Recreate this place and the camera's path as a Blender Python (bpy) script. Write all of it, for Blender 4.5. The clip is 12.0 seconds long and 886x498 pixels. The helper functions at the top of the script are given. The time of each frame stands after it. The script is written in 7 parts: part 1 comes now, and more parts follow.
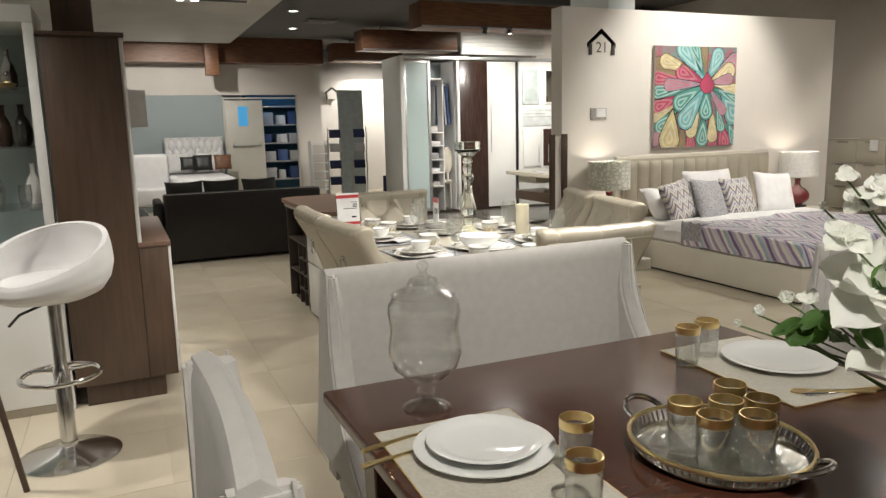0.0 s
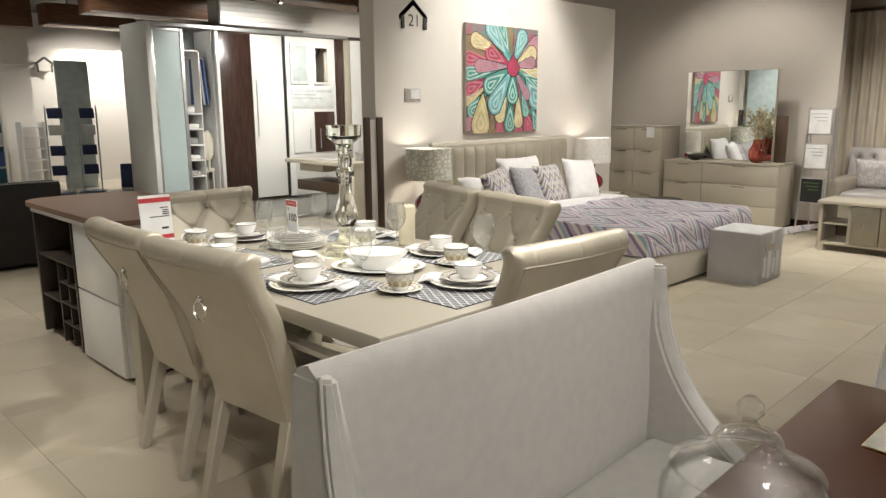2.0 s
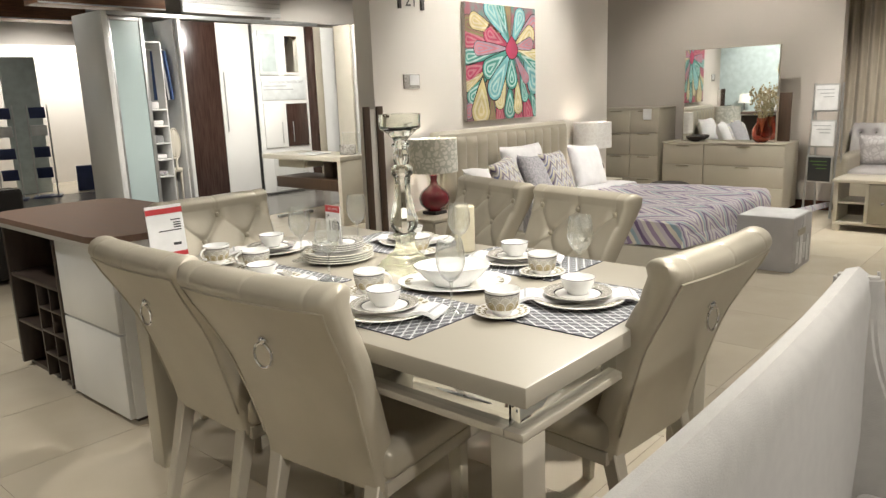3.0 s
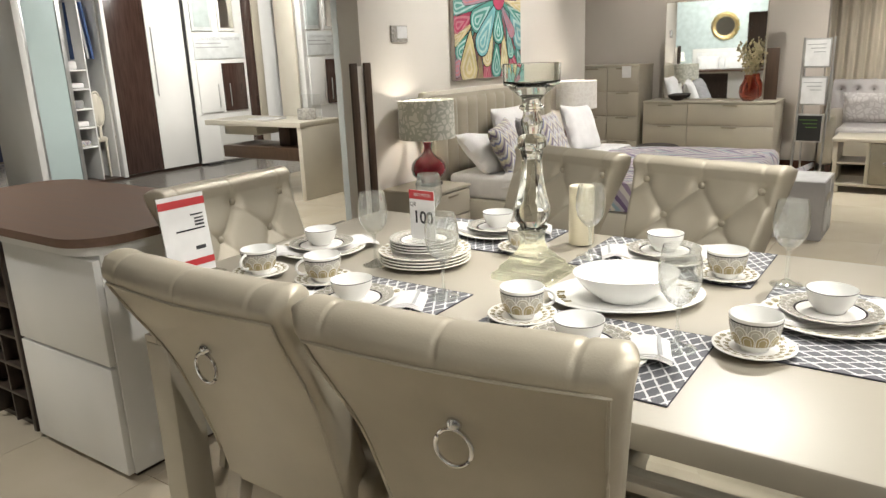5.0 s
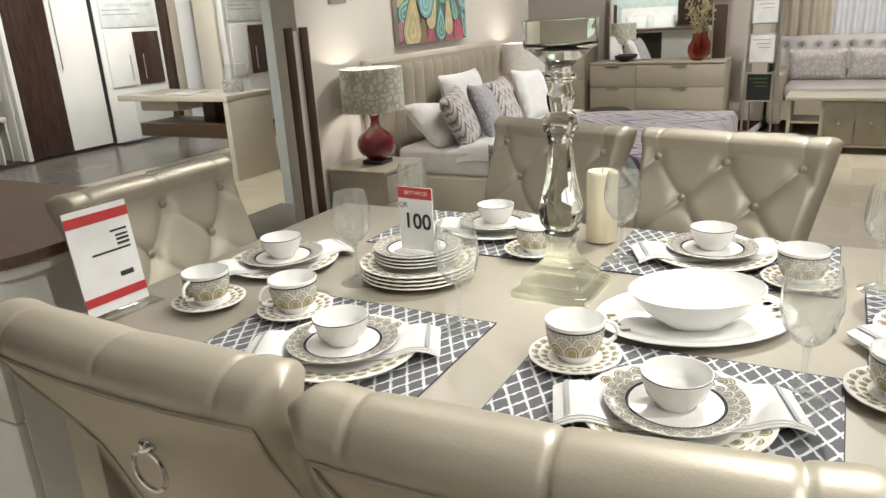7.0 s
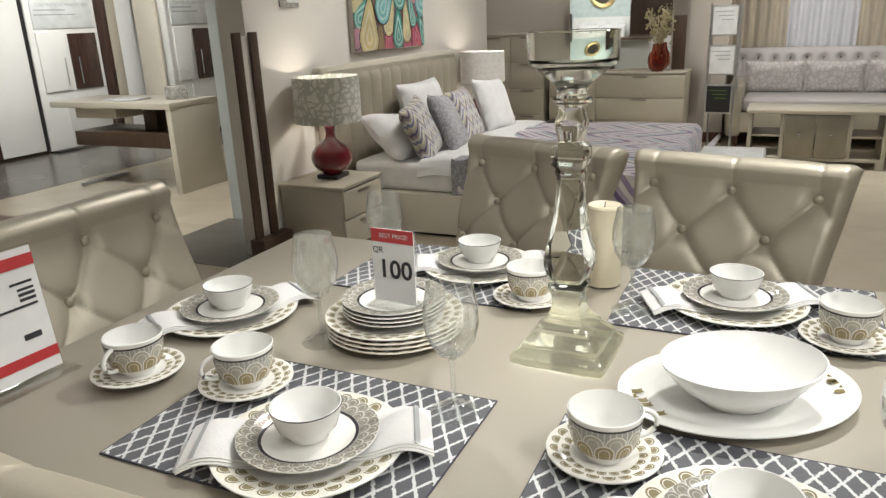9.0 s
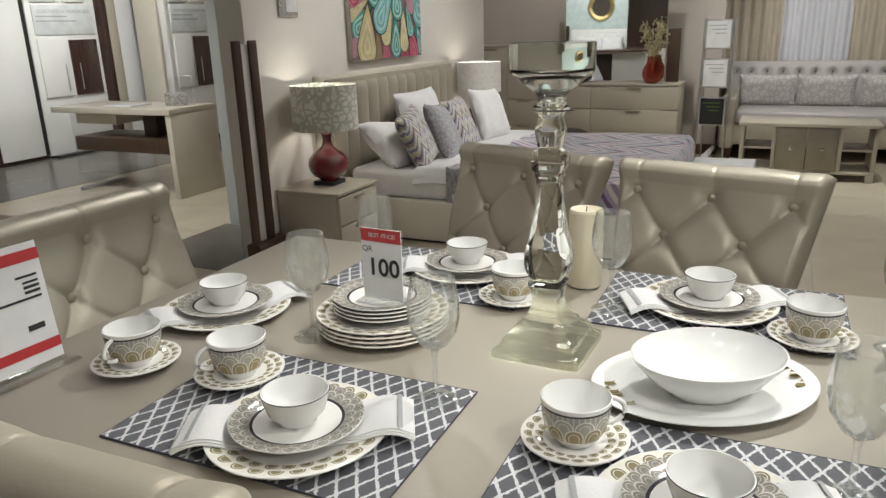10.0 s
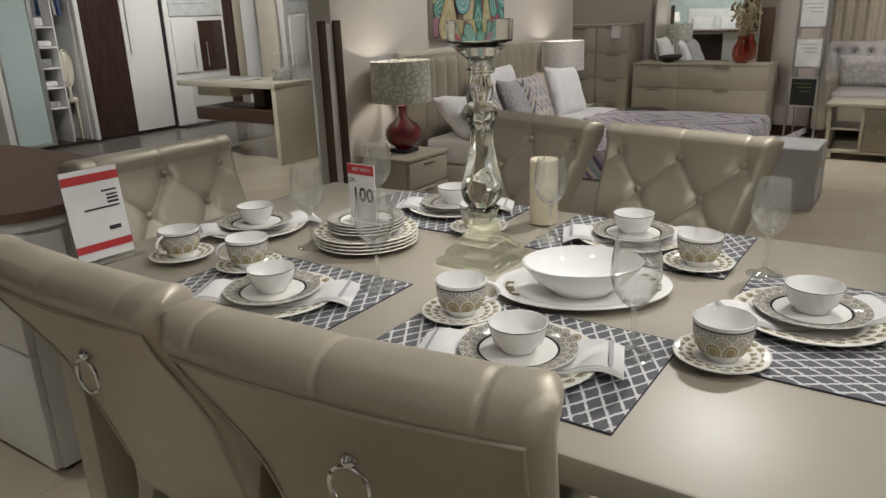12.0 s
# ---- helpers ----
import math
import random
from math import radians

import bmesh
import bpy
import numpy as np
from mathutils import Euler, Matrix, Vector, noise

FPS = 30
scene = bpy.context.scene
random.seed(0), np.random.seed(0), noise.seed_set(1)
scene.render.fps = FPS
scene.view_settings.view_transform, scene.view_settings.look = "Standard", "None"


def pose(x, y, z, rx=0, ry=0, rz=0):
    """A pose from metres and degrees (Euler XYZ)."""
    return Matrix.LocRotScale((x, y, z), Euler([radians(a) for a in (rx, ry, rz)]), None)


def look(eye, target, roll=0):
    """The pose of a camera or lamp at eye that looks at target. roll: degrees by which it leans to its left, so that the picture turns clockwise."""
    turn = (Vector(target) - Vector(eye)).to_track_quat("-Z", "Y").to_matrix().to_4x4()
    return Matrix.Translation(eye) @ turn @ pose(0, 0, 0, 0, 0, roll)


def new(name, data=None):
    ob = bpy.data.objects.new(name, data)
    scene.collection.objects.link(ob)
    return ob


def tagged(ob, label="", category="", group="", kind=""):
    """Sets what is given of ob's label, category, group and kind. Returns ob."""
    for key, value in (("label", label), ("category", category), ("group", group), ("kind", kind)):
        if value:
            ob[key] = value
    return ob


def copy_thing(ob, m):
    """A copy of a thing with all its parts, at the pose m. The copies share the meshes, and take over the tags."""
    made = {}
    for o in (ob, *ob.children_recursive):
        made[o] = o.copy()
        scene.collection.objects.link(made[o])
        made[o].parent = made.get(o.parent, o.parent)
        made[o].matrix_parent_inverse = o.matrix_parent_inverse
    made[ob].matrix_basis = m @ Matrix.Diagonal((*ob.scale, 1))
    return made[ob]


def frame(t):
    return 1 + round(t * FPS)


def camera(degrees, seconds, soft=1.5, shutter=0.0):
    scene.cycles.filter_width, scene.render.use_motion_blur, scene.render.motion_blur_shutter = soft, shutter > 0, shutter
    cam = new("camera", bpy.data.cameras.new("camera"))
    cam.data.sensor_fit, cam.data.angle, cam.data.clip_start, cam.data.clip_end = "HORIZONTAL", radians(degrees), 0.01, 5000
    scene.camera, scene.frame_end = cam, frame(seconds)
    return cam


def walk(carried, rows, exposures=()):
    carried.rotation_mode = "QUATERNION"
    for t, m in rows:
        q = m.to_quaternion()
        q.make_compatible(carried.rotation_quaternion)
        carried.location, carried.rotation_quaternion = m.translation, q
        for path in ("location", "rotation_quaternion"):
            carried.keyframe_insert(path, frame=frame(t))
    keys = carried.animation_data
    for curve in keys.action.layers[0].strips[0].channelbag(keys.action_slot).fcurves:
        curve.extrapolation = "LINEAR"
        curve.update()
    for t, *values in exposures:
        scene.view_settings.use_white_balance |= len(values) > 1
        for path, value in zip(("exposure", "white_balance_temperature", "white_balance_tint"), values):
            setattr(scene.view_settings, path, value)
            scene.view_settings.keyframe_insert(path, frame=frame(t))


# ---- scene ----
cam = camera(63.1, 12.0, soft=1.4)
METRES, EYE, TILT, LEAN, TURN = 4.05, 1.37, 0.0, 0.0, -23.8
ROWS = [
    (0.0, 0.0, 0.0, 0.0, -0.24, -9.57, 1.43),
    (0.5, -0.0268, 0.0484, -0.0012, -10.59, -10.15, 0.21),
    (1.0, -0.0652, 0.1111, -0.005, -15.84, -11.0, -0.44),
    (1.5, -0.1094, 0.1813, -0.002, -18.85, -11.24, -0.5),
    (2.0, -0.135, 0.2539, -0.0026, -21.37, -11.14, 0.38),
    (2.5, -0.1629, 0.3267, -0.005, -23.77, -11.39, 1.28),
    (3.0, -0.1868, 0.398, -0.0054, -25.17, -12.07, 2.03),
    (5.0, -0.2415, 0.6104, -0.0113, -31.99, -15.23, 2.21),
    (5.5, -0.2356, 0.6347, -0.0108, -32.92, -16.16, 2.22),
    (6.0, -0.2246, 0.6582, -0.0128, -33.62, -17.19, 2.84),
    (6.5, -0.2203, 0.6878, -0.0138, -35.79, -17.72, 3.09),
    (8.5, -0.1949, 0.7777, -0.0128, -41.5, -18.6, 2.64),
    (9.0, -0.1868, 0.7791, -0.0126, -41.78, -17.86, 2.22),
    (9.5, -0.1846, 0.7774, -0.0131, -42.22, -17.25, 1.83),
    (10.0, -0.1936, 0.7637, -0.0124, -41.79, -17.1, 1.61),
    (10.5, -0.2086, 0.74, -0.0136, -39.82, -17.18, 1.55),
    (11.0, -0.2113, 0.7119, -0.0138, -37.33, -17.86, 1.49),
    (11.5, -0.1966, 0.6713, -0.0136, -34.5, -18.36, 1.62),
    (12.0, -0.1884, 0.6379, -0.0147, -32.41, -18.24, 1.9),
]
EXPOSURES = [(0.0, 0.12, 6500, 10), (0.7, 0.05, 6700, 10), (1.5, 0.05, 6550, 10), (2.5, 0.25, 6500, 10), (4.0, 0.25, 6450, 10), (5.0, 0.2, 6400, 10), (6.5, 0.1, 6350, 9), (8.5, -0.08, 6300, 9), (9.5, -0.32, 6200, 9), (10.5, -0.5, 6150, 9), (11.5, -0.62, 6250, 10), (12.0, -0.8, 6280, 11)]
walk(cam, [(t, pose(0, 0, EYE, TILT, LEAN, TURN) @ pose(METRES * x, METRES * y, METRES * z, 90 + pitch, roll, yaw)) for t, x, y, z, yaw, pitch, roll in ROWS], EXPOSURES)

# ---- world and lamps ----
world = bpy.data.worlds.new("world")
scene.world = world
world.use_nodes = True
world.node_tree.nodes["Background"].inputs[0].default_value = (0.8, 0.85, 0.9, 1)
world.node_tree.nodes["Background"].inputs[1].default_value = 0.02

WARM = (1.0, 0.90, 0.76)
NEUTRAL = (1.0, 0.955, 0.87)


def spot(name, eye, target, watts, degrees=60, blend=0.6, size=0.05, colour=NEUTRAL):
    lamp = bpy.data.lights.new(name, "SPOT")
    lamp.energy, lamp.spot_size, lamp.spot_blend, lamp.shadow_soft_size, lamp.color = watts, radians(degrees), blend, size, colour
    ob = new(name, lamp)
    ob.matrix_world = look(eye, target)
    return ob


def glow(name, place, watts, size=0.04, colour=WARM):
    lamp = bpy.data.lights.new(name, "POINT")
    lamp.energy, lamp.shadow_soft_size, lamp.color = watts, size, colour
    ob = new(name, lamp)
    ob.location = place
    return ob


def panel_light(name, place, target, w, h, watts, colour=NEUTRAL):
    lamp = bpy.data.lights.new(name, "AREA")
    lamp.shape, lamp.size, lamp.size_y, lamp.energy, lamp.color = "RECTANGLE", w, h, watts, colour
    ob = new(name, lamp)
    ob.matrix_world = look(place, target)
    return ob


CEIL = 3.2
# table spots follow the cast shadows; most others are added fill
SPOTS = [  # place on the ceiling, target, watts, cone
    ((1.5, 1.45, CEIL - .06), (1.12, 3.1, .85), 195, 46),
    ((3.5, 5.0, CEIL - .06), (1.0, 4.9, 0.1), 120, 62),
    ((3.3, 2.9, CEIL - .06), (1.5, 2.95, .76), 320, 62),
    ((0.45, 3.0, 2.93), (2.4, 3.6, .80), 100, 48),
    ((0.15, -0.7, CEIL - .06), (1.0, 0.9, .80), 260, 76),
    ((5.4, 4.3, CEIL - .06), (5.4, 5.84, 1.5), 200, 80),
    ((6.2, 3.0, CEIL - .06), (5.7, 3.6, 0.4), 190, 90),
    ((6.6, 4.6, CEIL - .06), (7.9, 4.6, 1.1), 120, 90),
    ((6.8, 2.6, CEIL - .06), (8.0, 2.4, 0.6), 235, 90),
    ((0.1, 6.9, CEIL - .3), (0.4, 6.3, 0.0), 170, 80),
    # added fill on the chair backs, no source known there
    ((-0.5, 2.3, CEIL - .06), (0.8, 3.2, 0.7), 30, 42),
    ((3.4, 7.4, CEIL - .06), (4.6, 8.3, 0.6), 340, 90),
    ((5.3, 9.38, 2.66), (5.4, 10.65, 1.2), 135, 120),
    ((6.6, 9.38, 2.66), (7.3, 10.5, 1.2), 110, 120),
    ((5.65, 15.1, 2.95), (5.6, 16.0, 1.2), 290, 125),
    ((1.0, 12.6, CEIL - .3), (1.0, 14.9, 1.0), 200, 100),
    # added fill that lifts the stool and white cabinet
    ((-1.3, 2.9, CEIL - .06), (-0.95, 3.9, 0.8), 210, 66),
    ((-3.2, 6.2, CEIL - .3), (-5.0, 6.4, 1.0), 420, 110),
]
for place, target, watts, cone in SPOTS:
    spot("key_fill_spot", place, target, watts, cone)
# added wide fill lamps on a grid, lifting the hall's overall brightness
for x in (-2.6, .8, 3.6, 6.3):
    for y in (-2.6, .6, 3.9, 7.6, 12.0):
        spot("hall_fill", (x, y, (2.97 if x < 2 and y > 3.5 else CEIL) - .06), (x, y, 0), 6 if x < 2 else 26, 165, 0.35, 0.12)

# ---- helpers ----
def material(name, base, rough=0.5, metal=0.0, second=None, scale=8.0, amount=0.5, bump=0.0, bump_scale=60.0, coat=0.0, stretch=(1, 1, 1), sheen=0.0, island=0.0):
    """A surface of two mottled colours with fine relief."""
    m = bpy.data.materials.new(name)
    m.use_nodes = True
    nt = m.node_tree
    b = nt.nodes["Principled BSDF"]
    b.inputs["Roughness"].default_value, b.inputs["Metallic"].default_value = rough, metal
    b.inputs["Coat Weight"].default_value = coat
    b.inputs["Sheen Weight"].default_value = sheen
    tc = nt.nodes.new("ShaderNodeTexCoord")
    mp = nt.nodes.new("ShaderNodeMapping")
    mp.inputs["Scale"].default_value = stretch
    nt.links.new(tc.outputs["Object"], mp.inputs[0])
    if second is None:
        second = tuple(c * 0.86 for c in base)
    n = nt.nodes.new("ShaderNodeTexNoise")
    n.inputs["Scale"].default_value, n.inputs["Detail"].default_value = scale, 6
    nt.links.new(mp.outputs[0], n.inputs["Vector"])
    r = nt.nodes.new("ShaderNodeValToRGB")
    r.color_ramp.elements[0].position, r.color_ramp.elements[1].position = 0.5 - 0.25 * amount, 0.5 + 0.25 * amount
    r.color_ramp.elements[0].color, r.color_ramp.elements[1].color = (*second, 1), (*base, 1)
    nt.links.new(n.outputs["Fac"], r.inputs[0])
    colour = r.outputs[0]
    if island:
        oi = nt.nodes.new("ShaderNodeObjectInfo")
        mr = nt.nodes.new("ShaderNodeMapRange")
        mr.inputs[3].default_value, mr.inputs[4].default_value = 1 - island, 1 + island
        nt.links.new(oi.outputs["Random"], mr.inputs[0])
        hs = nt.nodes.new("ShaderNodeHueSaturation")
        nt.links.new(mr.outputs[0], hs.inputs["Value"])
        nt.links.new(colour, hs.inputs["Color"])
        colour = hs.outputs[0]
    nt.links.new(colour, b.inputs["Base Color"])
    rr = nt.nodes.new("ShaderNodeMapRange")
    rr.inputs[3].default_value, rr.inputs[4].default_value = max(0.02, rough * 0.85), min(1, rough * 1.15)
    nt.links.new(n.outputs["Fac"], rr.inputs[0])
    nt.links.new(rr.outputs[0], b.inputs["Roughness"])
    if bump:
        n2 = nt.nodes.new("ShaderNodeTexNoise")
        n2.inputs["Scale"].default_value, n2.inputs["Detail"].default_value = bump_scale, 4
        nt.links.new(mp.outputs[0], n2.inputs["Vector"])
        bp = nt.nodes.new("ShaderNodeBump")
        bp.inputs["Strength"].default_value, bp.inputs["Distance"].default_value = bump, 0.004
        nt.links.new(n2.outputs["Fac"], bp.inputs["Height"])
        nt.links.new(bp.outputs[0], b.inputs["Normal"])
    return m


def glass(name, colour=(1, 1, 1), rough=0.0, ior=1.45):
    m = bpy.data.materials.new(name)
    m.use_nodes = True
    b = m.node_tree.nodes["Principled BSDF"]
    b.inputs["Base Color"].default_value = (*colour, 1)
    b.inputs["Roughness"].default_value, b.inputs["IOR"].default_value = rough, ior
    b.inputs["Transmission Weight"].default_value = 1.0
    return m


def emitter(name, colour, strength):
    m = bpy.data.materials.new(name)
    m.use_nodes = True
    b = m.node_tree.nodes["Principled BSDF"]
    b.inputs["Base Color"].default_value = (*colour, 1)
    b.inputs["Emission Color"].default_value = (*colour, 1)
    b.inputs["Emission Strength"].default_value = strength
    return m


def bmesh_box(x0, x1, y0, y1, z0, z1, bevel=0.0, seg=2, bm=None):
    made = bmesh.new()
    bmesh.ops.create_cube(made, size=1)
    for v in made.verts:
        v.co = Vector((x0 + (v.co.x + .5) * (x1 - x0), y0 + (v.co.y + .5) * (y1 - y0), z0 + (v.co.z + .5) * (z1 - z0)))
    if bevel:
        bmesh.ops.bevel(made, geom=made.edges[:], offset=bevel, segments=seg, affect="EDGES", profile=0.5)
    if bm is None:
        return made
    me = bpy.data.meshes.new("scratch")
    made.to_mesh(me)
    made.free()
    bm.from_mesh(me)
    bpy.data.meshes.remove(me)
    return bm


def revolve(profile, seg=32, centre=(0, 0), squash=1.0):
    """A turned shape from (radius, height) pairs."""
    bm = bmesh.new()
    rings = []
    for r, z in profile:
        if r < 1e-5:
            rings.append([bm.verts.new((centre[0], centre[1], z))])
        else:
            rings.append([bm.verts.new((centre[0] + r * math.cos(2 * math.pi * i / seg), centre[1] + squash * r * math.sin(2 * math.pi * i / seg), z)) for i in range(seg)])
    for a, b in zip(rings, rings[1:]):
        for i in range(seg):
            j = (i + 1) % seg
            if len(a) == 1 and len(b) == 1:
                continue
            if len(a) == 1:
                bm.faces.new((a[0], b[j], b[i]))
            elif len(b) == 1:
                bm.faces.new((a[i], a[j], b[0]))
            else:
                bm.faces.new((a[i], a[j], b[j], b[i]))
    bmesh.ops.recalc_face_normals(bm, faces=bm.faces[:])
    return bm


def tube(points, radius, seg=10, bm=None, closed=False):
    """A round bar along points."""
    bm = bm or bmesh.new()
    pts = [Vector(p) for p in points]
    rings = []
    n = len(pts)
    for i, p in enumerate(pts):
        a, b = (pts[(i - 1) % n], pts[(i + 1) % n]) if closed else (pts[max(i - 1, 0)], pts[min(i + 1, n - 1)])
        d = (b - a).normalized()
        up = Vector((0, 0, 1)) if abs(d.z) < 0.9 else Vector((1, 0, 0))
        s = d.cross(up).normalized()
        u = s.cross(d)
        r = radius[i] if isinstance(radius, (list, tuple)) else radius
        rings.append([bm.verts.new(p + r * (math.cos(2 * math.pi * k / seg) * s + math.sin(2 * math.pi * k / seg) * u)) for k in range(seg)])
    pairs = list(zip(rings, rings[1:])) + ([(rings[-1], rings[0])] if closed else [])
    for a, b in pairs:
        for k in range(seg):
            bm.faces.new((a[k], a[(k + 1) % seg], b[(k + 1) % seg], b[k]))
    if not closed:
        bm.faces.new(rings[0][::-1])
        bm.faces.new(rings[-1])
    bmesh.ops.recalc_face_normals(bm, faces=bm.faces[:])
    return bm


def sheet(fn, nu, nv, thick=0.0):
    """A grid of points fn(u, v), u and v from 0 to 1; with a thickness along the normal it is closed."""
    bm = bmesh.new()
    g = [[bm.verts.new(fn(i / nu, j / nv)) for j in range(nv + 1)] for i in range(nu + 1)]
    for i in range(nu):
        for j in range(nv):
            bm.faces.new((g[i][j], g[i + 1][j], g[i + 1][j + 1], g[i][j + 1]))
    if thick:
        bmesh.ops.recalc_face_normals(bm, faces=bm.faces[:])
        bmesh.ops.solidify(bm, geom=bm.faces[:], thickness=thick)
    return bm


def turn_bm(bm, m):
    bmesh.ops.transform(bm, matrix=m, verts=bm.verts[:])
    return bm


def mesh_of(name, bm, mat, smooth=None):
    me = bpy.data.meshes.new(name)
    bmesh.ops.recalc_face_normals(bm, faces=bm.faces[:])
    bm.to_mesh(me)
    bm.free()
    for m in (mat if isinstance(mat, (list, tuple)) else [mat]):
        me.materials.append(m)
    if smooth is None:
        smooth = 35
    if smooth:
        me.polygons.foreach_set("use_smooth", [True] * len(me.polygons))
        me.set_sharp_from_angle(angle=radians(smooth))
    return me


def part(name, bm, mat, parent, label="", at=None, smooth=None):
    ob = new(name, mesh_of(name, bm, mat, smooth))
    ob.parent = parent
    if at is not None:
        ob.matrix_basis = at
    return tagged(ob, label)


def thing(name, m, label, category, group="", kind=""):
    ob = new(name)
    ob.empty_display_size = 0.1
    ob.matrix_basis = m
    return tagged(ob, label, category, group, kind)


def setting(name, bm, mat, label, category, smooth=None):
    return tagged(new(name, mesh_of(name, bm, mat, smooth)), label, category, "", "structure")


def block(name, mat, label, category, x0, x1, y0, y1, z0, z1, bevel=0.0):
    return setting(name, bmesh_box(x0, x1, y0, y1, z0, z1, bevel), mat, label, category)


# ---- materials ----
M_PAINT = material("warm_white_paint", (0.74, 0.70, 0.65), 0.7, second=(0.70, 0.66, 0.61), scale=1.3, bump=0.12, bump_scale=140)
M_TAUPE = material("taupe_paint", (0.50, 0.45, 0.40), 0.75, second=(0.46, 0.42, 0.37), scale=1.1, bump=0.12, bump_scale=140)
M_GREYPAINT = material("blue_grey_paint", (0.36, 0.41, 0.42), 0.7, second=(0.33, 0.38, 0.39), scale=1.0, bump=0.1)
M_CEIL = material("dark_ceiling_paint", (0.16, 0.155, 0.15), 0.85, scale=0.8)
M_WHITECEIL = material("white_ceiling_board", (0.75, 0.74, 0.72), 0.8, scale=0.8)
M_BEAM = material("red_brown_beam", (0.21, 0.095, 0.045), 0.45, second=(0.14, 0.06, 0.03), scale=5, stretch=(1, 8, 8), bump=0.1)
M_TILE = material("cream_floor_tile", (0.56, 0.50, 0.40), 0.22, second=(0.50, 0.44, 0.34), scale=2.5, amount=0.9, bump=0.03, bump_scale=30, island=0.05)
M_GROUT = material("floor_grout", (0.47, 0.42, 0.33), 0.8)
M_DARKTILE_SHADE = material("grey_tile_and_shade", (0.17, 0.16, 0.145), 0.25, second=(0.14, 0.13, 0.12), scale=2.0, bump=0.03)
M_DARKWOOD = material("dark_stained_wood", (0.085, 0.033, 0.019), 0.22, second=(0.050, 0.018, 0.011), scale=4, amount=1.2, stretch=(1, 9, 9))
M_BROWNWOOD = material("brown_wood", (0.095, 0.058, 0.037), 0.4, second=(0.055, 0.034, 0.022), scale=5, amount=1.2, stretch=(9, 9, 0.8), bump=0.08)
M_TOPWOOD = material("walnut_top", (0.19, 0.115, 0.08), 0.48, second=(0.12, 0.07, 0.05), scale=5, amount=1.2, stretch=(9, 1, 9))
M_WENGE = material("wenge_wood", (0.05, 0.03, 0.022), 0.4, second=(0.03, 0.018, 0.013), scale=6, stretch=(8, 8, 1))
M_LEATHER = material("pearl_champagne_leather", (0.46, 0.42, 0.335), 0.40, metal=0.28, second=(0.42, 0.38, 0.30), scale=6, bump=0.09, bump_scale=220)
M_CHAMP = material("champagne_lacquer", (0.46, 0.425, 0.34), 0.42, metal=0.15, second=(0.44, 0.40, 0.33), scale=3)
M_TABLETOP = material("taupe_lacquer_top", (0.335, 0.307, 0.252), 0.38, metal=0.0, second=(0.345, 0.315, 0.258), scale=2)
M_WHITELAC = material("white_lacquer", (0.78, 0.78, 0.76), 0.18, second=(0.74, 0.74, 0.72), scale=2)
M_WHITEMATT = material("white_laminate", (0.76, 0.76, 0.75), 0.45, second=(0.72, 0.72, 0.71), scale=2)
M_LINEN = material("pale_grey_linen", (0.52, 0.50, 0.47), 0.85, second=(0.485, 0.465, 0.44), scale=30, bump=0.25, bump_scale=400, sheen=0.3)
M_BLACKLEATHER = material("black_leather", (0.012, 0.009, 0.008), 0.45, second=(0.008, 0.006, 0.005), scale=10, bump=0.15, bump_scale=120)
M_CREAM = material("cream_lacquer", (0.64, 0.60, 0.51), 0.35, second=(0.60, 0.56, 0.475), scale=3)
M_CHINA = material("white_china", (0.82, 0.82, 0.80), 0.08, second=(0.80, 0.80, 0.78), scale=3)
M_CHROME = material("chrome", (0.80, 0.80, 0.80), 0.14, metal=1.0, second=(0.7, 0.7, 0.7), scale=3)
M_GOLD = material("gold", (0.90, 0.72, 0.38), 0.30, metal=1.0, second=(0.82, 0.62, 0.28), scale=12)
def thin_glass(name, tint=(0.985, 0.99, 0.985), pale_haze=0.02, gloss=0.045):
    """A thin clear wall: straight through, with a reflection that grows towards grazing."""
    m = bpy.data.materials.new(name)
    m.use_nodes = True
    nt = m.node_tree
    nt.nodes.remove(nt.nodes["Principled BSDF"])
    a, g, f, x, p, q = (nt.nodes.new(k) for k in ("ShaderNodeBsdfTransparent", "ShaderNodeBsdfGlossy", "ShaderNodeLayerWeight", "ShaderNodeMixShader", "ShaderNodeMath", "ShaderNodeMath"))
    a.inputs[0].default_value = (*tint, 1)
    g.inputs["Roughness"].default_value = 0.02
    f.inputs[0].default_value = 0.5
    p.operation, p.inputs[1].default_value = "POWER", 2.5
    q.operation, q.inputs[1].default_value, q.inputs[2].default_value = "MULTIPLY_ADD", 0.80, gloss
    nt.links.new(f.outputs["Facing"], p.inputs[0])
    nt.links.new(p.outputs[0], q.inputs[0])
    # translucent white share, imitating the pale haze of light on the glass
    w, h = nt.nodes.new("ShaderNodeBsdfTranslucent"), nt.nodes.new("ShaderNodeMixShader")
    w.inputs[0].default_value = (0.85, 0.88, 0.84, 1)
    h.inputs[0].default_value = pale_haze
    nt.links.new(a.outputs[0], h.inputs[1])
    nt.links.new(w.outputs[0], h.inputs[2])
    nt.links.new(q.outputs[0], x.inputs[0])
    nt.links.new(h.outputs[0], x.inputs[1])
    nt.links.new(g.outputs[0], x.inputs[2])
    nt.links.new(x.outputs[0], nt.nodes["Material Output"].inputs[0])
    return m


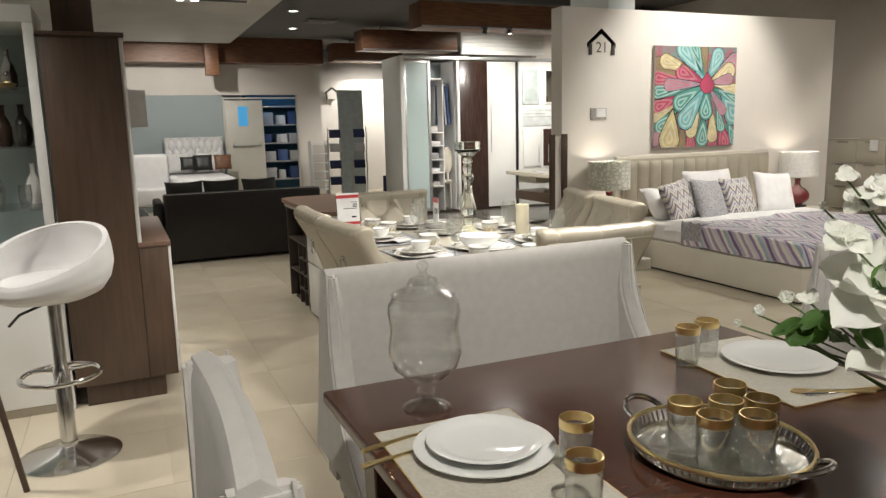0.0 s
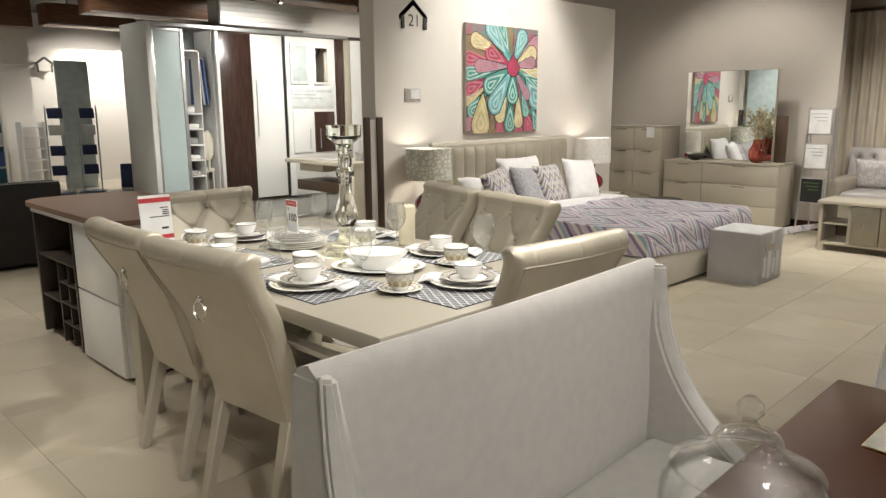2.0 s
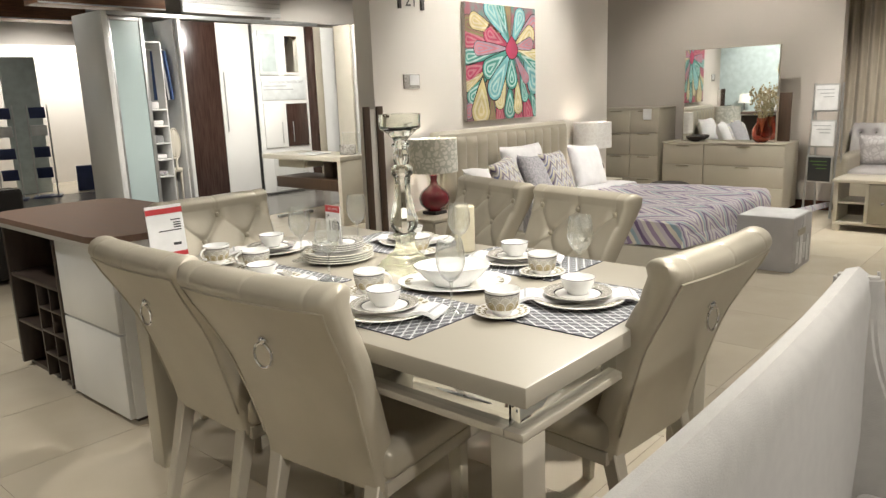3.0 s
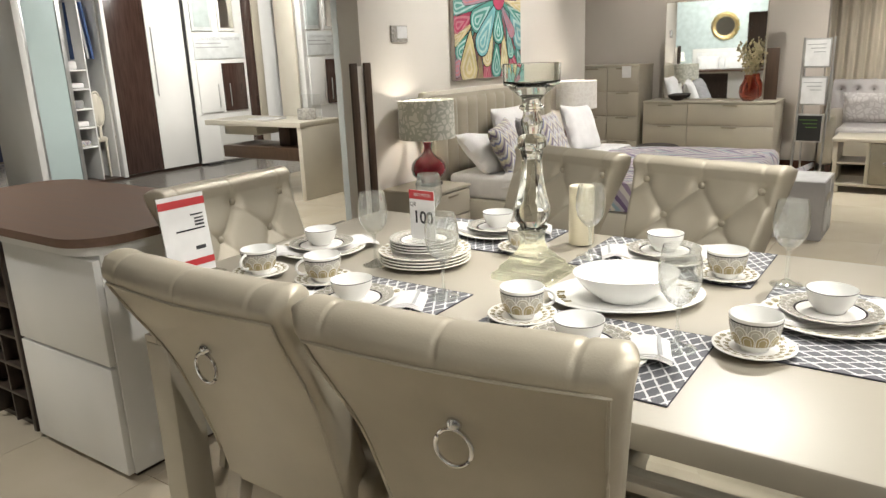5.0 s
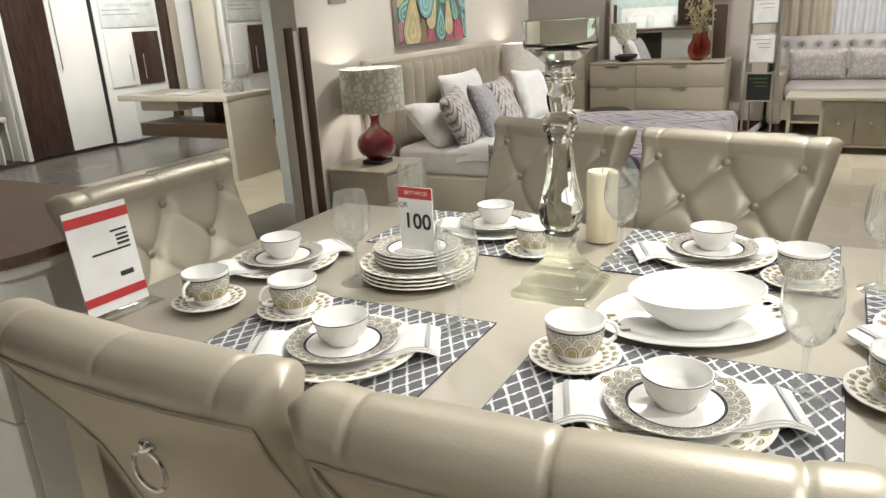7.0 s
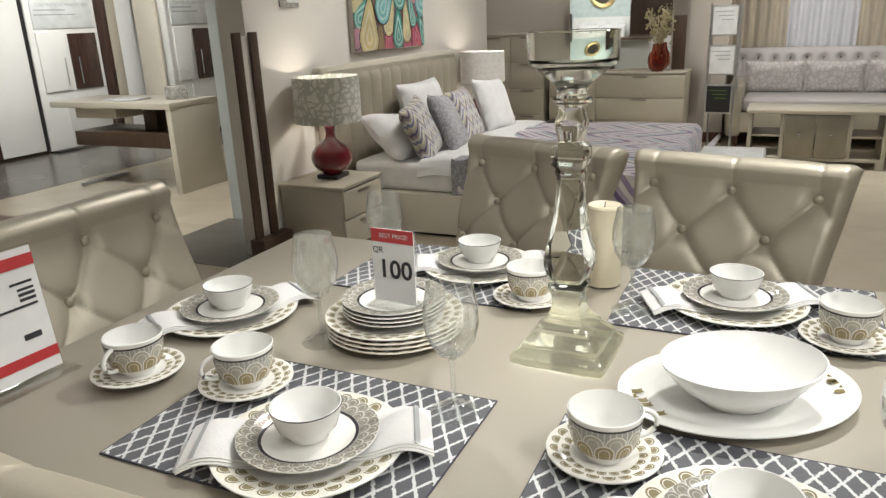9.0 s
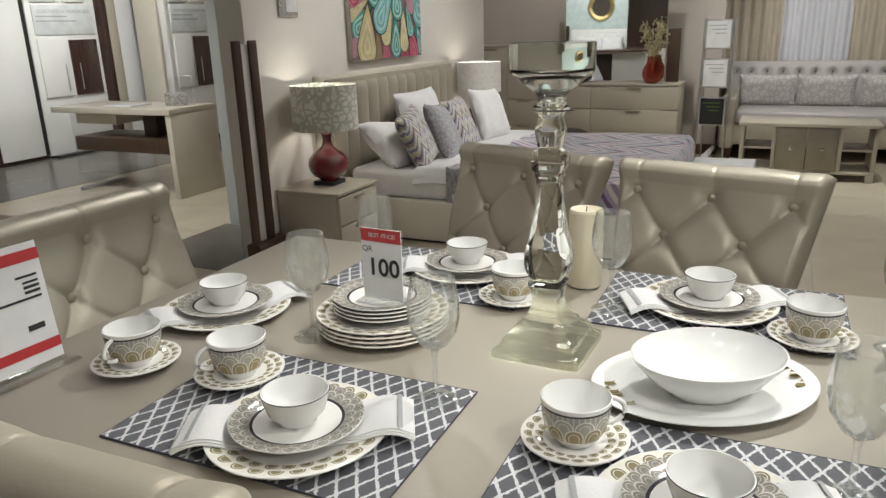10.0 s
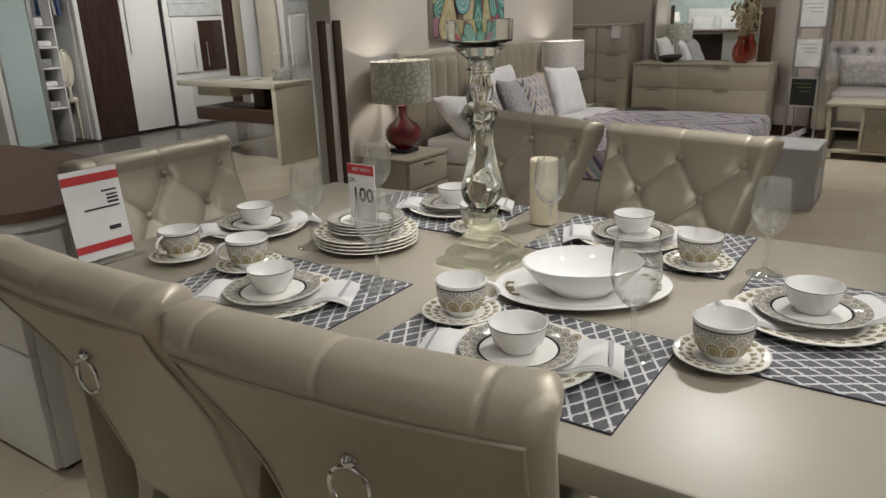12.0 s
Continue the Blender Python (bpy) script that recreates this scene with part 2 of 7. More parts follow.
M_GLASS = thin_glass("clear_glass", (0.99, 0.994, 0.99), 0.06, 0.085)
M_JAR = thin_glass("jar_glass", (0.996, 0.998, 0.996), 0.018, 0.05)
M_TINT = glass("pale_green_glass", (0.955, 0.97, 0.92), 0.01, 1.26)
M_SILVERED = thin_glass("pressed_green_glass", (0.93, 0.95, 0.90), 0.04, 0.16)
nt_ = M_SILVERED.node_tree
solid_, both_ = nt_.nodes.new("ShaderNodeBsdfGlass"), nt_.nodes.new("ShaderNodeMixShader")
solid_.inputs["Color"].default_value, solid_.inputs["IOR"].default_value, solid_.inputs["Roughness"].default_value = (0.96, 0.97, 0.93, 1), 1.45, 0.005
both_.inputs[0].default_value = 0.72
nt_.links.new(nt_.nodes["Material Output"].inputs[0].links[0].from_socket, both_.inputs[1])
nt_.links.new(solid_.outputs[0], both_.inputs[2])
nt_.links.new(both_.outputs[0], nt_.nodes["Material Output"].inputs[0])
M_STEMGLASS = thin_glass("stem_glass", (0.97, 0.98, 0.97), 0.08, 0.10)
M_FROST = material("frosted_glass", (0.48, 0.58, 0.58), 0.3, second=(0.45, 0.55, 0.55), scale=1.5)
M_MIRROR = material("mirror", (0.86, 0.88, 0.87), 0.015, metal=1.0, second=(0.86, 0.88, 0.87))
# door pewter; on drawers its dark tone imitates a cutout pull's shadow
M_PULL = material("pewter_and_pull_shade", (0.30, 0.27, 0.21), 0.4, metal=0.6)
M_BLACK = material("black_plastic", (0.02, 0.02, 0.02), 0.4)
M_WHITESHEET = material("white_cotton", (0.74, 0.73, 0.73), 0.85, second=(0.68, 0.67, 0.67), scale=12, bump=0.2, bump_scale=200, sheen=0.2)
M_REDGLAZE = material("oxblood_glaze", (0.20, 0.012, 0.022), 0.10, second=(0.14, 0.007, 0.014), scale=7, coat=0.6)

# ---- structure ----
floor = block("floor", M_GROUT, "cream stone tiled showroom floor", "floor", -5.5, 9.4, -4.5, 17.0, -0.12, -0.004)
# south and west walls are unseen, added to enclose the room
wall_south = block("wall_south", M_PAINT, "plain white wall added to close the room", "wall", -5.6, 9.5, -4.65, -4.5, -0.1, CEIL)
wall_west = block("wall_west", M_PAINT, "plain white wall added to close the room", "wall", -5.65, -5.5, -4.5, 17.0, -0.1, CEIL)
wall_east = block("wall_east", M_TAUPE, "taupe painted wall behind the dresser", "wall", 8.35, 8.50, 3.69, 17.0, -0.1, CEIL)
wall_recess = block("wall_recess", M_TAUPE, "taupe wall behind the curtain", "wall", 9.2, 9.35, -4.5, 4.0, -0.1, CEIL)
wall_return = block("wall_return", M_TAUPE, "taupe return wall beside the curtain", "wall", 8.501, 9.199, 3.90, 4.0, -0.1, CEIL)
wall_picture = block("wall_picture", M_PAINT, "warm white partition wall behind the bed", "wall", 3.83, 7.43, 5.84, 6.02, 0.0, 2.44)
ceiling = block("ceiling", M_CEIL, "dark grey showroom ceiling", "ceiling", -5.6, 9.5, -4.6, 17.1, CEIL, CEIL + .12)
ceiling_panel = block("ceiling_panel", M_WHITECEIL, "white dropped ceiling board", "ceiling", -5.4, 2.05, 3.0, 14.2, 3.0, CEIL - .002)

# ---- pattern materials ----
def op(nt, kind, a, b=None, c=None):
    n = nt.nodes.new("ShaderNodeMath")
    n.operation = kind
    for i, v in enumerate((a, b, c)):
        if v is None:
            continue
        if isinstance(v, (int, float)):
            n.inputs[i].default_value = v
        else:
            nt.links.new(v, n.inputs[i])
    return n.outputs[0]


def blend(nt, fac, a, b):
    n = nt.nodes.new("ShaderNodeMix")
    n.data_type = "RGBA"
    for s, v in ((n.inputs[0], fac), (n.inputs[6], a), (n.inputs[7], b)):
        if isinstance(v, (int, float)):
            s.default_value = v
        elif isinstance(v, tuple):
            s.default_value = (*v, 1)
        else:
            nt.links.new(v, s)
    return n.outputs[2]


def patterned(name, rough=0.5, sheen=0.0, bump=0.0, bump_scale=200):
    m = bpy.data.materials.new(name)
    m.use_nodes = True
    nt = m.node_tree
    b = nt.nodes["Principled BSDF"]
    b.inputs["Roughness"].default_value, b.inputs["Sheen Weight"].default_value = rough, sheen
    tc = nt.nodes.new("ShaderNodeTexCoord")
    s = nt.nodes.new("ShaderNodeSeparateXYZ")
    nt.links.new(tc.outputs["Object"], s.inputs[0])
    if bump:
        n2 = nt.nodes.new("ShaderNodeTexNoise")
        n2.inputs["Scale"].default_value = bump_scale
        nt.links.new(tc.outputs["Object"], n2.inputs["Vector"])
        bp = nt.nodes.new("ShaderNodeBump")
        bp.inputs["Strength"].default_value, bp.inputs["Distance"].default_value = bump, 0.004
        nt.links.new(n2.outputs["Fac"], bp.inputs["Height"])
        nt.links.new(bp.outputs[0], b.inputs["Normal"])
    return m, nt, b, s.outputs[0], s.outputs[1], s.outputs[2], tc


def lattice_mat():
    m, nt, b, x, y, z, tc = patterned("lattice_weave", 0.6, 0.2, 0.2, 500)
    ax, ay = op(nt, "MULTIPLY", x, 20.0), op(nt, "MULTIPLY", y, 33.0)
    n = nt.nodes.new("ShaderNodeTexNoise")
    n.inputs["Scale"].default_value = 240
    nt.links.new(tc.outputs["Object"], n.inputs["Vector"])
    wob = op(nt, "MULTIPLY", op(nt, "SUBTRACT", n.outputs["Fac"], 0.5), 0.25)
    lines = []
    for kind in ("ADD", "SUBTRACT"):
        f = op(nt, "FRACT", op(nt, "ADD", op(nt, kind, ax, ay), wob))
        lines.append(op(nt, "LESS_THAN", op(nt, "ABSOLUTE", op(nt, "SUBTRACT", f, 0.5)), 0.085))
    fac = op(nt, "MAXIMUM", lines[0], lines[1])
    nt.links.new(blend(nt, fac, (0.062, 0.064, 0.078), (0.60, 0.61, 0.62)), b.inputs["Base Color"])
    return m


def scallop(name, r0, r1, count, rows, ground, petal, line, ring=None, fill=0.76):
    """Rows of overlapping scallops round a plate, between two radii."""
    m, nt, b, x, y, z, tc = patterned(name, 0.09)
    r = op(nt, "SQRT", op(nt, "ADD", op(nt, "MULTIPLY", x, x), op(nt, "MULTIPLY", y, y)))
    a = op(nt, "MULTIPLY", op(nt, "ARCTAN2", y, x), count / (2 * math.pi))
    col = ground
    width = (r1 - r0) / rows
    for k in reversed(range(rows)):
        s = op(nt, "MULTIPLY", op(nt, "SUBTRACT", op(nt, "FRACT", op(nt, "ADD", a, 0.5 * (k % 2) + 10)), 0.5), 2 * math.pi * (r0 + r1) / 2 / count)
        d = op(nt, "SUBTRACT", r, r0 + width * (k + 0.25))
        dist = op(nt, "SQRT", op(nt, "ADD", op(nt, "MULTIPLY", s, s), op(nt, "MULTIPLY", op(nt, "MULTIPLY", d, d), 0.8)))
        size = 2 * math.pi * (r0 + r1) / 2 / count * 0.56
        inside = op(nt, "MULTIPLY", op(nt, "LESS_THAN", dist, size), op(nt, "GREATER_THAN", d, -0.15 * width))
        core = op(nt, "MULTIPLY", inside, op(nt, "LESS_THAN", dist, size * fill))
        col = blend(nt, inside, col, line)
        col = blend(nt, core, col, petal)
        vein = op(nt, "MULTIPLY", core, op(nt, "LESS_THAN", op(nt, "ABSOLUTE", op(nt, "SUBTRACT", dist, size * 0.5)), size * 0.035))
        col = blend(nt, vein, col, line)
    band = op(nt, "MULTIPLY", op(nt, "GREATER_THAN", r, r0 - 0.1 * width), op(nt, "LESS_THAN", r, r1))
    col = blend(nt, band, (0.82, 0.81, 0.78), col)
    if ring:
        on = op(nt, "LESS_THAN", op(nt, "ABSOLUTE", op(nt, "SUBTRACT", r, ring)), 0.0022)
        col = blend(nt, on, col, (0.05, 0.045, 0.05))
    nt.links.new(col, b.inputs["Base Color"])
    return m


def cup_mat():
    """A band of tall grey and olive arches outlined in cream, under a dark rim line."""
    m, nt, b, x, y, z, tc = patterned("cup_scallops", 0.09)
    a = op(nt, "MULTIPLY", op(nt, "ARCTAN2", y, x), 10 / (2 * math.pi))
    grey = blend(nt, op(nt, "GREATER_THAN", op(nt, "FRACT", op(nt, "ADD", op(nt, "MULTIPLY", a, 4.0), 10)), 0.82), (0.36, 0.35, 0.32), (0.62, 0.60, 0.56))
    col = grey
    for k, (z0, tone) in enumerate(((0.040, (0.42, 0.40, 0.34)), (0.026, (0.34, 0.28, 0.16)))):
        s = op(nt, "MULTIPLY", op(nt, "SUBTRACT", op(nt, "FRACT", op(nt, "ADD", a, 0.5 * k + 10)), 0.5), 0.029)
        d = op(nt, "MAXIMUM", op(nt, "SUBTRACT", z, z0), 0.0)
        dist = op(nt, "SQRT", op(nt, "ADD", op(nt, "MULTIPLY", s, s), op(nt, "MULTIPLY", d, d)))
        col = blend(nt, op(nt, "LESS_THAN", dist, 0.0138), col, (0.74, 0.72, 0.66))
        col = blend(nt, op(nt, "LESS_THAN", dist, 0.0122), col, tone)
        vein = op(nt, "LESS_THAN", op(nt, "ABSOLUTE", op(nt, "SUBTRACT", dist, 0.0075)), 0.0006)
        col = blend(nt, vein, col, (0.66, 0.63, 0.56))
    col = blend(nt, op(nt, "MULTIPLY", op(nt, "GREATER_THAN", z, 0.016), op(nt, "LESS_THAN", z, 0.060)), (0.82, 0.81, 0.78), col)
    on = op(nt, "LESS_THAN", op(nt, "ABSOLUTE", op(nt, "SUBTRACT", z, 0.0605)), 0.0015)
    col = blend(nt, on, col, (0.06, 0.055, 0.055))
    nt.links.new(col, b.inputs["Base Color"])
    return m


def chevron_mat(name, tones, across, along, size, rough=0.85, fine=0.8, drape=False):
    """Zigzag stripes; across and along are axis numbers, size the zigzag's width."""
    m, nt, b, x, y, z, tc = patterned(name, rough, 0.3, 0.25, 260)
    axes = (op(nt, "ADD", x, z), op(nt, "ADD", y, z), z) if drape else (x, y, z)
    n = nt.nodes.new("ShaderNodeTexNoise")
    n.inputs["Scale"].default_value = 5
    nt.links.new(tc.outputs["Object"], n.inputs["Vector"])
    zig = op(nt, "ABSOLUTE", op(nt, "SUBTRACT", op(nt, "FRACT", op(nt, "MULTIPLY", axes[across], 1 / size)), 0.5))
    v = op(nt, "ADD", op(nt, "MULTIPLY", axes[along], 1 / size), op(nt, "MULTIPLY", zig, 1.7))
    v = op(nt, "FRACT", op(nt, "ADD", op(nt, "MULTIPLY", v, fine), op(nt, "MULTIPLY", n.outputs["Fac"], 0.18)))
    r = nt.nodes.new("ShaderNodeValToRGB")
    r.color_ramp.interpolation = "CONSTANT"
    for i, c in enumerate(tones):
        e = r.color_ramp.elements[i] if i < 2 else r.color_ramp.elements.new(0.5)
        e.color = (*c, 1)
    for i, e in enumerate(r.color_ramp.elements):
        e.position = i / len(tones)
    nt.links.new(v, r.inputs[0])
    nt.links.new(r.outputs[0], b.inputs["Base Color"])
    return m


def damask_mat(name, a, b_, scale, rough=0.8):
    m, nt, b, x, y, z, tc = patterned(name, rough, 0.3, 0.2, 300)
    n = nt.nodes.new("ShaderNodeTexVoronoi")
    n.feature = "DISTANCE_TO_EDGE"
    n.inputs["Scale"].default_value = scale
    w = nt.nodes.new("ShaderNodeTexNoise")
    w.inputs["Scale"].default_value = scale * 0.6
    nt.links.new(tc.outputs["Object"], w.inputs["Vector"])
    mixv = nt.nodes.new("ShaderNodeVectorMath")
    mixv.operation = "MULTIPLY_ADD"
    nt.links.new(w.outputs["Color"], mixv.inputs[0])
    mixv.inputs[1].default_value = (0.09, 0.09, 0.09)
    nt.links.new(tc.outputs["Object"], mixv.inputs[2])
    nt.links.new(mixv.outputs[0], n.inputs["Vector"])
    nt.links.new(blend(nt, op(nt, "LESS_THAN", n.outputs[0], 0.12), a, b_), b.inputs["Base Color"])
    return m


M_MAT = lattice_mat()
M_PLATE = scallop("plate_olive_scallops", 0.090, 0.1285, 26, 2, (0.80, 0.77, 0.68), (0.27, 0.235, 0.145), (0.82, 0.80, 0.73), fill=0.69)
M_PLATE2 = scallop("plate_grey_scallops", 0.068, 0.0955, 26, 2, (0.32, 0.31, 0.295), (0.27, 0.255, 0.22), (0.60, 0.58, 0.53), 0.0655, 0.84)
M_SAUCER = scallop("saucer_leaves", 0.043, 0.073, 20, 2, (0.82, 0.80, 0.75), (0.27, 0.235, 0.145), (0.82, 0.80, 0.75), fill=0.72)
M_CUP = cup_mat()
M_LEAFPRINT = material("olive_leaf_print", (0.24, 0.20, 0.10), 0.15)
M_COVER = chevron_mat("zigzag_bedcover", ((0.42, 0.36, 0.44), (0.66, 0.63, 0.60), (0.15, 0.10, 0.20), (0.46, 0.44, 0.48), (0.30, 0.40, 0.46), (0.68, 0.64, 0.56), (0.24, 0.18, 0.30), (0.55, 0.50, 0.56), (0.62, 0.59, 0.55), (0.34, 0.26, 0.38)), 0, 1, 0.40, fine=1.15, drape=True)
M_CUSHION = chevron_mat("zigzag_cushion", ((0.45, 0.42, 0.36), (0.14, 0.11, 0.18), (0.62, 0.58, 0.42), (0.20, 0.22, 0.36), (0.60, 0.58, 0.55), (0.33, 0.30, 0.28)), 0, 2, 0.09)
M_GREYKNIT = material("grey_knit", (0.42, 0.41, 0.42), 0.9, second=(0.24, 0.235, 0.25), scale=70, amount=0.6, bump=0.6, bump_scale=90)
M_BLINDSTRIPE = material("red_print", (0.50, 0.045, 0.05), 0.4)
M_PAPER = material("white_paper", (0.78, 0.78, 0.78), 0.5)
M_INK = material("black_ink", (0.03, 0.03, 0.035), 0.6)
M_WAX = material("ivory_wax", (0.72, 0.66, 0.50), 0.45, second=(0.68, 0.62, 0.46), scale=9)
M_SHADE = damask_mat("floral_shade", (0.74, 0.73, 0.68), (0.47, 0.49, 0.43), 21)
M_ACRYLIC = thin_glass("acrylic")


def lettering(text, size, m, mat, parent, name="print", bold=0.0):
    """Printed words as a flat mesh, readable from local -y, upright in z."""
    cu = bpy.data.curves.new(name, "FONT")
    cu.body, cu.size, cu.align_x, cu.align_y, cu.offset = text, size, "CENTER", "CENTER", bold * size
    ob = bpy.data.objects.new(name, cu)
    scene.collection.objects.link(ob)
    bpy.context.view_layer.update()
    me = bpy.data.meshes.new_from_object(ob.evaluated_get(bpy.context.evaluated_depsgraph_get()))
    bpy.data.objects.remove(ob)
    me.materials.clear()
    me.materials.append(mat)
    ob = new(name, me)
    ob.parent = parent
    ob.matrix_basis = m @ pose(0, 0, 0, 90, 0, 0)
    return ob


# ---- dining table and chairs ----
TOP = 0.76


def dining_table():
    t = thing("dining_table", pose(0, 0, 0), "taupe lacquered rectangular dining table with mirrored apron", "dining table")
    part("tabletop", bmesh_box(1.09, 2.17, 2.57, 4.37, TOP - .05, TOP, .006), M_TABLETOP, t)
    for x0, x1, y0, y1 in ((1.14, 2.12, 2.62, 2.645), (1.14, 2.12, 4.295, 4.32), (1.14, 1.165, 2.65, 4.29), (2.095, 2.12, 2.65, 4.29)):
        part("apron", bmesh_box(x0, x1, y0, y1, TOP - .125, TOP - .05, .002), M_MIRROR, t, "mirrored glass apron")
    for x0, x1, y0, y1 in ((1.12, 2.14, 2.60, 2.65), (1.12, 2.14, 4.29, 4.34), (1.12, 1.17, 2.652, 4.288), (2.09, 2.14, 2.652, 4.288)):
        part("rail", bmesh_box(x0, x1, y0, y1, TOP - .145, TOP - .125, .003), M_CHAMP, t)
    for x in (1.12, 2.05):
        for y in (2.60, 4.25):
            part("leg", bmesh_box(x, x + .09, y, y + .09, 0, TOP - .145, .006), M_CHAMP, t)
    return t


BUTTONS = [(-.2, .865), (0, .865), (.2, .865), (-.1, .765), (.1, .765), (-.19, .665), (0, .665), (.19, .665), (-.1, .565), (.1, .565)]


def tuft(u, z):
    d = 0.0
    for bu, bz in BUTTONS:
        d += 0.013 * math.exp(-((u - bu) ** 2 + (z - bz) ** 2) / 0.0006)
    crease = 1.0
    for k in (-1, 1):
        for c in range(-9, 10):
            q = (u - k * (z - .865)) - 0.2 * c
            crease = min(crease, abs(q) * .7071)
    fade = min(1, max(0, (.885 - z) / .02)) * min(1, max(0, (z - .56) / .03))
    d += (0.0062 * math.exp(-(crease / .0028) ** 2) + 0.0048 * math.exp(-(crease / .016) ** 2)) * fade
    return d


def chair():
    t = thing("dining_chair", pose(0, 0, 0), "pearl champagne leather dining chair with buttoned back", "chair", "chairs round the dining table")
    # outline of the back from behind its foot, over the rolled top, to the seat
    prof = []
    for i in range(15):
        s = i / 14
        prof.append((.205 - .171 * s ** 1.25, .36 + .525 * s, 0))
    for i in range(1, 16):
        a = math.pi * 1.08 - math.pi * 1.02 * i / 16
        prof.append((.078 + .052 * math.cos(a), .902 + .042 * math.sin(a), 0.8))
    for i in range(65):
        s = i / 64
        prof.append((.122 + .165 * s ** .95, .895 - .48 * s, 1))
    nu = 120

    def half_width(z):
        s = min(1.1, max(0, (z - .40) / .5))
        return .213 + .054 * s ** 1.8

    def point(i, k):
        u = -1 + 2 * k / nu
        y, z, front = prof[i]
        x = u * half_width(z)
        edge = max(0, (abs(u) - .90) / .10)
        mid = .25 - .188 * max(0, (z - .36) / .54)
        y = mid + (y - mid) * math.sqrt(max(0, 1 - .93 * edge ** 2))
        if front:
            y -= front * tuft(x, z) * (1 - edge)
            y += .006 * front * math.cos(u * 1.5)
        if 14 < i < 32:
            # seams pulled in across the roll, and soft swelling between them
            for su in (-.2, 0, .2):
                pull = .0032 * math.exp(-((x - su) / .004) ** 2) + .0018 * math.exp(-((x - su) / .035) ** 2)
                d = Vector((y - .078, z - .902))
                d *= 1 - pull / max(d.length, .01)
                y, z = .078 + d.x, .902 + d.y
        z += (.003 * (u * u) + .010 - .014 * edge ** 2) * min(1, max(0, (z - .6) / .3))
        lean = min(1, max(0, (z - .66) / .25))
        y -= .034 * lean * lean * (3 - 2 * lean)
        y += .016 * (u * u - .5) * min(1, max(0, (z - .35) / .4))
        return Vector((x, y, z))

    bm = bmesh.new()
    g = [[bm.verts.new(point(i, k)) for k in range(nu + 1)] for i in range(len(prof))]
    for i in range(len(prof) - 1):
        for k in range(nu):
            bm.faces.new((g[i][k], g[i][k + 1], g[i + 1][k + 1], g[i + 1][k]))
    for k in range(nu):
        bm.faces.new((g[0][k], g[-1][k], g[-1][k + 1], g[0][k + 1]))
    bm.faces.new([g[i][0] for i in range(len(prof))])
    bm.faces.new([g[i][nu] for i in range(len(prof))][::-1])
    back = part("backrest", bm, M_LEATHER, t, smooth=60)
    for bu, bz in BUTTONS[:8]:
        i = min(range(30, len(prof)), key=lambda j: abs(prof[j][1] - bz))
        k = round((bu / half_width(bz) + 1) / 2 * nu)
        c = point(i, k)
        bmb = bmesh.new()
        bmesh.ops.create_uvsphere(bmb, u_segments=12, v_segments=8, radius=.0118)
        turn_bm(bmb, Matrix.Translation(c + Vector((0, .009, 0))) @ Matrix.Diagonal((1, .62, 1, 1)))
        part("button", bmb, M_LEATHER, back)
    line = [point(i, 4) for i in range(2, 14)] + [point(14, k) for k in range(5, nu - 3, 3)] + [point(i, nu - 4) for i in range(13, 1, -1)]
    part("piping", tube([p + Vector((0, -.002, 0)) for p in line], .0034, 6), M_LEATHER, back)
    # ring pull on the back
    hang = point(min(range(15), key=lambda j: abs(prof[j][1] - .775)), nu // 2).y
    rb = tube([(.031 * math.sin(a), 0, .031 * math.cos(a)) for a in [2 * math.pi * j / 28 for j in range(28)]], .0036, 8, closed=True)
    part("ring_pull", turn_bm(rb, Matrix.Translation((0, hang - .012, .748))), M_CHROME, back, "chrome ring pull")
    kb = bmesh.new()
    bmesh.ops.create_uvsphere(kb, u_segments=12, v_segments=8, radius=.013)
    part("rosette", turn_bm(kb, Matrix.Translation((0, hang - .006, .786))), M_CHROME, back, "chrome rosette")
    sb = bmesh_box(-.235, .235, .215, .62, .385, .475, .03, 4)
    for v in sb.verts:
        if v.co.z > .45:
            v.co.z += .02 * max(0, 1 - (v.co.x / .24) ** 2) * max(0, 1 - ((v.co.y - .36) / .25) ** 2)
    part("seat", sb, M_LEATHER, t, smooth=60)
    part("seat_rail", bmesh_box(-.22, .22, .22, .61, .345, .386, .004), M_CHAMP, t)
    for sx in (-1, 1):
        part("leg", tapered((sx * .20, .565, .35), (sx * .205, .57, 0), .046, .032), M_CHAMP, t)
        part("leg", tapered((sx * .178, .235, .40), (sx * .185, .13, 0), .05, .034), M_CHAMP, t)
    return t


def tapered(a, b, wa, wb):
    """A square leg from a to b."""
    bm = bmesh.new()
    rings = []
    for p, w in ((a, wa), (b, wb)):
        h = w / 2
        rings.append([bm.verts.new((p[0] + sx * h, p[1] + sy * h, p[2])) for sx, sy in ((-1, -1), (1, -1), (1, 1), (-1, 1))])
    for k in range(4):
        bm.faces.new((rings[0][k], rings[0][(k + 1) % 4], rings[1][(k + 1) % 4], rings[1][k]))
    bm.faces.new(rings[0][::-1])
    bm.faces.new(rings[1])
    bmesh.ops.bevel(bm, geom=bm.edges[:], offset=.004, segments=1, affect="EDGES")
    return bm


dining_table()
first = chair()
first.matrix_basis = pose(.862, 3.79, 0, 0, 0, -91)
copy_thing(first, pose(.862, 3.205, 0, 0, 0, -84))
copy_thing(first, pose(1.775, 2.41, 0, 0, 0, -5))
copy_thing(first, pose(1.645, 4.655, 0, 0, 0, 178))
copy_thing(first, pose(2.70, 3.81, 0, 0, 0, 72))
copy_thing(first, pose(2.57, 3.26, 0, 0, 0, 77))


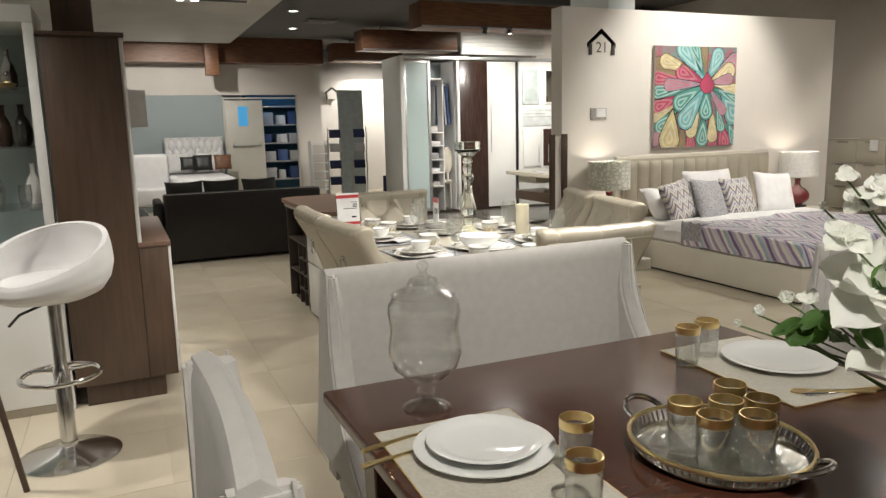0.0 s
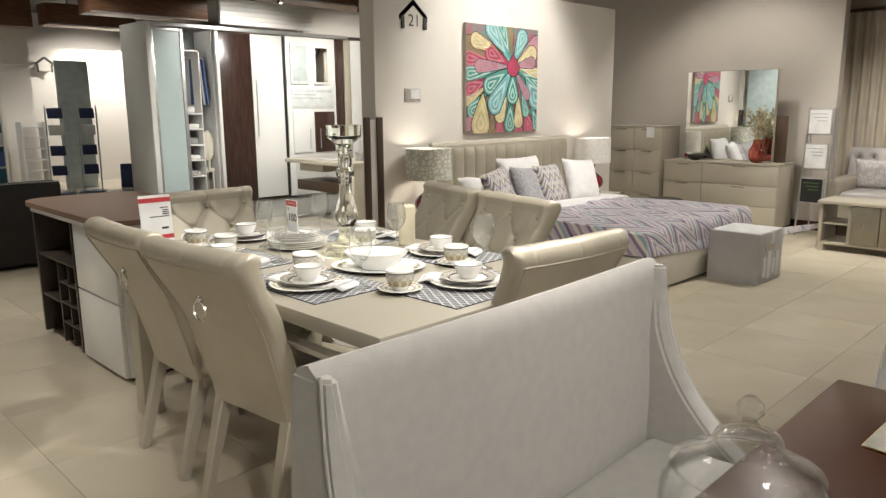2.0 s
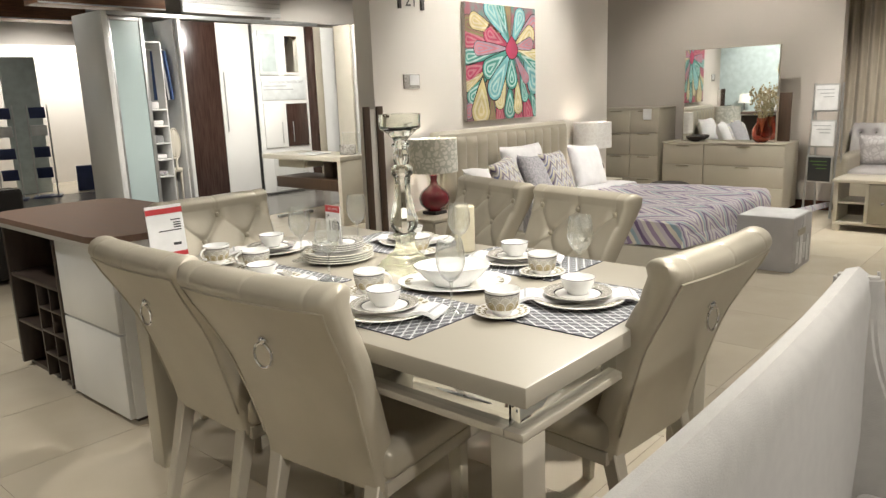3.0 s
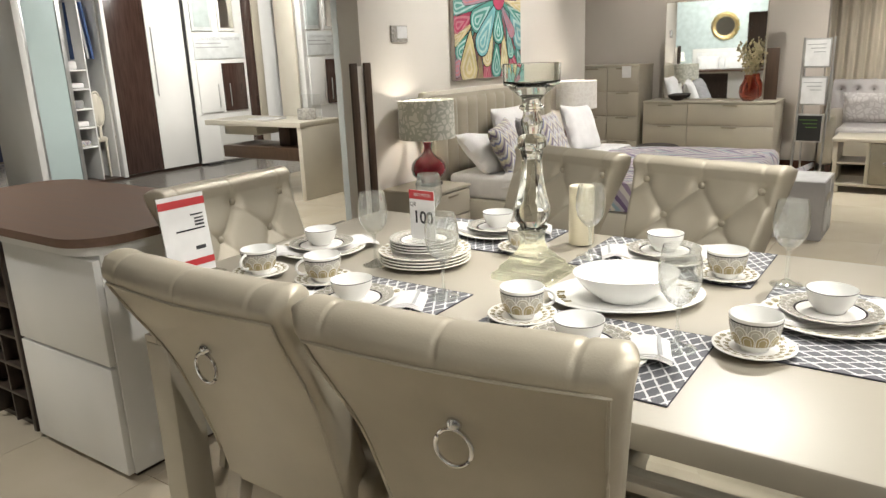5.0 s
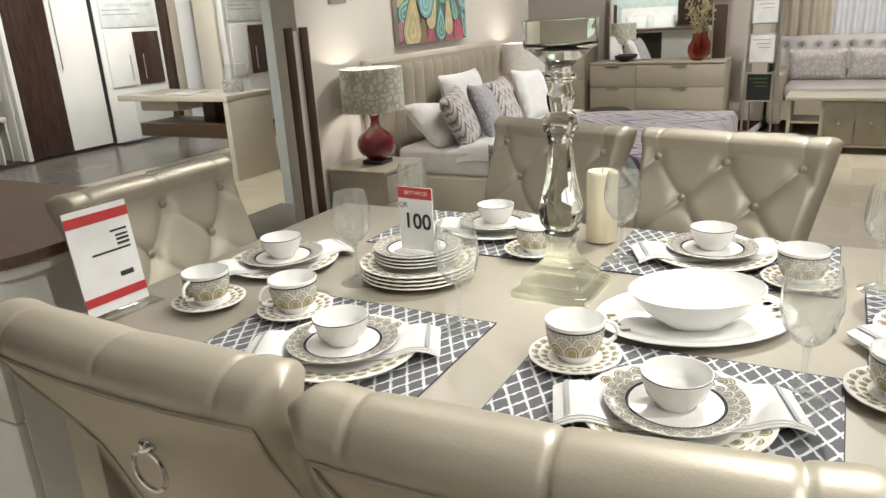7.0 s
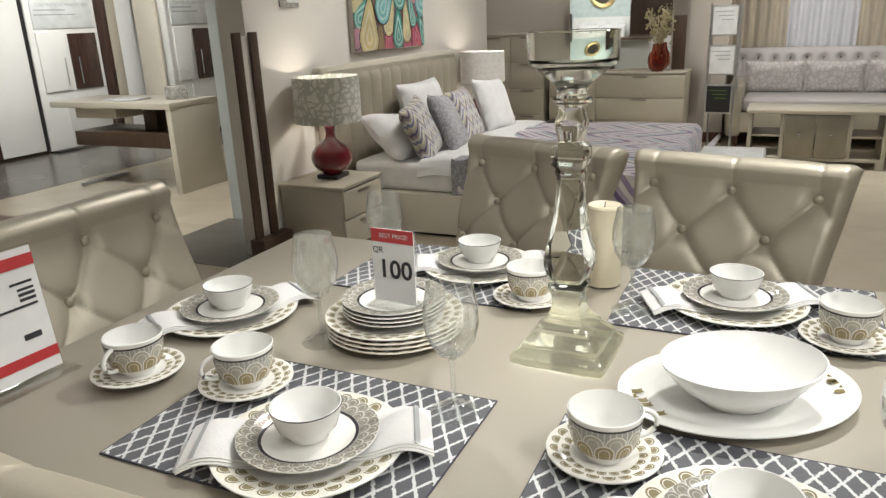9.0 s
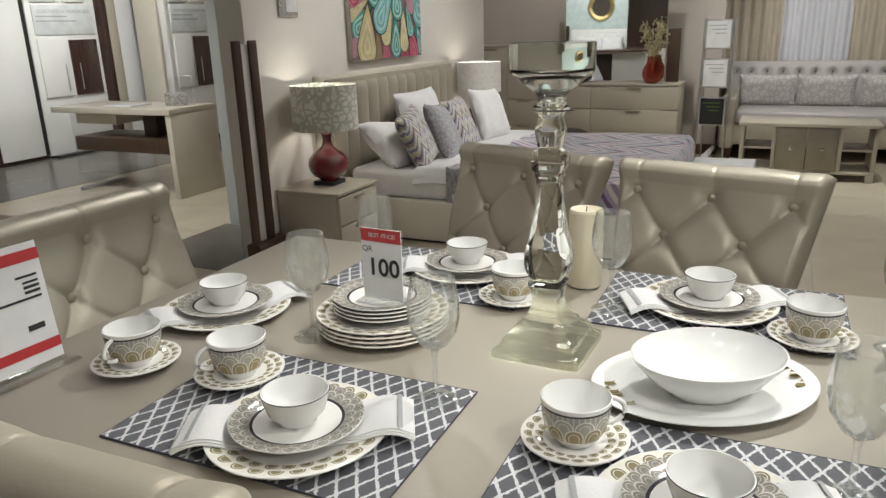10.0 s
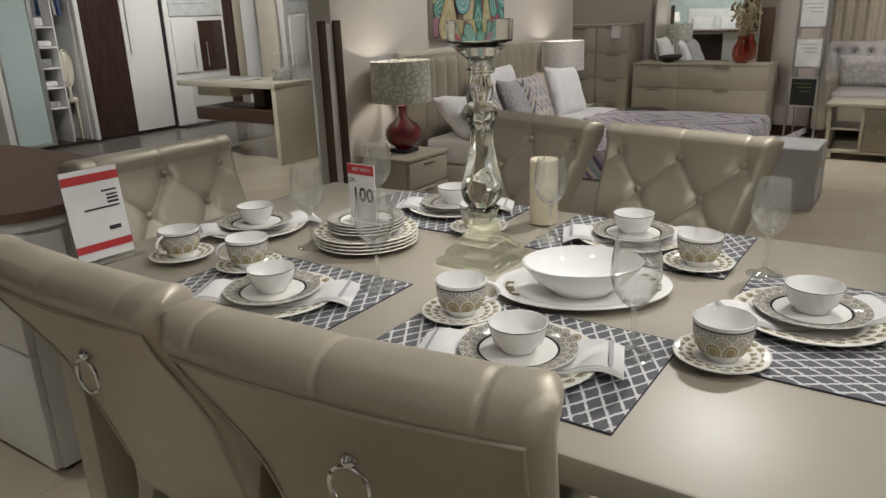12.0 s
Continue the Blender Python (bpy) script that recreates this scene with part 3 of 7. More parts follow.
# ---- table setting ----
def plate_profile(r, h, well, t=.004):
    return [(0, .003), (well, .003), (well + .012, .006), (r - .004, h), (r, h + .0005), (r, h + .0025), (r - .004, h + .003), (well + .012, .006 + t), (well, .003 + t), (0, .003 + t)]


def turned(name, prof, mat, m, label, category, group, seg=48):
    ob = new(name, mesh_of(name, revolve(prof, seg), mat, 50))
    ob.matrix_basis = m
    return tagged(ob, label, category, group)


def wine_glass(m):
    g = thing("wine_glass", m, "clear stemmed wine glass", "wine glass", "wine glasses on the dining table")
    part("foot", revolve([(0, 0), (.034, 0), (.035, .002), (.02, .006), (.006, .014), (0, .014)], 36), M_STEMGLASS, g, smooth=50)
    part("stem", revolve([(0, .0145), (.0055, .0145), (.0038, .03), (.0036, .07), (.006, .0815), (0, .0815)], 20), M_STEMGLASS, g, smooth=50)
    for piece in g.children:
        piece.visible_shadow = False
    part("bowl", revolve([(0, .082), (.006, .082), (.02, .092), (.033, .112), (.038, .135), (.037, .16), (.031, .192), (.0302, .192), (.0362, .16), (.0372, .135), (.032, .113), (.019, .0945), (.006, .0885), (0, .088)], 40), M_GLASS, g, smooth=50)


def tea_cup():
    return [(0, .004), (.019, .004), (.021, 0), (.025, 0), (.0255, .005), (.036, .013), (.043, .026), (.0465, .045), (.0485, .068), (.047, .069), (.045, .046), (.0415, .028), (.0345, .016), (.022, .009), (0, .009)]


def cup_and_saucer(x, y, turn, group="tea cups on the dining table"):
    s = turned("saucer", plate_profile(.075, .014, .03), M_SAUCER, pose(x, y, TOP + .001), "white china saucer with olive leaf print", "saucer", "saucers on the dining table")
    c = thing("tea_cup", pose(x, y, TOP + .0085, 0, 0, turn), "white china tea cup with scalloped print", "cup", group)
    bm = revolve(tea_cup(), 40)
    for f in bm.faces:
        m_ = f.calc_center_median()
        if f.normal.x * m_.x + f.normal.y * m_.y < 0 or f.normal.z > .5:
            f.material_index = 1
    part("bowl", bm, [M_CUP, M_CHINA], c, smooth=50)
    part("handle", tube([(.0445 + .025 * math.sin(a), 0, .042 + .019 * math.cos(a)) for a in [math.pi * j / 12 for j in range(13)]], .0038, 8), M_CHINA, c, smooth=60)


def napkin(x, y, z, turn, w, d):
    def fn(u, v):
        px, py = (u - .5) * w, (v - .5) * d
        rise = min(1, max(0, (abs(px) - .075) / .05))
        return Vector((px, py, .003 + .010 * rise * rise * (3 - 2 * rise) + .0012 * math.sin(9 * u + 3 * v) - .010 * max(0, (abs(px) - .135) / .03) ** 1.4))
    n = thing("napkin", pose(x, y, z, 0, 0, turn), "folded white cotton napkin with grey stitched border", "napkin", "napkins under the plates")
    for k in range(3):
        part("fold", turn_bm(sheet(fn, 30, 8, .002), Matrix.Translation((0, .004 * k, .0022 * k))), M_WHITESHEET, n, smooth=60)
    for s in (-1, 1):
        part("border", turn_bm(sheet(lambda u, v: fn(.5 + s * (.44 + .02 * (u - .5)), v) + Vector((0, .008, .0072)), 2, 8), Matrix.Identity(4)), M_PIPING, n, "grey stitched border")


M_HEM = material("dark_hem", (0.06, 0.06, 0.08), .8)
M_PIPING = material("grey_stitch", (0.42, 0.43, 0.44), 0.8)


def place_setting(x, y, turn, mat_at, mat_turn, with_mat=True):
    z = TOP + .0005
    if with_mat:
        pm = thing("placemat", pose(mat_at[0], mat_at[1], z, 0, 0, mat_turn), "dark blue grey placemat woven with a white lattice", "placemat", "placemats on the dining table")
        part("weave", bmesh_box(-.162, .162, -.232, .232, 0, .0026, .0008, 1), M_MAT, pm)
        part("hem", tube([(sx * .162, sy * .232, .0014) for sx, sy in ((-1, -1), (1, -1), (1, 1), (-1, 1))], .0018, 6, closed=True), M_HEM, pm, "dark bound hem")
        z += .003
    turned("dinner_plate", plate_profile(.132, .014, .085), M_PLATE, pose(x, y, z, 0, 0, turn), "white china dinner plate with olive scalloped rim", "plate", "dinner plates")
    napkin(x, y, z + .0075, turn, .335, .10)
    turned("side_plate", plate_profile(.096, .012, .064), M_PLATE2, pose(x, y, z + .0165, 0, 0, turn + 8), "white china plate with grey scalloped rim", "plate", "side plates")
    b = [(0, .003), (.022, .003), (.025, 0), (.028, 0), (.03, .005), (.0405, .016), (.0465, .034), (.0485, .047), (.0465, .047), (.0445, .034), (.0385, .018), (.024, .009), (0, .008)]
    bowl = thing("bowl", pose(x, y, z + .0245), "small white china bowl with a dark rim line", "bowl", "bowls on the plates")
    part("body", revolve(b, 40), M_CHINA, bowl, smooth=50)
    part("rim_line", tube([(.0482 * math.cos(q), .0482 * math.sin(q), .0462) for q in [2 * math.pi * j / 40 for j in range(40)]], .0009, 5, closed=True), M_INK, bowl, "dark rim line")


# plate place, turn of its napkin, mat place, mat turn
place_setting(1.275, 3.73, -62, (1.325, 3.77), 0)
place_setting(1.285, 3.175, -70, (1.325, 3.20), 0)
place_setting(1.62, 4.155, -32, None, 0, False)
place_setting(2.03, 3.78, -66, (2.0, 3.83), 0)
place_setting(1.985, 3.235, -66, (1.99, 3.215), 0)
place_setting(1.68, 2.80, -55, (1.66, 2.775), 90)
for x, y, a in ((1.392, 3.932, 150), (1.36, 4.135, 185), (1.40, 3.357, -60), (1.89, 3.615, 20), (1.88, 3.05, 20), (1.455, 2.898, 30)):
    cup_and_saucer(x, y, a)
for x, y in ((1.434, 3.585), (1.573, 3.907), (1.90, 3.415), (1.393, 3.023), (1.887, 2.916), (1.885, 3.94)):
    wine_glass(pose(x, y, TOP + .004) @ Matrix.Diagonal((1.06, 1.06, 1.06, 1)))
# stack of plates with a price stand
z = TOP + .001
for k in range(4):
    turned("dinner_plate", plate_profile(.128, .014, .085), M_PLATE, pose(1.665, 3.805, z, 0, 0, 30 * k), "white china dinner plate with olive scalloped rim, stacked", "plate", "plate stack")
    z += .0085
for k in range(4):
    turned("side_plate", plate_profile(.096, .012, .064), M_PLATE2, pose(1.665, 3.805, z + .004, 0, 0, 25 * k), "white china plate with grey scalloped rim, stacked", "plate", "plate stack")
    z += .0075
z += .008
ps = thing("price_stand", pose(1.628, 3.78, z, 0, 0, -94) @ Matrix.Diagonal((.93, 1, .93, 1)), "small acrylic stand with a red and white price card", "price stand")
part("foot", bmesh_box(-.05, .05, -.028, .028, 0, .004, .001), M_ACRYLIC, ps)
part("card", bmesh_box(-.046, .046, -.001, .001, .006, .15, 0), M_PAPER, ps, "white price card")
part("holder", bmesh_box(-.05, .05, .0015, .004, .003, .152, .0005), M_ACRYLIC, ps)
part("red_band", bmesh_box(-.046, .046, -.0018, -.0012, .124, .15), M_BLINDSTRIPE, ps, "red printed band")
lettering("100", .050, pose(.004, -.002, .070), M_INK, ps, "price_figure", .022)
lettering("QR", .017, pose(-.032, -.002, .108), M_INK, ps, "price_unit")
lettering("BEST PRICE!", .012, pose(.004, -.0024, .137), M_PAPER, ps, "price_heading")

# tall acrylic price sign at the table's end
sg = thing("price_sign", pose(1.262, 4.288, TOP + .001, 0, 0, -3), "acrylic stand with a white and red price sheet", "price sign")
part("foot", bmesh_box(-.085, .085, -.03, .035, 0, .004, .001), M_ACRYLIC, sg)
part("sheet", bmesh_box(-.07, .07, -.001, .001, .01, .225, 0), M_PAPER, sg, "printed price sheet", at=pose(0, 0, 0, -6, 0, 0))
for k, (a, b, z0, z1, mt) in enumerate(((-.07, .07, .193, .213, M_BLINDSTRIPE), (-.07, .07, .03, .048, M_BLINDSTRIPE), (.02, .058, .166, .170, M_INK), (.03, .058, .155, .159, M_INK), (.03, .058, .146, .151, M_INK), (.03, .058, .137, .142, M_INK), (-.03, .058, .127, .131, M_INK), (.02, .05, .072, .082, M_INK))):
    part("printed_bar", bmesh_box(a, b, -.0024, -.0013, z0, z1), mt, sg, at=pose(0, 0, 0, -6, 0, 0))
part("holder", bmesh_box(-.073, .073, .0015, .004, .003, .228, .0005), M_ACRYLIC, sg, at=pose(0, 0, 0, -6, 0, 0))

# oval platter and bowl
pl = new("platter", mesh_of("platter", revolve(plate_profile(.178, .016, .122), 56, squash=.76), M_CHINA, 50))
pl.matrix_basis = pose(1.625, 3.21, TOP + .001, 0, 0, -55)
tagged(pl, "oval white china platter with olive leaf sprigs", "platter")
for a in (0.25, 0.0, -0.28, 3.0, 3.35):
    sp = bmesh.new()
    for j in range(3):
        q = a + (j - 1) * .12
        r = .151 + .011 * (j % 2)
        v = [sp.verts.new((r * math.cos(q) + dx, .76 * r * math.sin(q) + dy, .0152)) for dx, dy in ((-.012, 0), (-.004, .006), (.008, .004), (.013, .007), (.010, 0), (.012, -.006), (-.004, -.006))]
        sp.faces.new(v)
    part("leaf_sprig", sp, M_LEAFPRINT, pl, "olive printed leaf sprig")
bw = [(0, .003), (.05, .003), (.055, 0), (.06, 0), (.065, .006), (.095, .026), (.122, .056), (.126, .064), (.123, .065), (.118, .057), (.09, .03), (.05, .01), (0, .009)]
sb = thing("serving_bowl", pose(1.61, 3.205, TOP + .0095, 0, 0, -55) @ Matrix.Diagonal((.95, .95, 1, 1)), "large oval white china serving bowl", "bowl")
part("body", revolve(bw, 56, squash=.80), M_CHINA, sb, smooth=50)

# glass candle holder and pillar candle


def square_turned(profile, bm=None):
    """A square, softly cornered shape from (half width, height, roundness)."""
    bm = bmesh.new()
    rings = []
    for w, zz, rnd in profile:
        ring = []
        for k in range(32):
            a = 2 * math.pi * k / 32
            c, s = math.cos(a), math.sin(a)
            q = max(abs(c), abs(s))
            r = w * ((1 - rnd) / q * (1 if q > .74 else .97) + rnd)
            ring.append(bm.verts.new((r * c, r * s, zz)))
        rings.append(ring)
    for a, b in zip(rings, rings[1:]):
        for k in range(32):
            bm.faces.new((a[k], a[(k + 1) % 32], b[(k + 1) % 32], b[k]))
    bm.faces.new(rings[0][::-1])
    bm.faces.new(rings[-1])
    return turn_bm(bm, pose(0, 0, 0, 0, 0, 0))


ch = thing("candle_holder", pose(1.69, 3.482, TOP + .001, 0, 0, -2), "tall clear glass baluster candle holder", "candle holder")
part("foot", square_turned([(.078, 0, 0), (.080, .003, 0), (.080, .014, 0), (.077, .018, 0), (.066, .024, 0), (.064, .028, 0), (.064, .034, 0), (.060, .038, 0), (.046, .050, 0), (.045, .056, 0), (.041, .060, .05), (.031, .070, .1), (.026, .084, .15), (.0245, .1, .2), (.027, .118, .2), (.031, .124, .2)]), M_SILVERED, ch, smooth=30)
part("stem", square_turned([(.031, .1245, .2), (.031, .129, .2), (.026, .134, .4), (.037, .148, .6), (.0415, .165, .6), (.041, .18, .6), (.034, .205, .5), (.027, .235, .4), (.0225, .265, .35), (.0205, .298, .35), (.0215, .312, .35), (.0245, .317, .5), (.0225, .323, .4), (.0275, .329, .25), (.0285, .334, .25), (.0285, .354, .25), (.025, .359, .3), (.020, .364, .5), (.0255, .382, .8), (.0265, .394, .8), (.021, .408, .8), (.0205, .418, .9), (.030, .424, 1), (.031, .430, 1), (.0225, .437, 1), (.024, .447, 1), (.036, .459, 1), (.05, .470, 1), (.056, .476, 1)]), M_TINT, ch, smooth=40)
part("cup", revolve([(0, .4765), (.056, .4765), (.066, .481), (.069, .487), (.070, .53), (.0665, .531), (.0655, .491), (.060, .487), (0, .486)], 40), M_TINT, ch, smooth=40)
for piece in ch.children:
    piece.visible_shadow = False
cd = thing("pillar_candle", pose(2.035, 3.50, TOP + .004), "ivory wax pillar candle", "candle")
part("wax", revolve([(0, 0), (.036, 0), (.037, .002), (.037, .168), (.034, .172), (.03, .169), (0, .166)], 32), M_WAX, cd)
part("wick", tube([(0, 0, .165), (.001, 0, .172), (.003, 0, .177)], .001, 6), M_INK, cd, "black wick")

# ---- dark dining table, bench and wing chairs ----
dt = thing("dark_dining_table", pose(0, 0, 0), "dark mahogany stained dining table with glossy top", "dining table")
part("tabletop", bmesh_box(.39, 1.615, -.45, 1.615, .728, .76, .008, 3), M_DARKWOOD, dt)
part("under_top", bmesh_box(.425, 1.58, -.415, 1.58, .69, .728, .006), M_DARKWOOD, dt)
for x0, x1, y0, y1 in ((.47, 1.535, 1.50, 1.53), (.47, 1.535, -.37, -.34), (.47, .50, -.338, 1.498), (1.505, 1.535, -.338, 1.498)):
    part("apron", bmesh_box(x0, x1, y0, y1, .60, .69, .003), M_DARKWOOD, dt)
for x in (.46, 1.46):
    for y in (-.38, 1.46):
        part("leg", tapered((x + .043, y + .043, .6895), (x + .043, y + .043, 0), .086, .06), M_DARKWOOD, dt)


M_CARVED = damask_mat("silver_damask", (0.40, 0.39, 0.37), (0.60, 0.59, 0.57), 60)


def winged_seat(name, width, m, label, category, group="", top=.963):
    """An upholstered seat with a tall plain back and swept wings; it faces local -y, its back top along y = 0."""
    t = thing(name, m, label, category, group)
    h = width / 2
    bk = bmesh.new()
    n = 16
    prof = [(.015, .30), (.0, .60), (.004, .90), (.012, .945), (.035, .963), (.06, .955), (.07, .92), (.082, .60), (.10, .30)]
    g = [[bk.verts.new((-h + 2 * h * k / n, y - .012 * math.sin(math.pi * k / n), z)) for k in range(n + 1)] for y, z in prof]
    for a, b in zip(g, g[1:]):
        for k in range(n):
            bk.faces.new((a[k], a[k + 1], b[k + 1], b[k]))
    for k in range(n):
        bk.faces.new((g[-1][k], g[-1][k + 1], g[0][k + 1], g[0][k]))
    bk.faces.new([r[0] for r in g])
    bk.faces.new([r[n] for r in g][::-1])
    for v in bk.verts:
        v.co.z *= top / .963
    part("backrest", bk, M_LINEN, t, smooth=50)
    for s in (-1, 1):
        wing = bmesh.new()
        rings = []
        for i in range(15):
            q = i / 14
            z = (.948 - .553 * q) * top / .963
            reach = .018 + .055 * q + .30 * q ** 3.0
            out = s * .035 * q
            x0, x1 = s * (h - .03 - .035 * min(1, q * 3.5)) + out, s * (h + .004) + out
            y1 = .078
            y0 = -reach
            rings.append([wing.verts.new(p) for p in ((x0, y0 + .02, z), (x0 * .5 + x1 * .5, y0, z), (x1, y0 + .015, z), (x1, y1, z), (x0, y1, z))])
        for a, b in zip(rings, rings[1:]):
            for k in range(5):
                wing.faces.new((a[k], a[(k + 1) % 5], b[(k + 1) % 5], b[k]))
        wing.faces.new(rings[0])
        wing.faces.new(rings[-1][::-1])
        bmesh.ops.recalc_face_normals(wing, faces=wing.faces[:])
        bmesh.ops.bevel(wing, geom=[e for e in wing.edges if len(e.link_faces) == 2 and e.calc_face_angle() > .7], offset=.007, segments=2, affect="EDGES")
        w = part("wing", wing, M_LINEN, t, smooth=50)
        pts = [((h + .0045) * s + s * .035 * i / 14 - s * .0015, -(.018 + .055 * (i / 14) + .30 * (i / 14) ** 3) + .017, (.955 - .56 * i / 14) * top / .963) for i in range(15)]
        part("piping", tube(pts, .003, 6), M_LINEN, w)
        part("side_panel", bmesh_box(min(s * (h - .06), s * (h + .006)), max(s * (h - .06), s * (h + .006)), .01, .07, .40, .80 * top / .963, .004), M_CARVED, w, "silver damask side panel")
    part("seat", bmesh_box(-h + .03, h - .03, -.50, .0, .36, .48, .03, 4), M_LINEN, t, smooth=60)
    part("skirt_panel", bmesh_box(-h + .02, h - .02, -.48, .06, .24, .3595, .012), M_LINEN, t)
    for sx in (-1, 1):
        for y in (-.44, .05):
            part("leg", tapered((sx * (h - .06), y, .24), (sx * (h - .06), y, 0), .05, .035), M_DARKWOOD, t, "dark wooden leg")
    return t


winged_seat("upholstered_bench", 1.12, pose(1.085, 2.05, 0, 0, 0, 1.5), "pale grey linen winged dining bench", "bench")
arm = winged_seat("wing_chair", .54, pose(.145, 1.04, 0, 0, 0, 90), "pale grey linen winged dining chair", "chair", "wing chairs at the dark table", .99)
copy_thing(arm, pose(2.02, 1.32, 0, 0, 0, -88))
copy_thing(arm, pose(2.02, .42, 0, 0, 0, -90))


# covered glass jar
jar = thing("glass_jar", pose(.572, 1.408, .761), "clear glass apothecary jar with lid", "jar")
outer = [(0, 0), (.044, 0), (.046, .003), (.036, .010), (.018, .016), (.012, .022), (.019, .030), (.020, .038), (.013, .048), (.016, .056), (.040, .068), (.062, .092), (.071, .122), (.0695, .146), (.066, .165), (.0665, .186), (.070, .210), (.068, .228), (.058, .246)]
inner = [(.0565, .2455), (.0665, .2275), (.0685, .210), (.065, .186), (.0645, .165), (.068, .146), (.0695, .122), (.0605, .093), (.039, .0705), (.014, .060), (0, .0595)]
wide = [(r * 1.14, zz * 1.03) for r, zz in outer + inner]
part("bowl", revolve(wide, 48), M_JAR, jar, smooth=50)
part("lid", revolve([(r * 1.14, zz * 1.03) for r, zz in [(.060, .2465), (.062, .2485), (.055, .254), (.034, .264), (.029, .274), (.026, .282), (.010, .290), (.006, .297), (.011, .304), (.011, .312), (.005, .319), (0, .3205), (0, .288), (.023, .280), (.026, .273), (.031, .262), (.052, .252), (.060, .2465)]], 48), M_JAR, jar, "domed glass lid", smooth=50)

# settings on the dark table
M_RUSH = material("champagne_mat", (0.56, 0.53, 0.46), 0.6, second=(0.50, 0.47, 0.40), scale=120, bump=0.3, bump_scale=300)
for name, x, y in (("a", .565, 1.095), ("b", 1.43, 1.25)):
    pm = thing("placemat", pose(x, y, .7605, 0, 0, -2), "pale champagne woven placemat on the dark table", "placemat", "placemats on the dark table")
    part("weave", bmesh_box(-.152, .152, -.222, .222, 0, .0026, .0008, 1), M_RUSH, pm)
    part("hem", tube([(sx * .152, sy * .222, .0014) for sx, sy in ((-1, -1), (1, -1), (1, 1), (-1, 1))], .0018, 6, closed=True), M_GOLD, pm, "gold bound hem")


def gold_cutlery(x, y, turn, kind):
    c = thing(kind, pose(x, y, .764, 0, 0, turn), "gold plated table " + kind + " beside a plate", kind, "gold cutlery")
    part("handle", tube([(0, -.10, .003), (0, -.05, .004), (0, .0, .004), (0, .03, .003)], [.0055, .0045, .003, .003], 8), M_GOLD, c)
    if kind == "knife":
        part("blade", bmesh_box(-.007, .007, .031, .115, .001, .004, .001), M_CHROME, c, "polished blade")
    else:
        part("head", revolve([(0, 0), (.014, .001), (.015, .004), (.012, .003), (0, .002)], 20, (0, .055), 1.8), M_GOLD, c)


gold_cutlery(.45, 1.20, -80, "spoon")
gold_cutlery(.47, 1.265, -78, "knife")
gold_cutlery(1.40, 1.06, 60, "spoon")
gold_cutlery(1.45, 1.04, 75, "knife")
for k, (r, zz) in enumerate(((.135, 0), (.11, .013))):
    turned("dinner_plate", plate_profile(r, .014, r * .66), M_CHINA, pose(.58, 1.145, .764 + zz), "plain white china dinner plate", "plate", "plates on the dark table")
turned("dinner_plate", plate_profile(.135, .014, .09), M_CHINA, pose(1.478, 1.265, .764), "plain white china dinner plate", "plate", "plates on the dark table")


def tumbler(x, y, z=.764, k=.88):
    t = thing("tumbler", pose(x, y, z), "clear glass tumbler with a broad gold rim", "tumbler", "gold rimmed tumblers")
    part("glass", revolve([(r * k, zz * k) for r, zz in [(0, 0), (.028, 0), (.030, .002), (.034, .04), (.034, .115), (.0325, .115), (.0325, .04), (.028, .008), (0, .008)]], 32), M_GLASS, t, smooth=50)
    part("rim_band", revolve([(r * k, zz * k) for r, zz in [(.0345, .096), (.0347, .0965), (.0347, .1155), (.0322, .1158), (.0320, .096)]], 32), M_GOLD, t, "gold rim band", smooth=50)


for x, y in ((1.265, 1.356), (1.348, 1.378), (.69, 1.004), (.617, .876)):
    tumbler(x, y, .7615)
# silver gallery tray
M_TRAY = material("worn_silver", (0.52, 0.51, 0.46), 0.22, metal=1.0, second=(0.30, 0.29, 0.26), scale=45, bump=0.3, bump_scale=90)
TX, TY = .962, .945
tr = thing("tray", pose(TX, TY, .7615, 0, 0, -78) @ Matrix.Diagonal((.92, .92, 1, 1)), "silver plated oval gallery tray with gold rim", "tray")
part("base", revolve([(0, .002), (.155, .002), (.168, .006), (.170, .010), (.165, .010), (.153, .006), (0, .006)], 56, squash=.93), M_TRAY, tr, smooth=50)
gal = bmesh.new()
for k in range(72):
    a = 2 * math.pi * k / 72
    tube([(.166 * math.cos(a), .93 * .166 * math.sin(a), .008), (.176 * math.cos(a), .93 * .176 * math.sin(a), .030)], .0022, 5, gal)
part("gallery", gal, M_CHROME, tr, "pierced silver gallery")
part("rim", tube([(.178 * math.cos(a) * (1 + .006 * (k % 2)), .93 * .178 * math.sin(a), .031) for k, a in enumerate([2 * math.pi * j / 80 for j in range(80)])], .0045, 8, closed=True), M_GOLD, tr, "gold beaded rim")
for s in (-1, 1):
    part("handle", tube([(s * (.176 + .045 * math.sin(a)), -.048 * math.cos(a), .032 + .018 * math.sin(a)) for a in [math.pi * j / 14 for j in range(15)]], .006, 8), M_CHROME, tr, "cast silver handle")
for x, y in ((1.036, .993), (.898, .964), (.968, .935), (1.03, .91), (.898, .892), (.963, .859)):
    tumbler(x, y, .7685)

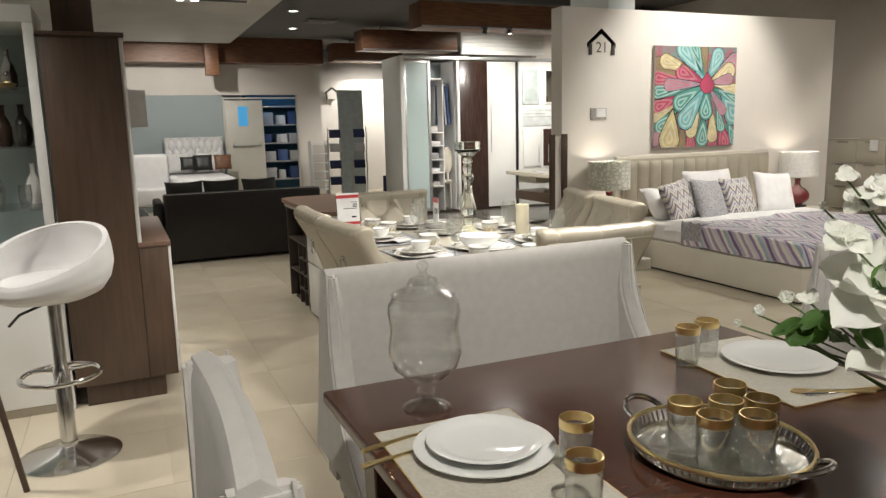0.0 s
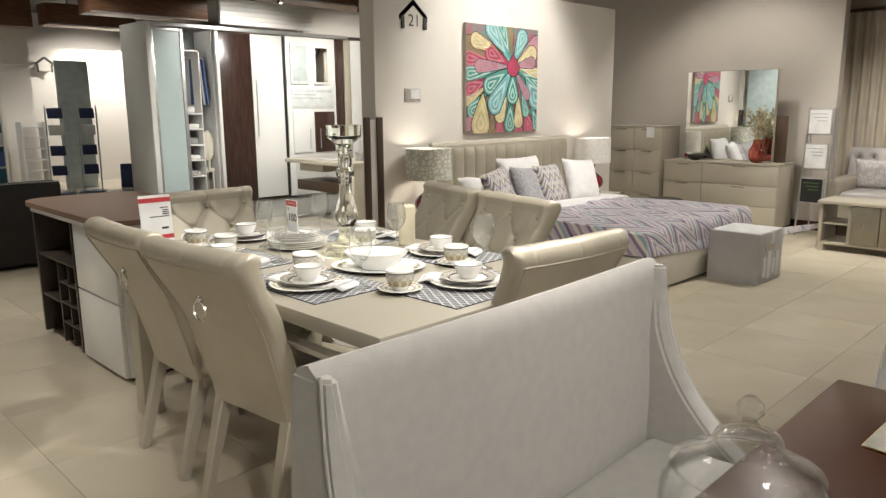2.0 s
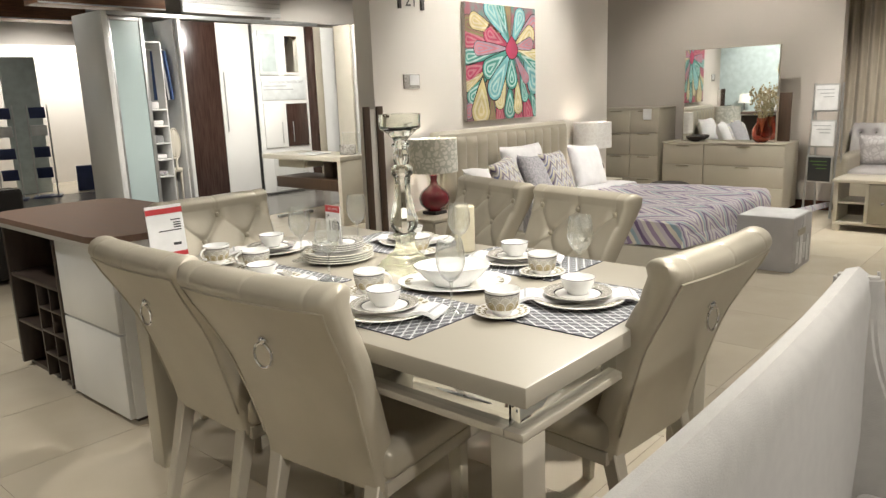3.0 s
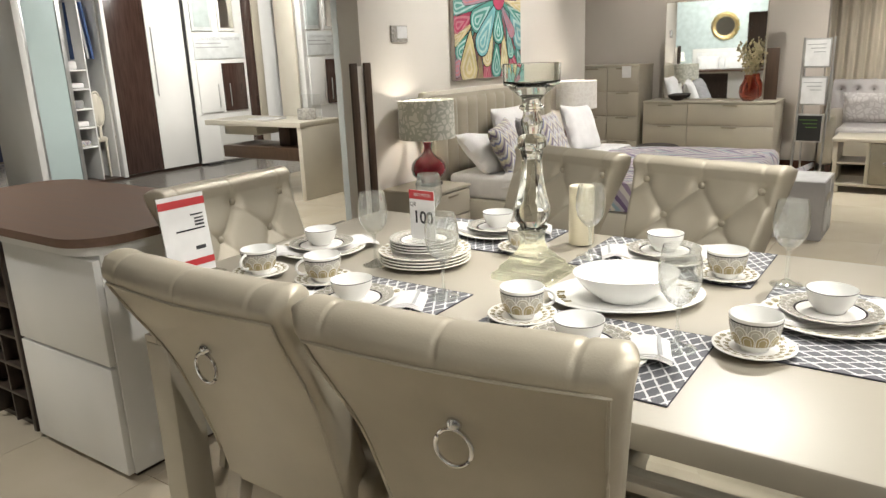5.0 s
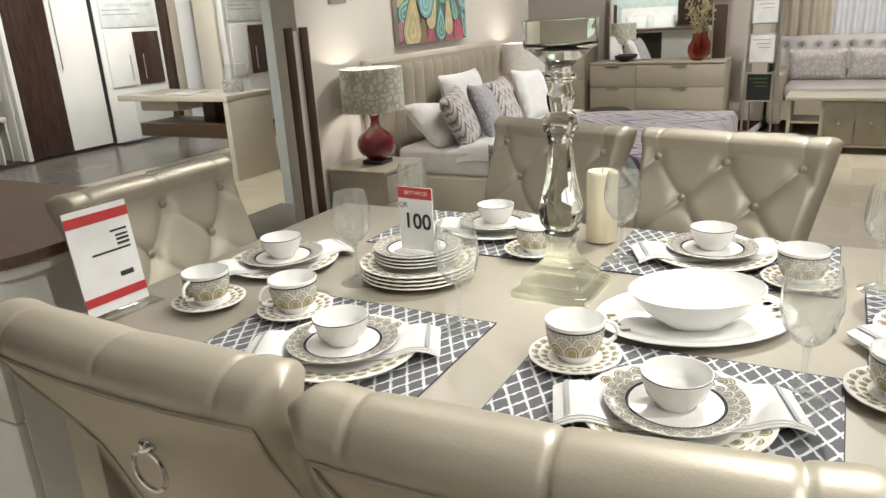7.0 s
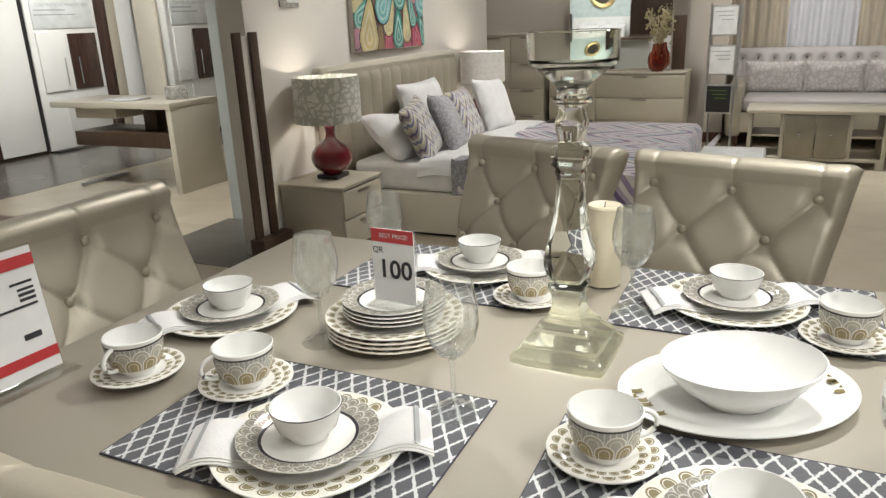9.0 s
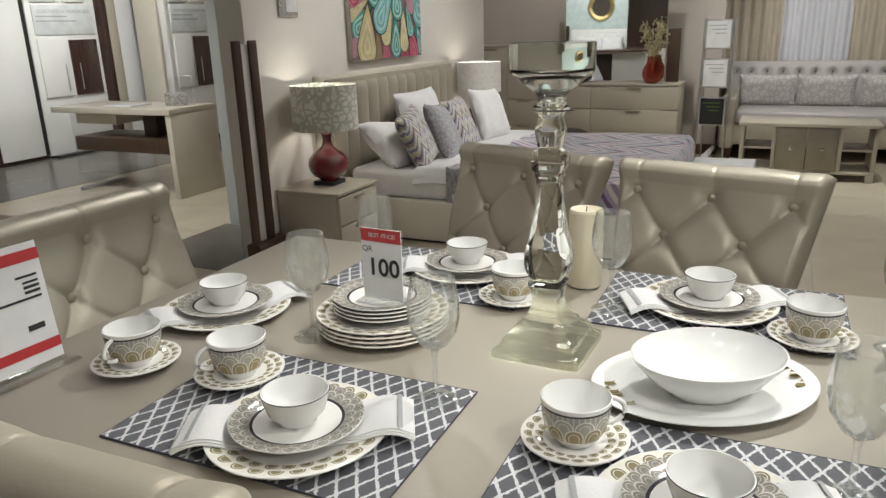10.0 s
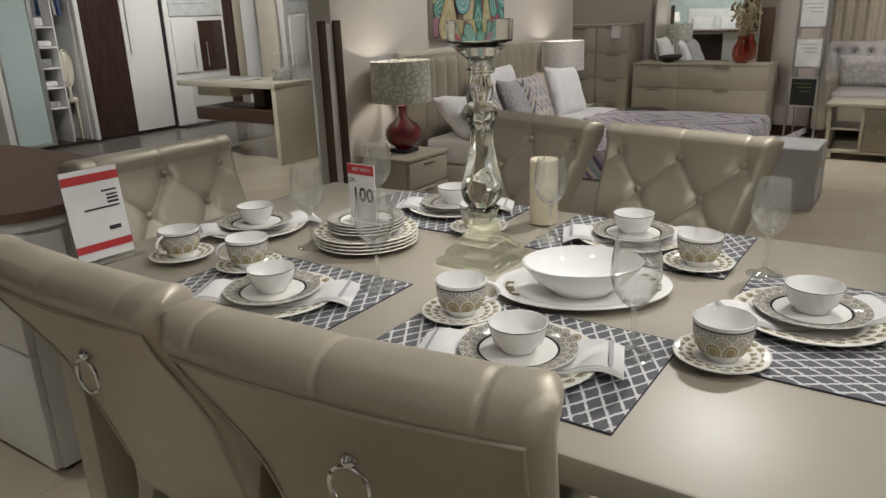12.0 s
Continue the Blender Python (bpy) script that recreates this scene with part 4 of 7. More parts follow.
# white flowers with leaves in a glass vase
M_PETAL = material("white_petal", (0.86, 0.86, 0.82), 0.6, second=(0.80, 0.82, 0.74), scale=14)
M_LEAF = material("green_leaf", (0.11, 0.22, 0.06), 0.45, second=(0.06, 0.13, 0.03), scale=18)
for m_, tone in ((M_PETAL, (.85, .85, .78, 1)), (M_LEAF, (.16, .30, .06, 1))):
    tl = m_.node_tree.nodes.new("ShaderNodeBsdfTranslucent")
    tl.inputs[0].default_value = tone
    mx = m_.node_tree.nodes.new("ShaderNodeMixShader")
    mx.inputs[0].default_value = 0.35
    m_.node_tree.links.new(m_.node_tree.nodes["Principled BSDF"].outputs[0], mx.inputs[1])
    m_.node_tree.links.new(tl.outputs[0], mx.inputs[2])
    m_.node_tree.links.new(mx.outputs[0], m_.node_tree.nodes["Material Output"].inputs[0])
M_STEM = material("green_stem", (0.10, 0.15, 0.05), 0.6)
VX, VY = 1.12, .60
bq = thing("flower_vase", pose(VX, VY, .7615), "white silk flowers and green leaves in a glass vase", "flowers")
part("vase", revolve([(0, 0), (.05, 0), (.052, .004), (.04, .05), (.05, .14), (.062, .2), (.060, .2), (.047, .14), (.037, .05), (.046, .01), (0, .01)], 32), M_GLASS, bq, smooth=50)


def petal_bm(length, width, cup, bm, m):
    made = sheet(lambda u, v: Vector(((v - .5) * width * math.sin(math.pi * min(1, (u * .92 + .06))) ** .7, u * length, cup * u * u + .16 * width * (v - .5) ** 2 * 4 + .002 * math.sin(14 * v + 5 * u))), 6, 6)
    turn_bm(made, m)
    me = bpy.data.meshes.new("scratch")
    made.to_mesh(me)
    made.free()
    bm.from_mesh(me)
    bpy.data.meshes.remove(me)


rnd = random.Random(5)
SPRAY = Vector((.86 - VX, .69 - VY, 1.07 - .7615))
SIDE = Vector((.626, -.78, 0))
AWAY = Vector((.78, .626, 0))
BLOOMS = [  # sideways, up, away from the leaves; size; cupped shut
    (.095, .065, .02, .72, 0), (.115, -.02, -.01, .6, 0), (.15, .12, .05, .6, 0), (.16, .03, .06, .6, 0), (.04, .138, .0, .24, 0), (.08, .20, .02, .22, 0), (.055, .187, .03, .17, 0),
    (.035, .22, .0, .15, .5), (-.03, .046, .0, .15, 1), (.0, .042, .02, .17, .6), (-.065, .02, .01, .13, 1), (-.09, .004, .0, .09, 1), (.01, .175, .04, .09, 1)]
FACE = Vector((-.55, -.40, .75)).to_track_quat("Z", "Y").to_matrix().to_4x4()
for k, (right, up, away, s, shut) in enumerate(BLOOMS):
    c = SPRAY + right * SIDE + away * AWAY + Vector((0, 0, up))
    knee = SPRAY * .75 + .06 * SIDE + Vector((0, 0, .02)) if right < .05 and up < .1 else Vector((c.x * .6, c.y * .6, max(.2, c.z * .8)))
    part("stem", tube([(0, 0, .06), Vector((knee.x * .4, knee.y * .4, .2)), knee, c], .0016, 6), M_STEM, bq, "green stem")
    fl = bmesh.new()
    tilt = Matrix.Translation(c) @ pose(0, 0, 0, rnd.uniform(-20, 20), rnd.uniform(-20, 20), 0) @ FACE @ pose(0, 0, 0, 0, 0, 37 * k)
    for layer, (cnt, ln, cup) in enumerate(((5, .125, -.02), (4, .10, .012), (3, .06, .034))):
        if s < .3:
            if layer == 2 or (shut and layer):
                continue
            cnt, ln = (3, .125) if shut else ((4, .15), (2, .09))[layer]
        for j in range(cnt):
            petal_bm(ln * s, ln * (.92 if s > .3 else 1.05) * s, cup * s, fl, tilt @ pose(0, 0, .003 * layer * s, rnd.uniform(0, 14) + 15 * layer + 58 * shut, 0, 360 * j / cnt + 25 * layer + rnd.uniform(-9, 9)))
    part("bloom", fl, M_PETAL, bq, "white petals", smooth=60)
LEAVES = [(-.03, .005), (-.005, .015), (.03, .012), (.0, -.016), (-.022, -.014), (.018, .03), (.045, .025), (.03, -.008), (.065, .01), (.10, .10), (.115, .13), (.075, .035), (.15, .02), (.16, .07)]
for k, (right, up) in enumerate(LEAVES):
    c = SPRAY + right * SIDE + rnd.uniform(-.012, .03) * AWAY + Vector((0, 0, up))
    lf = bmesh.new()
    petal_bm(rnd.uniform(.036, .05), rnd.uniform(.03, .038), -.006, lf, Matrix.Translation(c) @ pose(0, 0, 0, rnd.uniform(-35, 35), rnd.uniform(-35, 35), 0) @ FACE @ pose(0, 0, 0, 0, 0, rnd.uniform(0, 360)))
    part("leaf", lf, M_LEAF, bq, "green leaf", smooth=60)
    if k % 3 == 0:
        part("stem", tube([(0, 0, .08), (c.x * .4, c.y * .4, .2), tuple(c)], .0022, 6), M_STEM, bq, "green stem")

# ---- sideboard with wine rack ----
sd = thing("sideboard", pose(0, 0, 0), "white gloss sideboard with walnut top and dark wine rack", "sideboard")
M_RACK = material("dark_rack_wood", (0.045, 0.03, 0.022), 0.35, second=(0.03, 0.02, 0.015), scale=6, stretch=(6, 6, 1))
top = bmesh_box(1.17, 1.86, 4.672, 6.02, .802, .83)
bmesh.ops.bevel(top, geom=[e for e in top.edges if abs(e.verts[0].co.z - e.verts[1].co.z) > .01], offset=.16, segments=10, affect="EDGES", profile=.5)
part("top", top, M_TOPWOOD, sd, "walnut veneer top")
tb = bmesh_box(1.19, 1.80, 4.69, 6.0, .772, .8015)
bmesh.ops.bevel(tb, geom=[e for e in tb.edges if abs(e.verts[0].co.z - e.verts[1].co.z) > .01], offset=.14, segments=8, affect="EDGES", profile=.5)
part("white_edge", tb, M_WHITELAC, sd)
part("carcass", bmesh_box(1.245, 1.75, 4.72, 5.30, .02, .7715, .003), M_WHITELAC, sd)
part("plinth", bmesh_box(1.26, 1.74, 4.74, 5.95, 0, .0199), M_RACK, sd)
for z0, z1 in ((.41, .757), (.025, .40)):
    part("drawer_front", bmesh_box(1.22, 1.2445, 4.722, 5.28, z0, z1, .003), M_WHITELAC, sd)
part("rack_side", bmesh_box(1.22, 1.75, 5.93, 5.96, .02, .7715, .002), M_RACK, sd)
part("rack_side", bmesh_box(1.22, 1.75, 5.302, 5.325, .02, .7715, .002), M_RACK, sd)
part("rack_back", bmesh_box(1.70, 1.72, 5.326, 5.929, .02, .7715), M_RACK, sd)
part("rack_shelf", bmesh_box(1.225, 1.699, 5.326, 5.929, .50, .518, .001), M_RACK, sd)
part("rack_shelf", bmesh_box(1.225, 1.699, 5.62, 5.929, .25, .265, .001), M_RACK, sd)
part("rack_divider", bmesh_box(1.225, 1.699, 5.605, 5.62, .021, .4995, .001), M_RACK, sd)
for k in range(1, 4):
    part("rack_slat", bmesh_box(1.225, 1.699, 5.327, 5.604, .02 + .12 * k, .03 + .12 * k, .001), M_RACK, sd)
part("rack_slat", bmesh_box(1.228, 1.69, 5.46, 5.47, .022, .499, .001), M_RACK, sd)

# ---- bed area ----
bd = thing("bed", pose(0, 0, 0), "cream lacquered bed with channelled upholstered headboard", "bed")
part("platform", bmesh_box(4.50, 6.36, 3.69, 5.70, .02, .275, .012), M_CREAM, bd)
part("plinth", bmesh_box(4.54, 6.32, 3.73, 5.66, 0, .0199), M_BLACK, bd)
part("mattress", bmesh_box(4.53, 6.33, 3.75, 5.66, .276, .455, .04, 4), M_WHITESHEET, bd, smooth=60)
part("headboard_frame", bmesh_box(4.42, 6.45, 5.775, 5.835, .0, 1.05, .02, 3), M_CREAM, bd)
panel = part("headboard_panel", bmesh_box(4.47, 6.40, 5.735, 5.7745, .30, 1.02, .01, 2), M_LEATHER, bd)
for k in range(13):
    x = 4.495 + k * .1465
    part("channel", turn_bm(sheet(lambda u, v: Vector((x + .138 * u, -.028 * math.sin(math.pi * u) ** .5 * min(1, math.sin(math.pi * min(.5, max(v, 0.0) * 8) if v < .06 else math.pi * .5 if v < .94 else math.pi * max(0.0, min(.5, (1 - v) * 8)))), .36 + .63 * v)), 8, 18, .004), Matrix.Translation((0, 5.734, 0))), M_LEATHER, panel, smooth=70)

cv = thing("bed_cover", pose(0, 0, 0), "purple, grey and white zigzag quilted bed cover", "bed cover")


def cover(u, v):
    a = -1.06 + 2.12 * u
    b = v
    side = max(0, abs(a) - .965) / .095
    end = max(0, .10 - b) / .10
    x = 5.43 + math.copysign(min(abs(a), .965) * .945 + .012 * side, a)
    y = 3.72 + max(0, b - .10) / .90 * 1.20 - .025 * min(1, end * 3)
    drop = max(side, end)
    z = .474 - .185 * drop - .012 * math.sin(5 * a + 3 * b) * (1 - drop) + .006 * math.sin(23 * a + 9 * b)
    return Vector((x, y, z + .006 * noise.noise(Vector((x * 6, y * 6, 0)))))


part("quilt", sheet(cover, 70, 46, .012), M_COVER, cv, smooth=60)
part("turned_sheet", sheet(lambda u, v: Vector((4.515 + 1.83 * u, 4.90 + .30 * v, .478 + .012 * math.sin(math.pi * v) + .005 * math.sin(9 * u + 4 * v) - .10 * max(0, abs(u - .5) - .475) / .025)), 50, 10, .014), M_WHITESHEET, cv, "white turned back sheet", smooth=60)


def pillow(name, x, y, z, w, h, d, turn, tilt, mat, label, roll=0):
    def fn(sign):
        def f(u, v):
            a, b = 2 * u - 1, 2 * v - 1
            th = (max(0, 1 - a ** 4) * max(0, 1 - b ** 4)) ** .55
            pull = 1 - .07 * (1 - abs(a) ** 2) * abs(b) ** 3
            pullb = 1 - .07 * (1 - abs(b) ** 2) * abs(a) ** 3
            return Vector((a * w / 2 * pullb, sign * d / 2 * th + .004 * noise.noise(Vector((a * 3, b * 3, sign))), b * h / 2 * pull))
        return f
    bm = sheet(fn(1), 20, 20)
    made = sheet(fn(-1), 20, 20)
    me = bpy.data.meshes.new("scratch")
    made.to_mesh(me)
    made.free()
    bm.from_mesh(me)
    bpy.data.meshes.remove(me)
    bmesh.ops.remove_doubles(bm, verts=bm.verts[:], dist=.0005)
    ob = new(name, mesh_of(name, bm, mat, 70))
    ob.matrix_basis = pose(x, y, z, tilt, roll, turn)
    return tagged(ob, label, "pillow" if "pillow" in name else "cushion", "pillows on the bed")


pillow("pillow", 4.84, 5.46, .565, .60, .40, .17, 0, -48, M_WHITESHEET, "white cotton bed pillow against the headboard", 8)
pillow("pillow", 5.40, 5.56, .69, .62, .40, .16, 0, -16, M_WHITESHEET, "white cotton bed pillow against the headboard")
pillow("cushion", 4.76, 5.27, .63, .40, .40, .13, 12, -24, M_CUSHION, "patterned zigzag cushion in olive and navy", -8)
pillow("cushion", 5.08, 5.22, .63, .42, .42, .13, 10, -26, M_GREYKNIT, "grey textured knit cushion", 6)
pillow("cushion", 5.50, 5.28, .63, .40, .40, .13, 4, -24, M_CUSHION, "patterned zigzag cushion in olive and navy")
pillow("cushion", 5.90, 5.20, .65, .43, .43, .14, -8, -22, M_WHITESHEET, "white textured square cushion", 4)

throw = thing("throw", pose(0, 0, 0), "grey knitted throw hanging over the bed's side", "throw")
part("cloth", sheet(lambda u, v: Vector((4.515 + .30 * max(0, v - .45) - .006 * (v < .45), 4.72 + .24 * u, .20 + .62 * min(v, .45) + .012 * math.sin(14 * u) * (v < .5) + .012 * (v >= .45))), 16, 20, .012), M_GREYKNIT, throw, smooth=60)


def nightstand(x0, x1):
    n = thing("nightstand", pose(0, 0, 0), "champagne lacquered two drawer nightstand beside the bed", "nightstand", "nightstands")
    part("body", bmesh_box(x0, x1, 5.41, 5.82, .04, .40, .003), M_CHAMP, n)
    part("top", bmesh_box(x0 - .01, x1 + .01, 5.385, 5.825, .4005, .42, .004), M_CHAMP, n)
    part("plinth", bmesh_box(x0 + .02, x1 - .02, 5.43, 5.80, 0, .0399), M_DARKWOOD, n)
    for z0, z1 in ((.05, .215), (.225, .39)):
        dr = part("drawer", bmesh_box(x0 + .006, x1 - .006, 5.388, 5.4095, z0, z1, .003), M_CHAMP, n)
        part("handle", bmesh_box((x0 + x1) / 2 - .06, (x0 + x1) / 2 + .06, 5.378, 5.3885, z1 - .03, z1 - .018, .002), M_PULL, dr, "dark tab standing in for a shaded cutout pull")


nightstand(3.96, 4.40)
nightstand(6.50, 6.94)


def table_lamp(x, y, z, watts, mat):
    l = thing("table_lamp", pose(x, y, z), "oxblood ceramic table lamp with a drum shade", "lamp", "bedside lamps")
    part("foot", bmesh_box(-.07, .07, -.07, .07, 0, .025, .003), M_BLACK, l, "black square foot")
    part("base", revolve([(0, .0255), (.055, .0255), (.06, .036), (.092, .055), (.116, .085), (.124, .12), (.116, .157), (.092, .188), (.058, .212), (.034, .235), (.026, .265), (.030, .295), (.036, .305), (.028, .312), (0, .312)], 40), M_REDGLAZE, l, smooth=60)
    part("stem", tube([(0, 0, .30), (0, 0, .50)], .006, 8), M_GOLD, l)
    part("shade", revolve([(.197, .335), (.193, .595), (.190, .595), (.194, .335), (.197, .335)], 48), mat, l, "drum fabric shade", smooth=50)
    part("bulb", revolve([(0, .40), (.02, .405), (.03, .43), (.028, .455), (.012, .48), (0, .48)], 20), M_BULB, l, "glowing bulb")
    glow("bedside_bulb", (x, y, z + .49), watts, .03)


M_BULB = emitter("bulb", (1.0, 0.85, 0.62), 6)
M_SHADE2 = damask_mat("white_shade", (0.70, 0.68, 0.66), (0.76, 0.75, 0.73), 20)
for m_ in (M_SHADE, M_SHADE2):
    b_ = m_.node_tree.nodes["Principled BSDF"]
    b_.inputs["Transmission Weight"].default_value = 0.0
    tl = m_.node_tree.nodes.new("ShaderNodeBsdfTranslucent")
    tl.inputs[0].default_value = (0.75, 0.70, 0.60, 1)
    mx = m_.node_tree.nodes.new("ShaderNodeMixShader")
    mx.inputs[0].default_value = 0.14
    m_.node_tree.links.new(b_.outputs[0], mx.inputs[1])
    m_.node_tree.links.new(tl.outputs[0], mx.inputs[2])
    m_.node_tree.links.new(mx.outputs[0], m_.node_tree.nodes["Material Output"].inputs[0])
table_lamp(4.205, 5.605, .4205, 4.2, M_SHADE)
table_lamp(6.70, 5.605, .4205, 4.2, M_SHADE2)

# striped post panel fixed to the wall's corner
pp = thing("post_panel", pose(0, 0, 0), "pale wall panel with two dark wood posts", "wall panel")
part("backing", bmesh_box(3.70, 3.90, 5.805, 5.838, .02, 1.26, .002), M_PAINT, pp)
for x in (3.665, 3.80):
    part("post", bmesh_box(x, x + .06, 5.785, 5.8045, .16, 1.28, .003), M_BROWNWOOD, pp)
part("foot", bmesh_box(3.66, 3.93, 5.74, 5.838, 0, .159, .004), M_BROWNWOOD, pp)

# carton at the bed's foot
bx = thing("cardboard_box", pose(0, 0, 0), "grey white printed cardboard carton at the bed's foot", "box")
M_CARTON = material("grey_white_carton", (0.50, 0.49, 0.49), 0.55, second=(0.46, 0.45, 0.45), scale=6)
part("carton", bmesh_box(5.39, 5.85, 3.24, 3.64, 0, .395, .003), M_CARTON, bx)
part("flap", bmesh_box(5.40, 5.84, 3.25, 3.63, .3955, .399, .001), M_PAPER, bx, "folded top flaps")
for k, (x, z0, w, h) in enumerate(((5.47, .05, .06, .16), (5.55, .03, .08, .22), (5.64, .06, .07, .12), (5.72, .03, .07, .2), (5.50, .25, .18, .05))):
    part("printed_shape", bmesh_box(x, x + w, 3.2365, 3.2395, z0, z0 + h), M_PAPER if k < 4 else M_CHAMP, bx, "pale printed picture")
part("tape", bmesh_box(5.60, 5.66, 3.235, 3.2364, .30, .39), M_PAPER, bx)

# house number sign, socket, and painting on the partition
hs = thing("house_sign", pose(4.27, 5.838, 2.13), "dark metal house shaped number plaque", "sign")
M_SIGN = material("dark_grey_sign", (0.07, 0.065, 0.06), 0.5)
roof = bmesh.new()
pts = [(-.165, -.01), (0, .125), (.165, -.01), (.165, -.055), (.0, .075), (-.165, -.055)]
f = roof.faces.new([roof.verts.new((x, 0, z)) for x, z in pts])
bmesh.ops.solidify(roof, geom=[f], thickness=.014)
part("roof", roof, M_SIGN, hs)
for s in (-1, 1):
    part("wall_post", bmesh_box(s * .13 - .016, s * .13 + .016, -.014, 0, -.12, -.02, .001), M_SIGN, hs)
lettering("21", .14, pose(0, -.008, -.055), M_SIGN, hs, "figures")
sk = thing("switch_plate", pose(4.24, 5.838, 1.46), "small white double switch plate with labels", "switch plate")
M_SWITCH = material("switch_print", (0.45, 0.43, 0.40), 0.5, second=(0.25, 0.24, 0.22), scale=60, amount=.4)
part("plate", bmesh_box(-.09, .09, -.012, 0, -.055, .055, .003), M_SWITCH, sk)
part("label", bmesh_box(-.03, .08, -.016, -.0125, -.03, .05, .001), M_PAPER, sk)

PX0, PX1, PZ0, PZ1 = 4.885, 5.945, 1.11, 2.11
pa = thing("painting", pose(PX0, 5.80, PZ0), "abstract canvas of outlined petals in teal, pink and cream", "painting")
part("stretcher", bmesh_box(0, PX1 - PX0, .002, .036, 0, PZ1 - PZ0, .003), M_TAUPE, pa, "canvas wrapped over a stretcher")
part("canvas", bmesh_box(.001, PX1 - PX0 - .001, .0, .0018, .001, PZ1 - PZ0 - .001), material("painted_ground", (0.11, 0.29, 0.26), 0.55, second=(0.33, 0.12, 0.15), scale=7, amount=.4), pa, "painted canvas ground")
PAINTS = {k: material("paint_" + k, c, 0.55, second=tuple(q * .8 for q in c), scale=9, bump=.2, bump_scale=40) for k, c in dict(teal=(.10, .36, .30), aqua=(.20, .47, .50), pale=(.42, .62, .60), pink=(.50, .07, .14), rose=(.58, .22, .26), cream=(.62, .52, .26), sand=(.70, .62, .42), mauve=(.40, .29, .36), brown=(.30, .18, .13), olive=(.28, .26, .12)).items()}
PAIRS = dict(T=("teal", "pale"), A=("aqua", "pale"), P=("pink", "rose"), C=("cream", "sand"), M=("mauve", "rose"), B=("brown", "olive"))
HEART = (.625, .37)


def petal_shape(tip, root, width, q):
    """Outline of a drop from a narrow root to a round tip, shrunk by q about its tip's centre."""
    d = Vector((tip[0] - root[0], tip[1] - root[1]))
    ln = d.length
    d.normalize()
    side = Vector((-d.y, d.x))
    r = width / 2
    c = Vector(root) + d * (ln - r)
    out = []
    for k in range(13):
        a = -math.pi / 2 + math.pi * k / 12
        out.append(c + (d * math.cos(a) + side * math.sin(a)) * r * q)
    back = (ln - r) * (q if q > .8 else q * .85)
    for f_ in (.33, .66):
        out.append(c - d * back * f_ + side * r * q * (1 - f_ ** 1.4) * .95)
    out.append(c - d * back)
    for f_ in (.66, .33):
        out.append(c - d * back * f_ - side * r * q * (1 - f_ ** 1.4) * .95)
    return out


W, H = PX1 - PX0, PZ1 - PZ0
PETALS = [  # tip u, v from the top left, width, tones, root u, v, layer
    ((.28, -.05), .20, "A", None, 0), ((.44, -.06), .15, "T", None, 0), ((.57, -.08), .12, "B", None, 0), ((-.04, .16), .16, "B", None, 0), ((-.05, .30), .17, "P", None, 0), ((-.04, .46), .16, "T", None, 0), ((1.06, .44), .13, "C", None, 0), ((1.08, .55), .14, "T", None, 0), ((1.06, .10), .2, "M", None, 0), ((1.07, .76), .26, "A", (.8, .45), 0),
    ((-.03, .62), .17, "P", (.35, .48), 0), ((-.03, .72), .10, "C", (.3, .55), 0), ((.02, .84), .16, "T", (.3, .6), 0), ((.12, .93), .14, "B", (.33, .6), 0), ((-.02, .97), .14, "M", (.1, .8), 0), ((.34, 1.06), .12, "B", (.34, .7), 0), ((.46, 1.05), .13, "P", (.42, .7), 0), ((.74, 1.06), .14, "P", (.66, .7), 0), ((.90, 1.05), .17, "P", (.80, .7), 0), ((1.02, 1.0), .12, "T", (.9, .7), 0),
    ((.05, .13), .15, "C", (.50, .25), 1), ((.80, .01), .17, "A", None, 1), ((.98, .20), .17, "C", None, 1), ((.24, .22), .18, "P", None, 1), ((.59, 1.01), .17, "T", (.60, .66), 1), ((.17, 1.05), .26, "C", (.22, .6), 1), ((.84, .86), .11, "T", (.74, .5), 1),
    ((.96, .31), .12, "M", None, 2), ((.10, .38), .13, "M", None, 2), ((.42, .91), .15, "C", (.56, .55), 2), ((.72, .97), .14, "C", (.70, .60), 2),
    ((.22, .60), .19, "T", None, 3), ((.87, .68), .11, "M", None, 3), ((.62, .74), .18, "T", None, 3),
    ((.31, .81), .21, "A", None, 4), ((.625, .47), .19, "P", (.625, .25), 5),
]
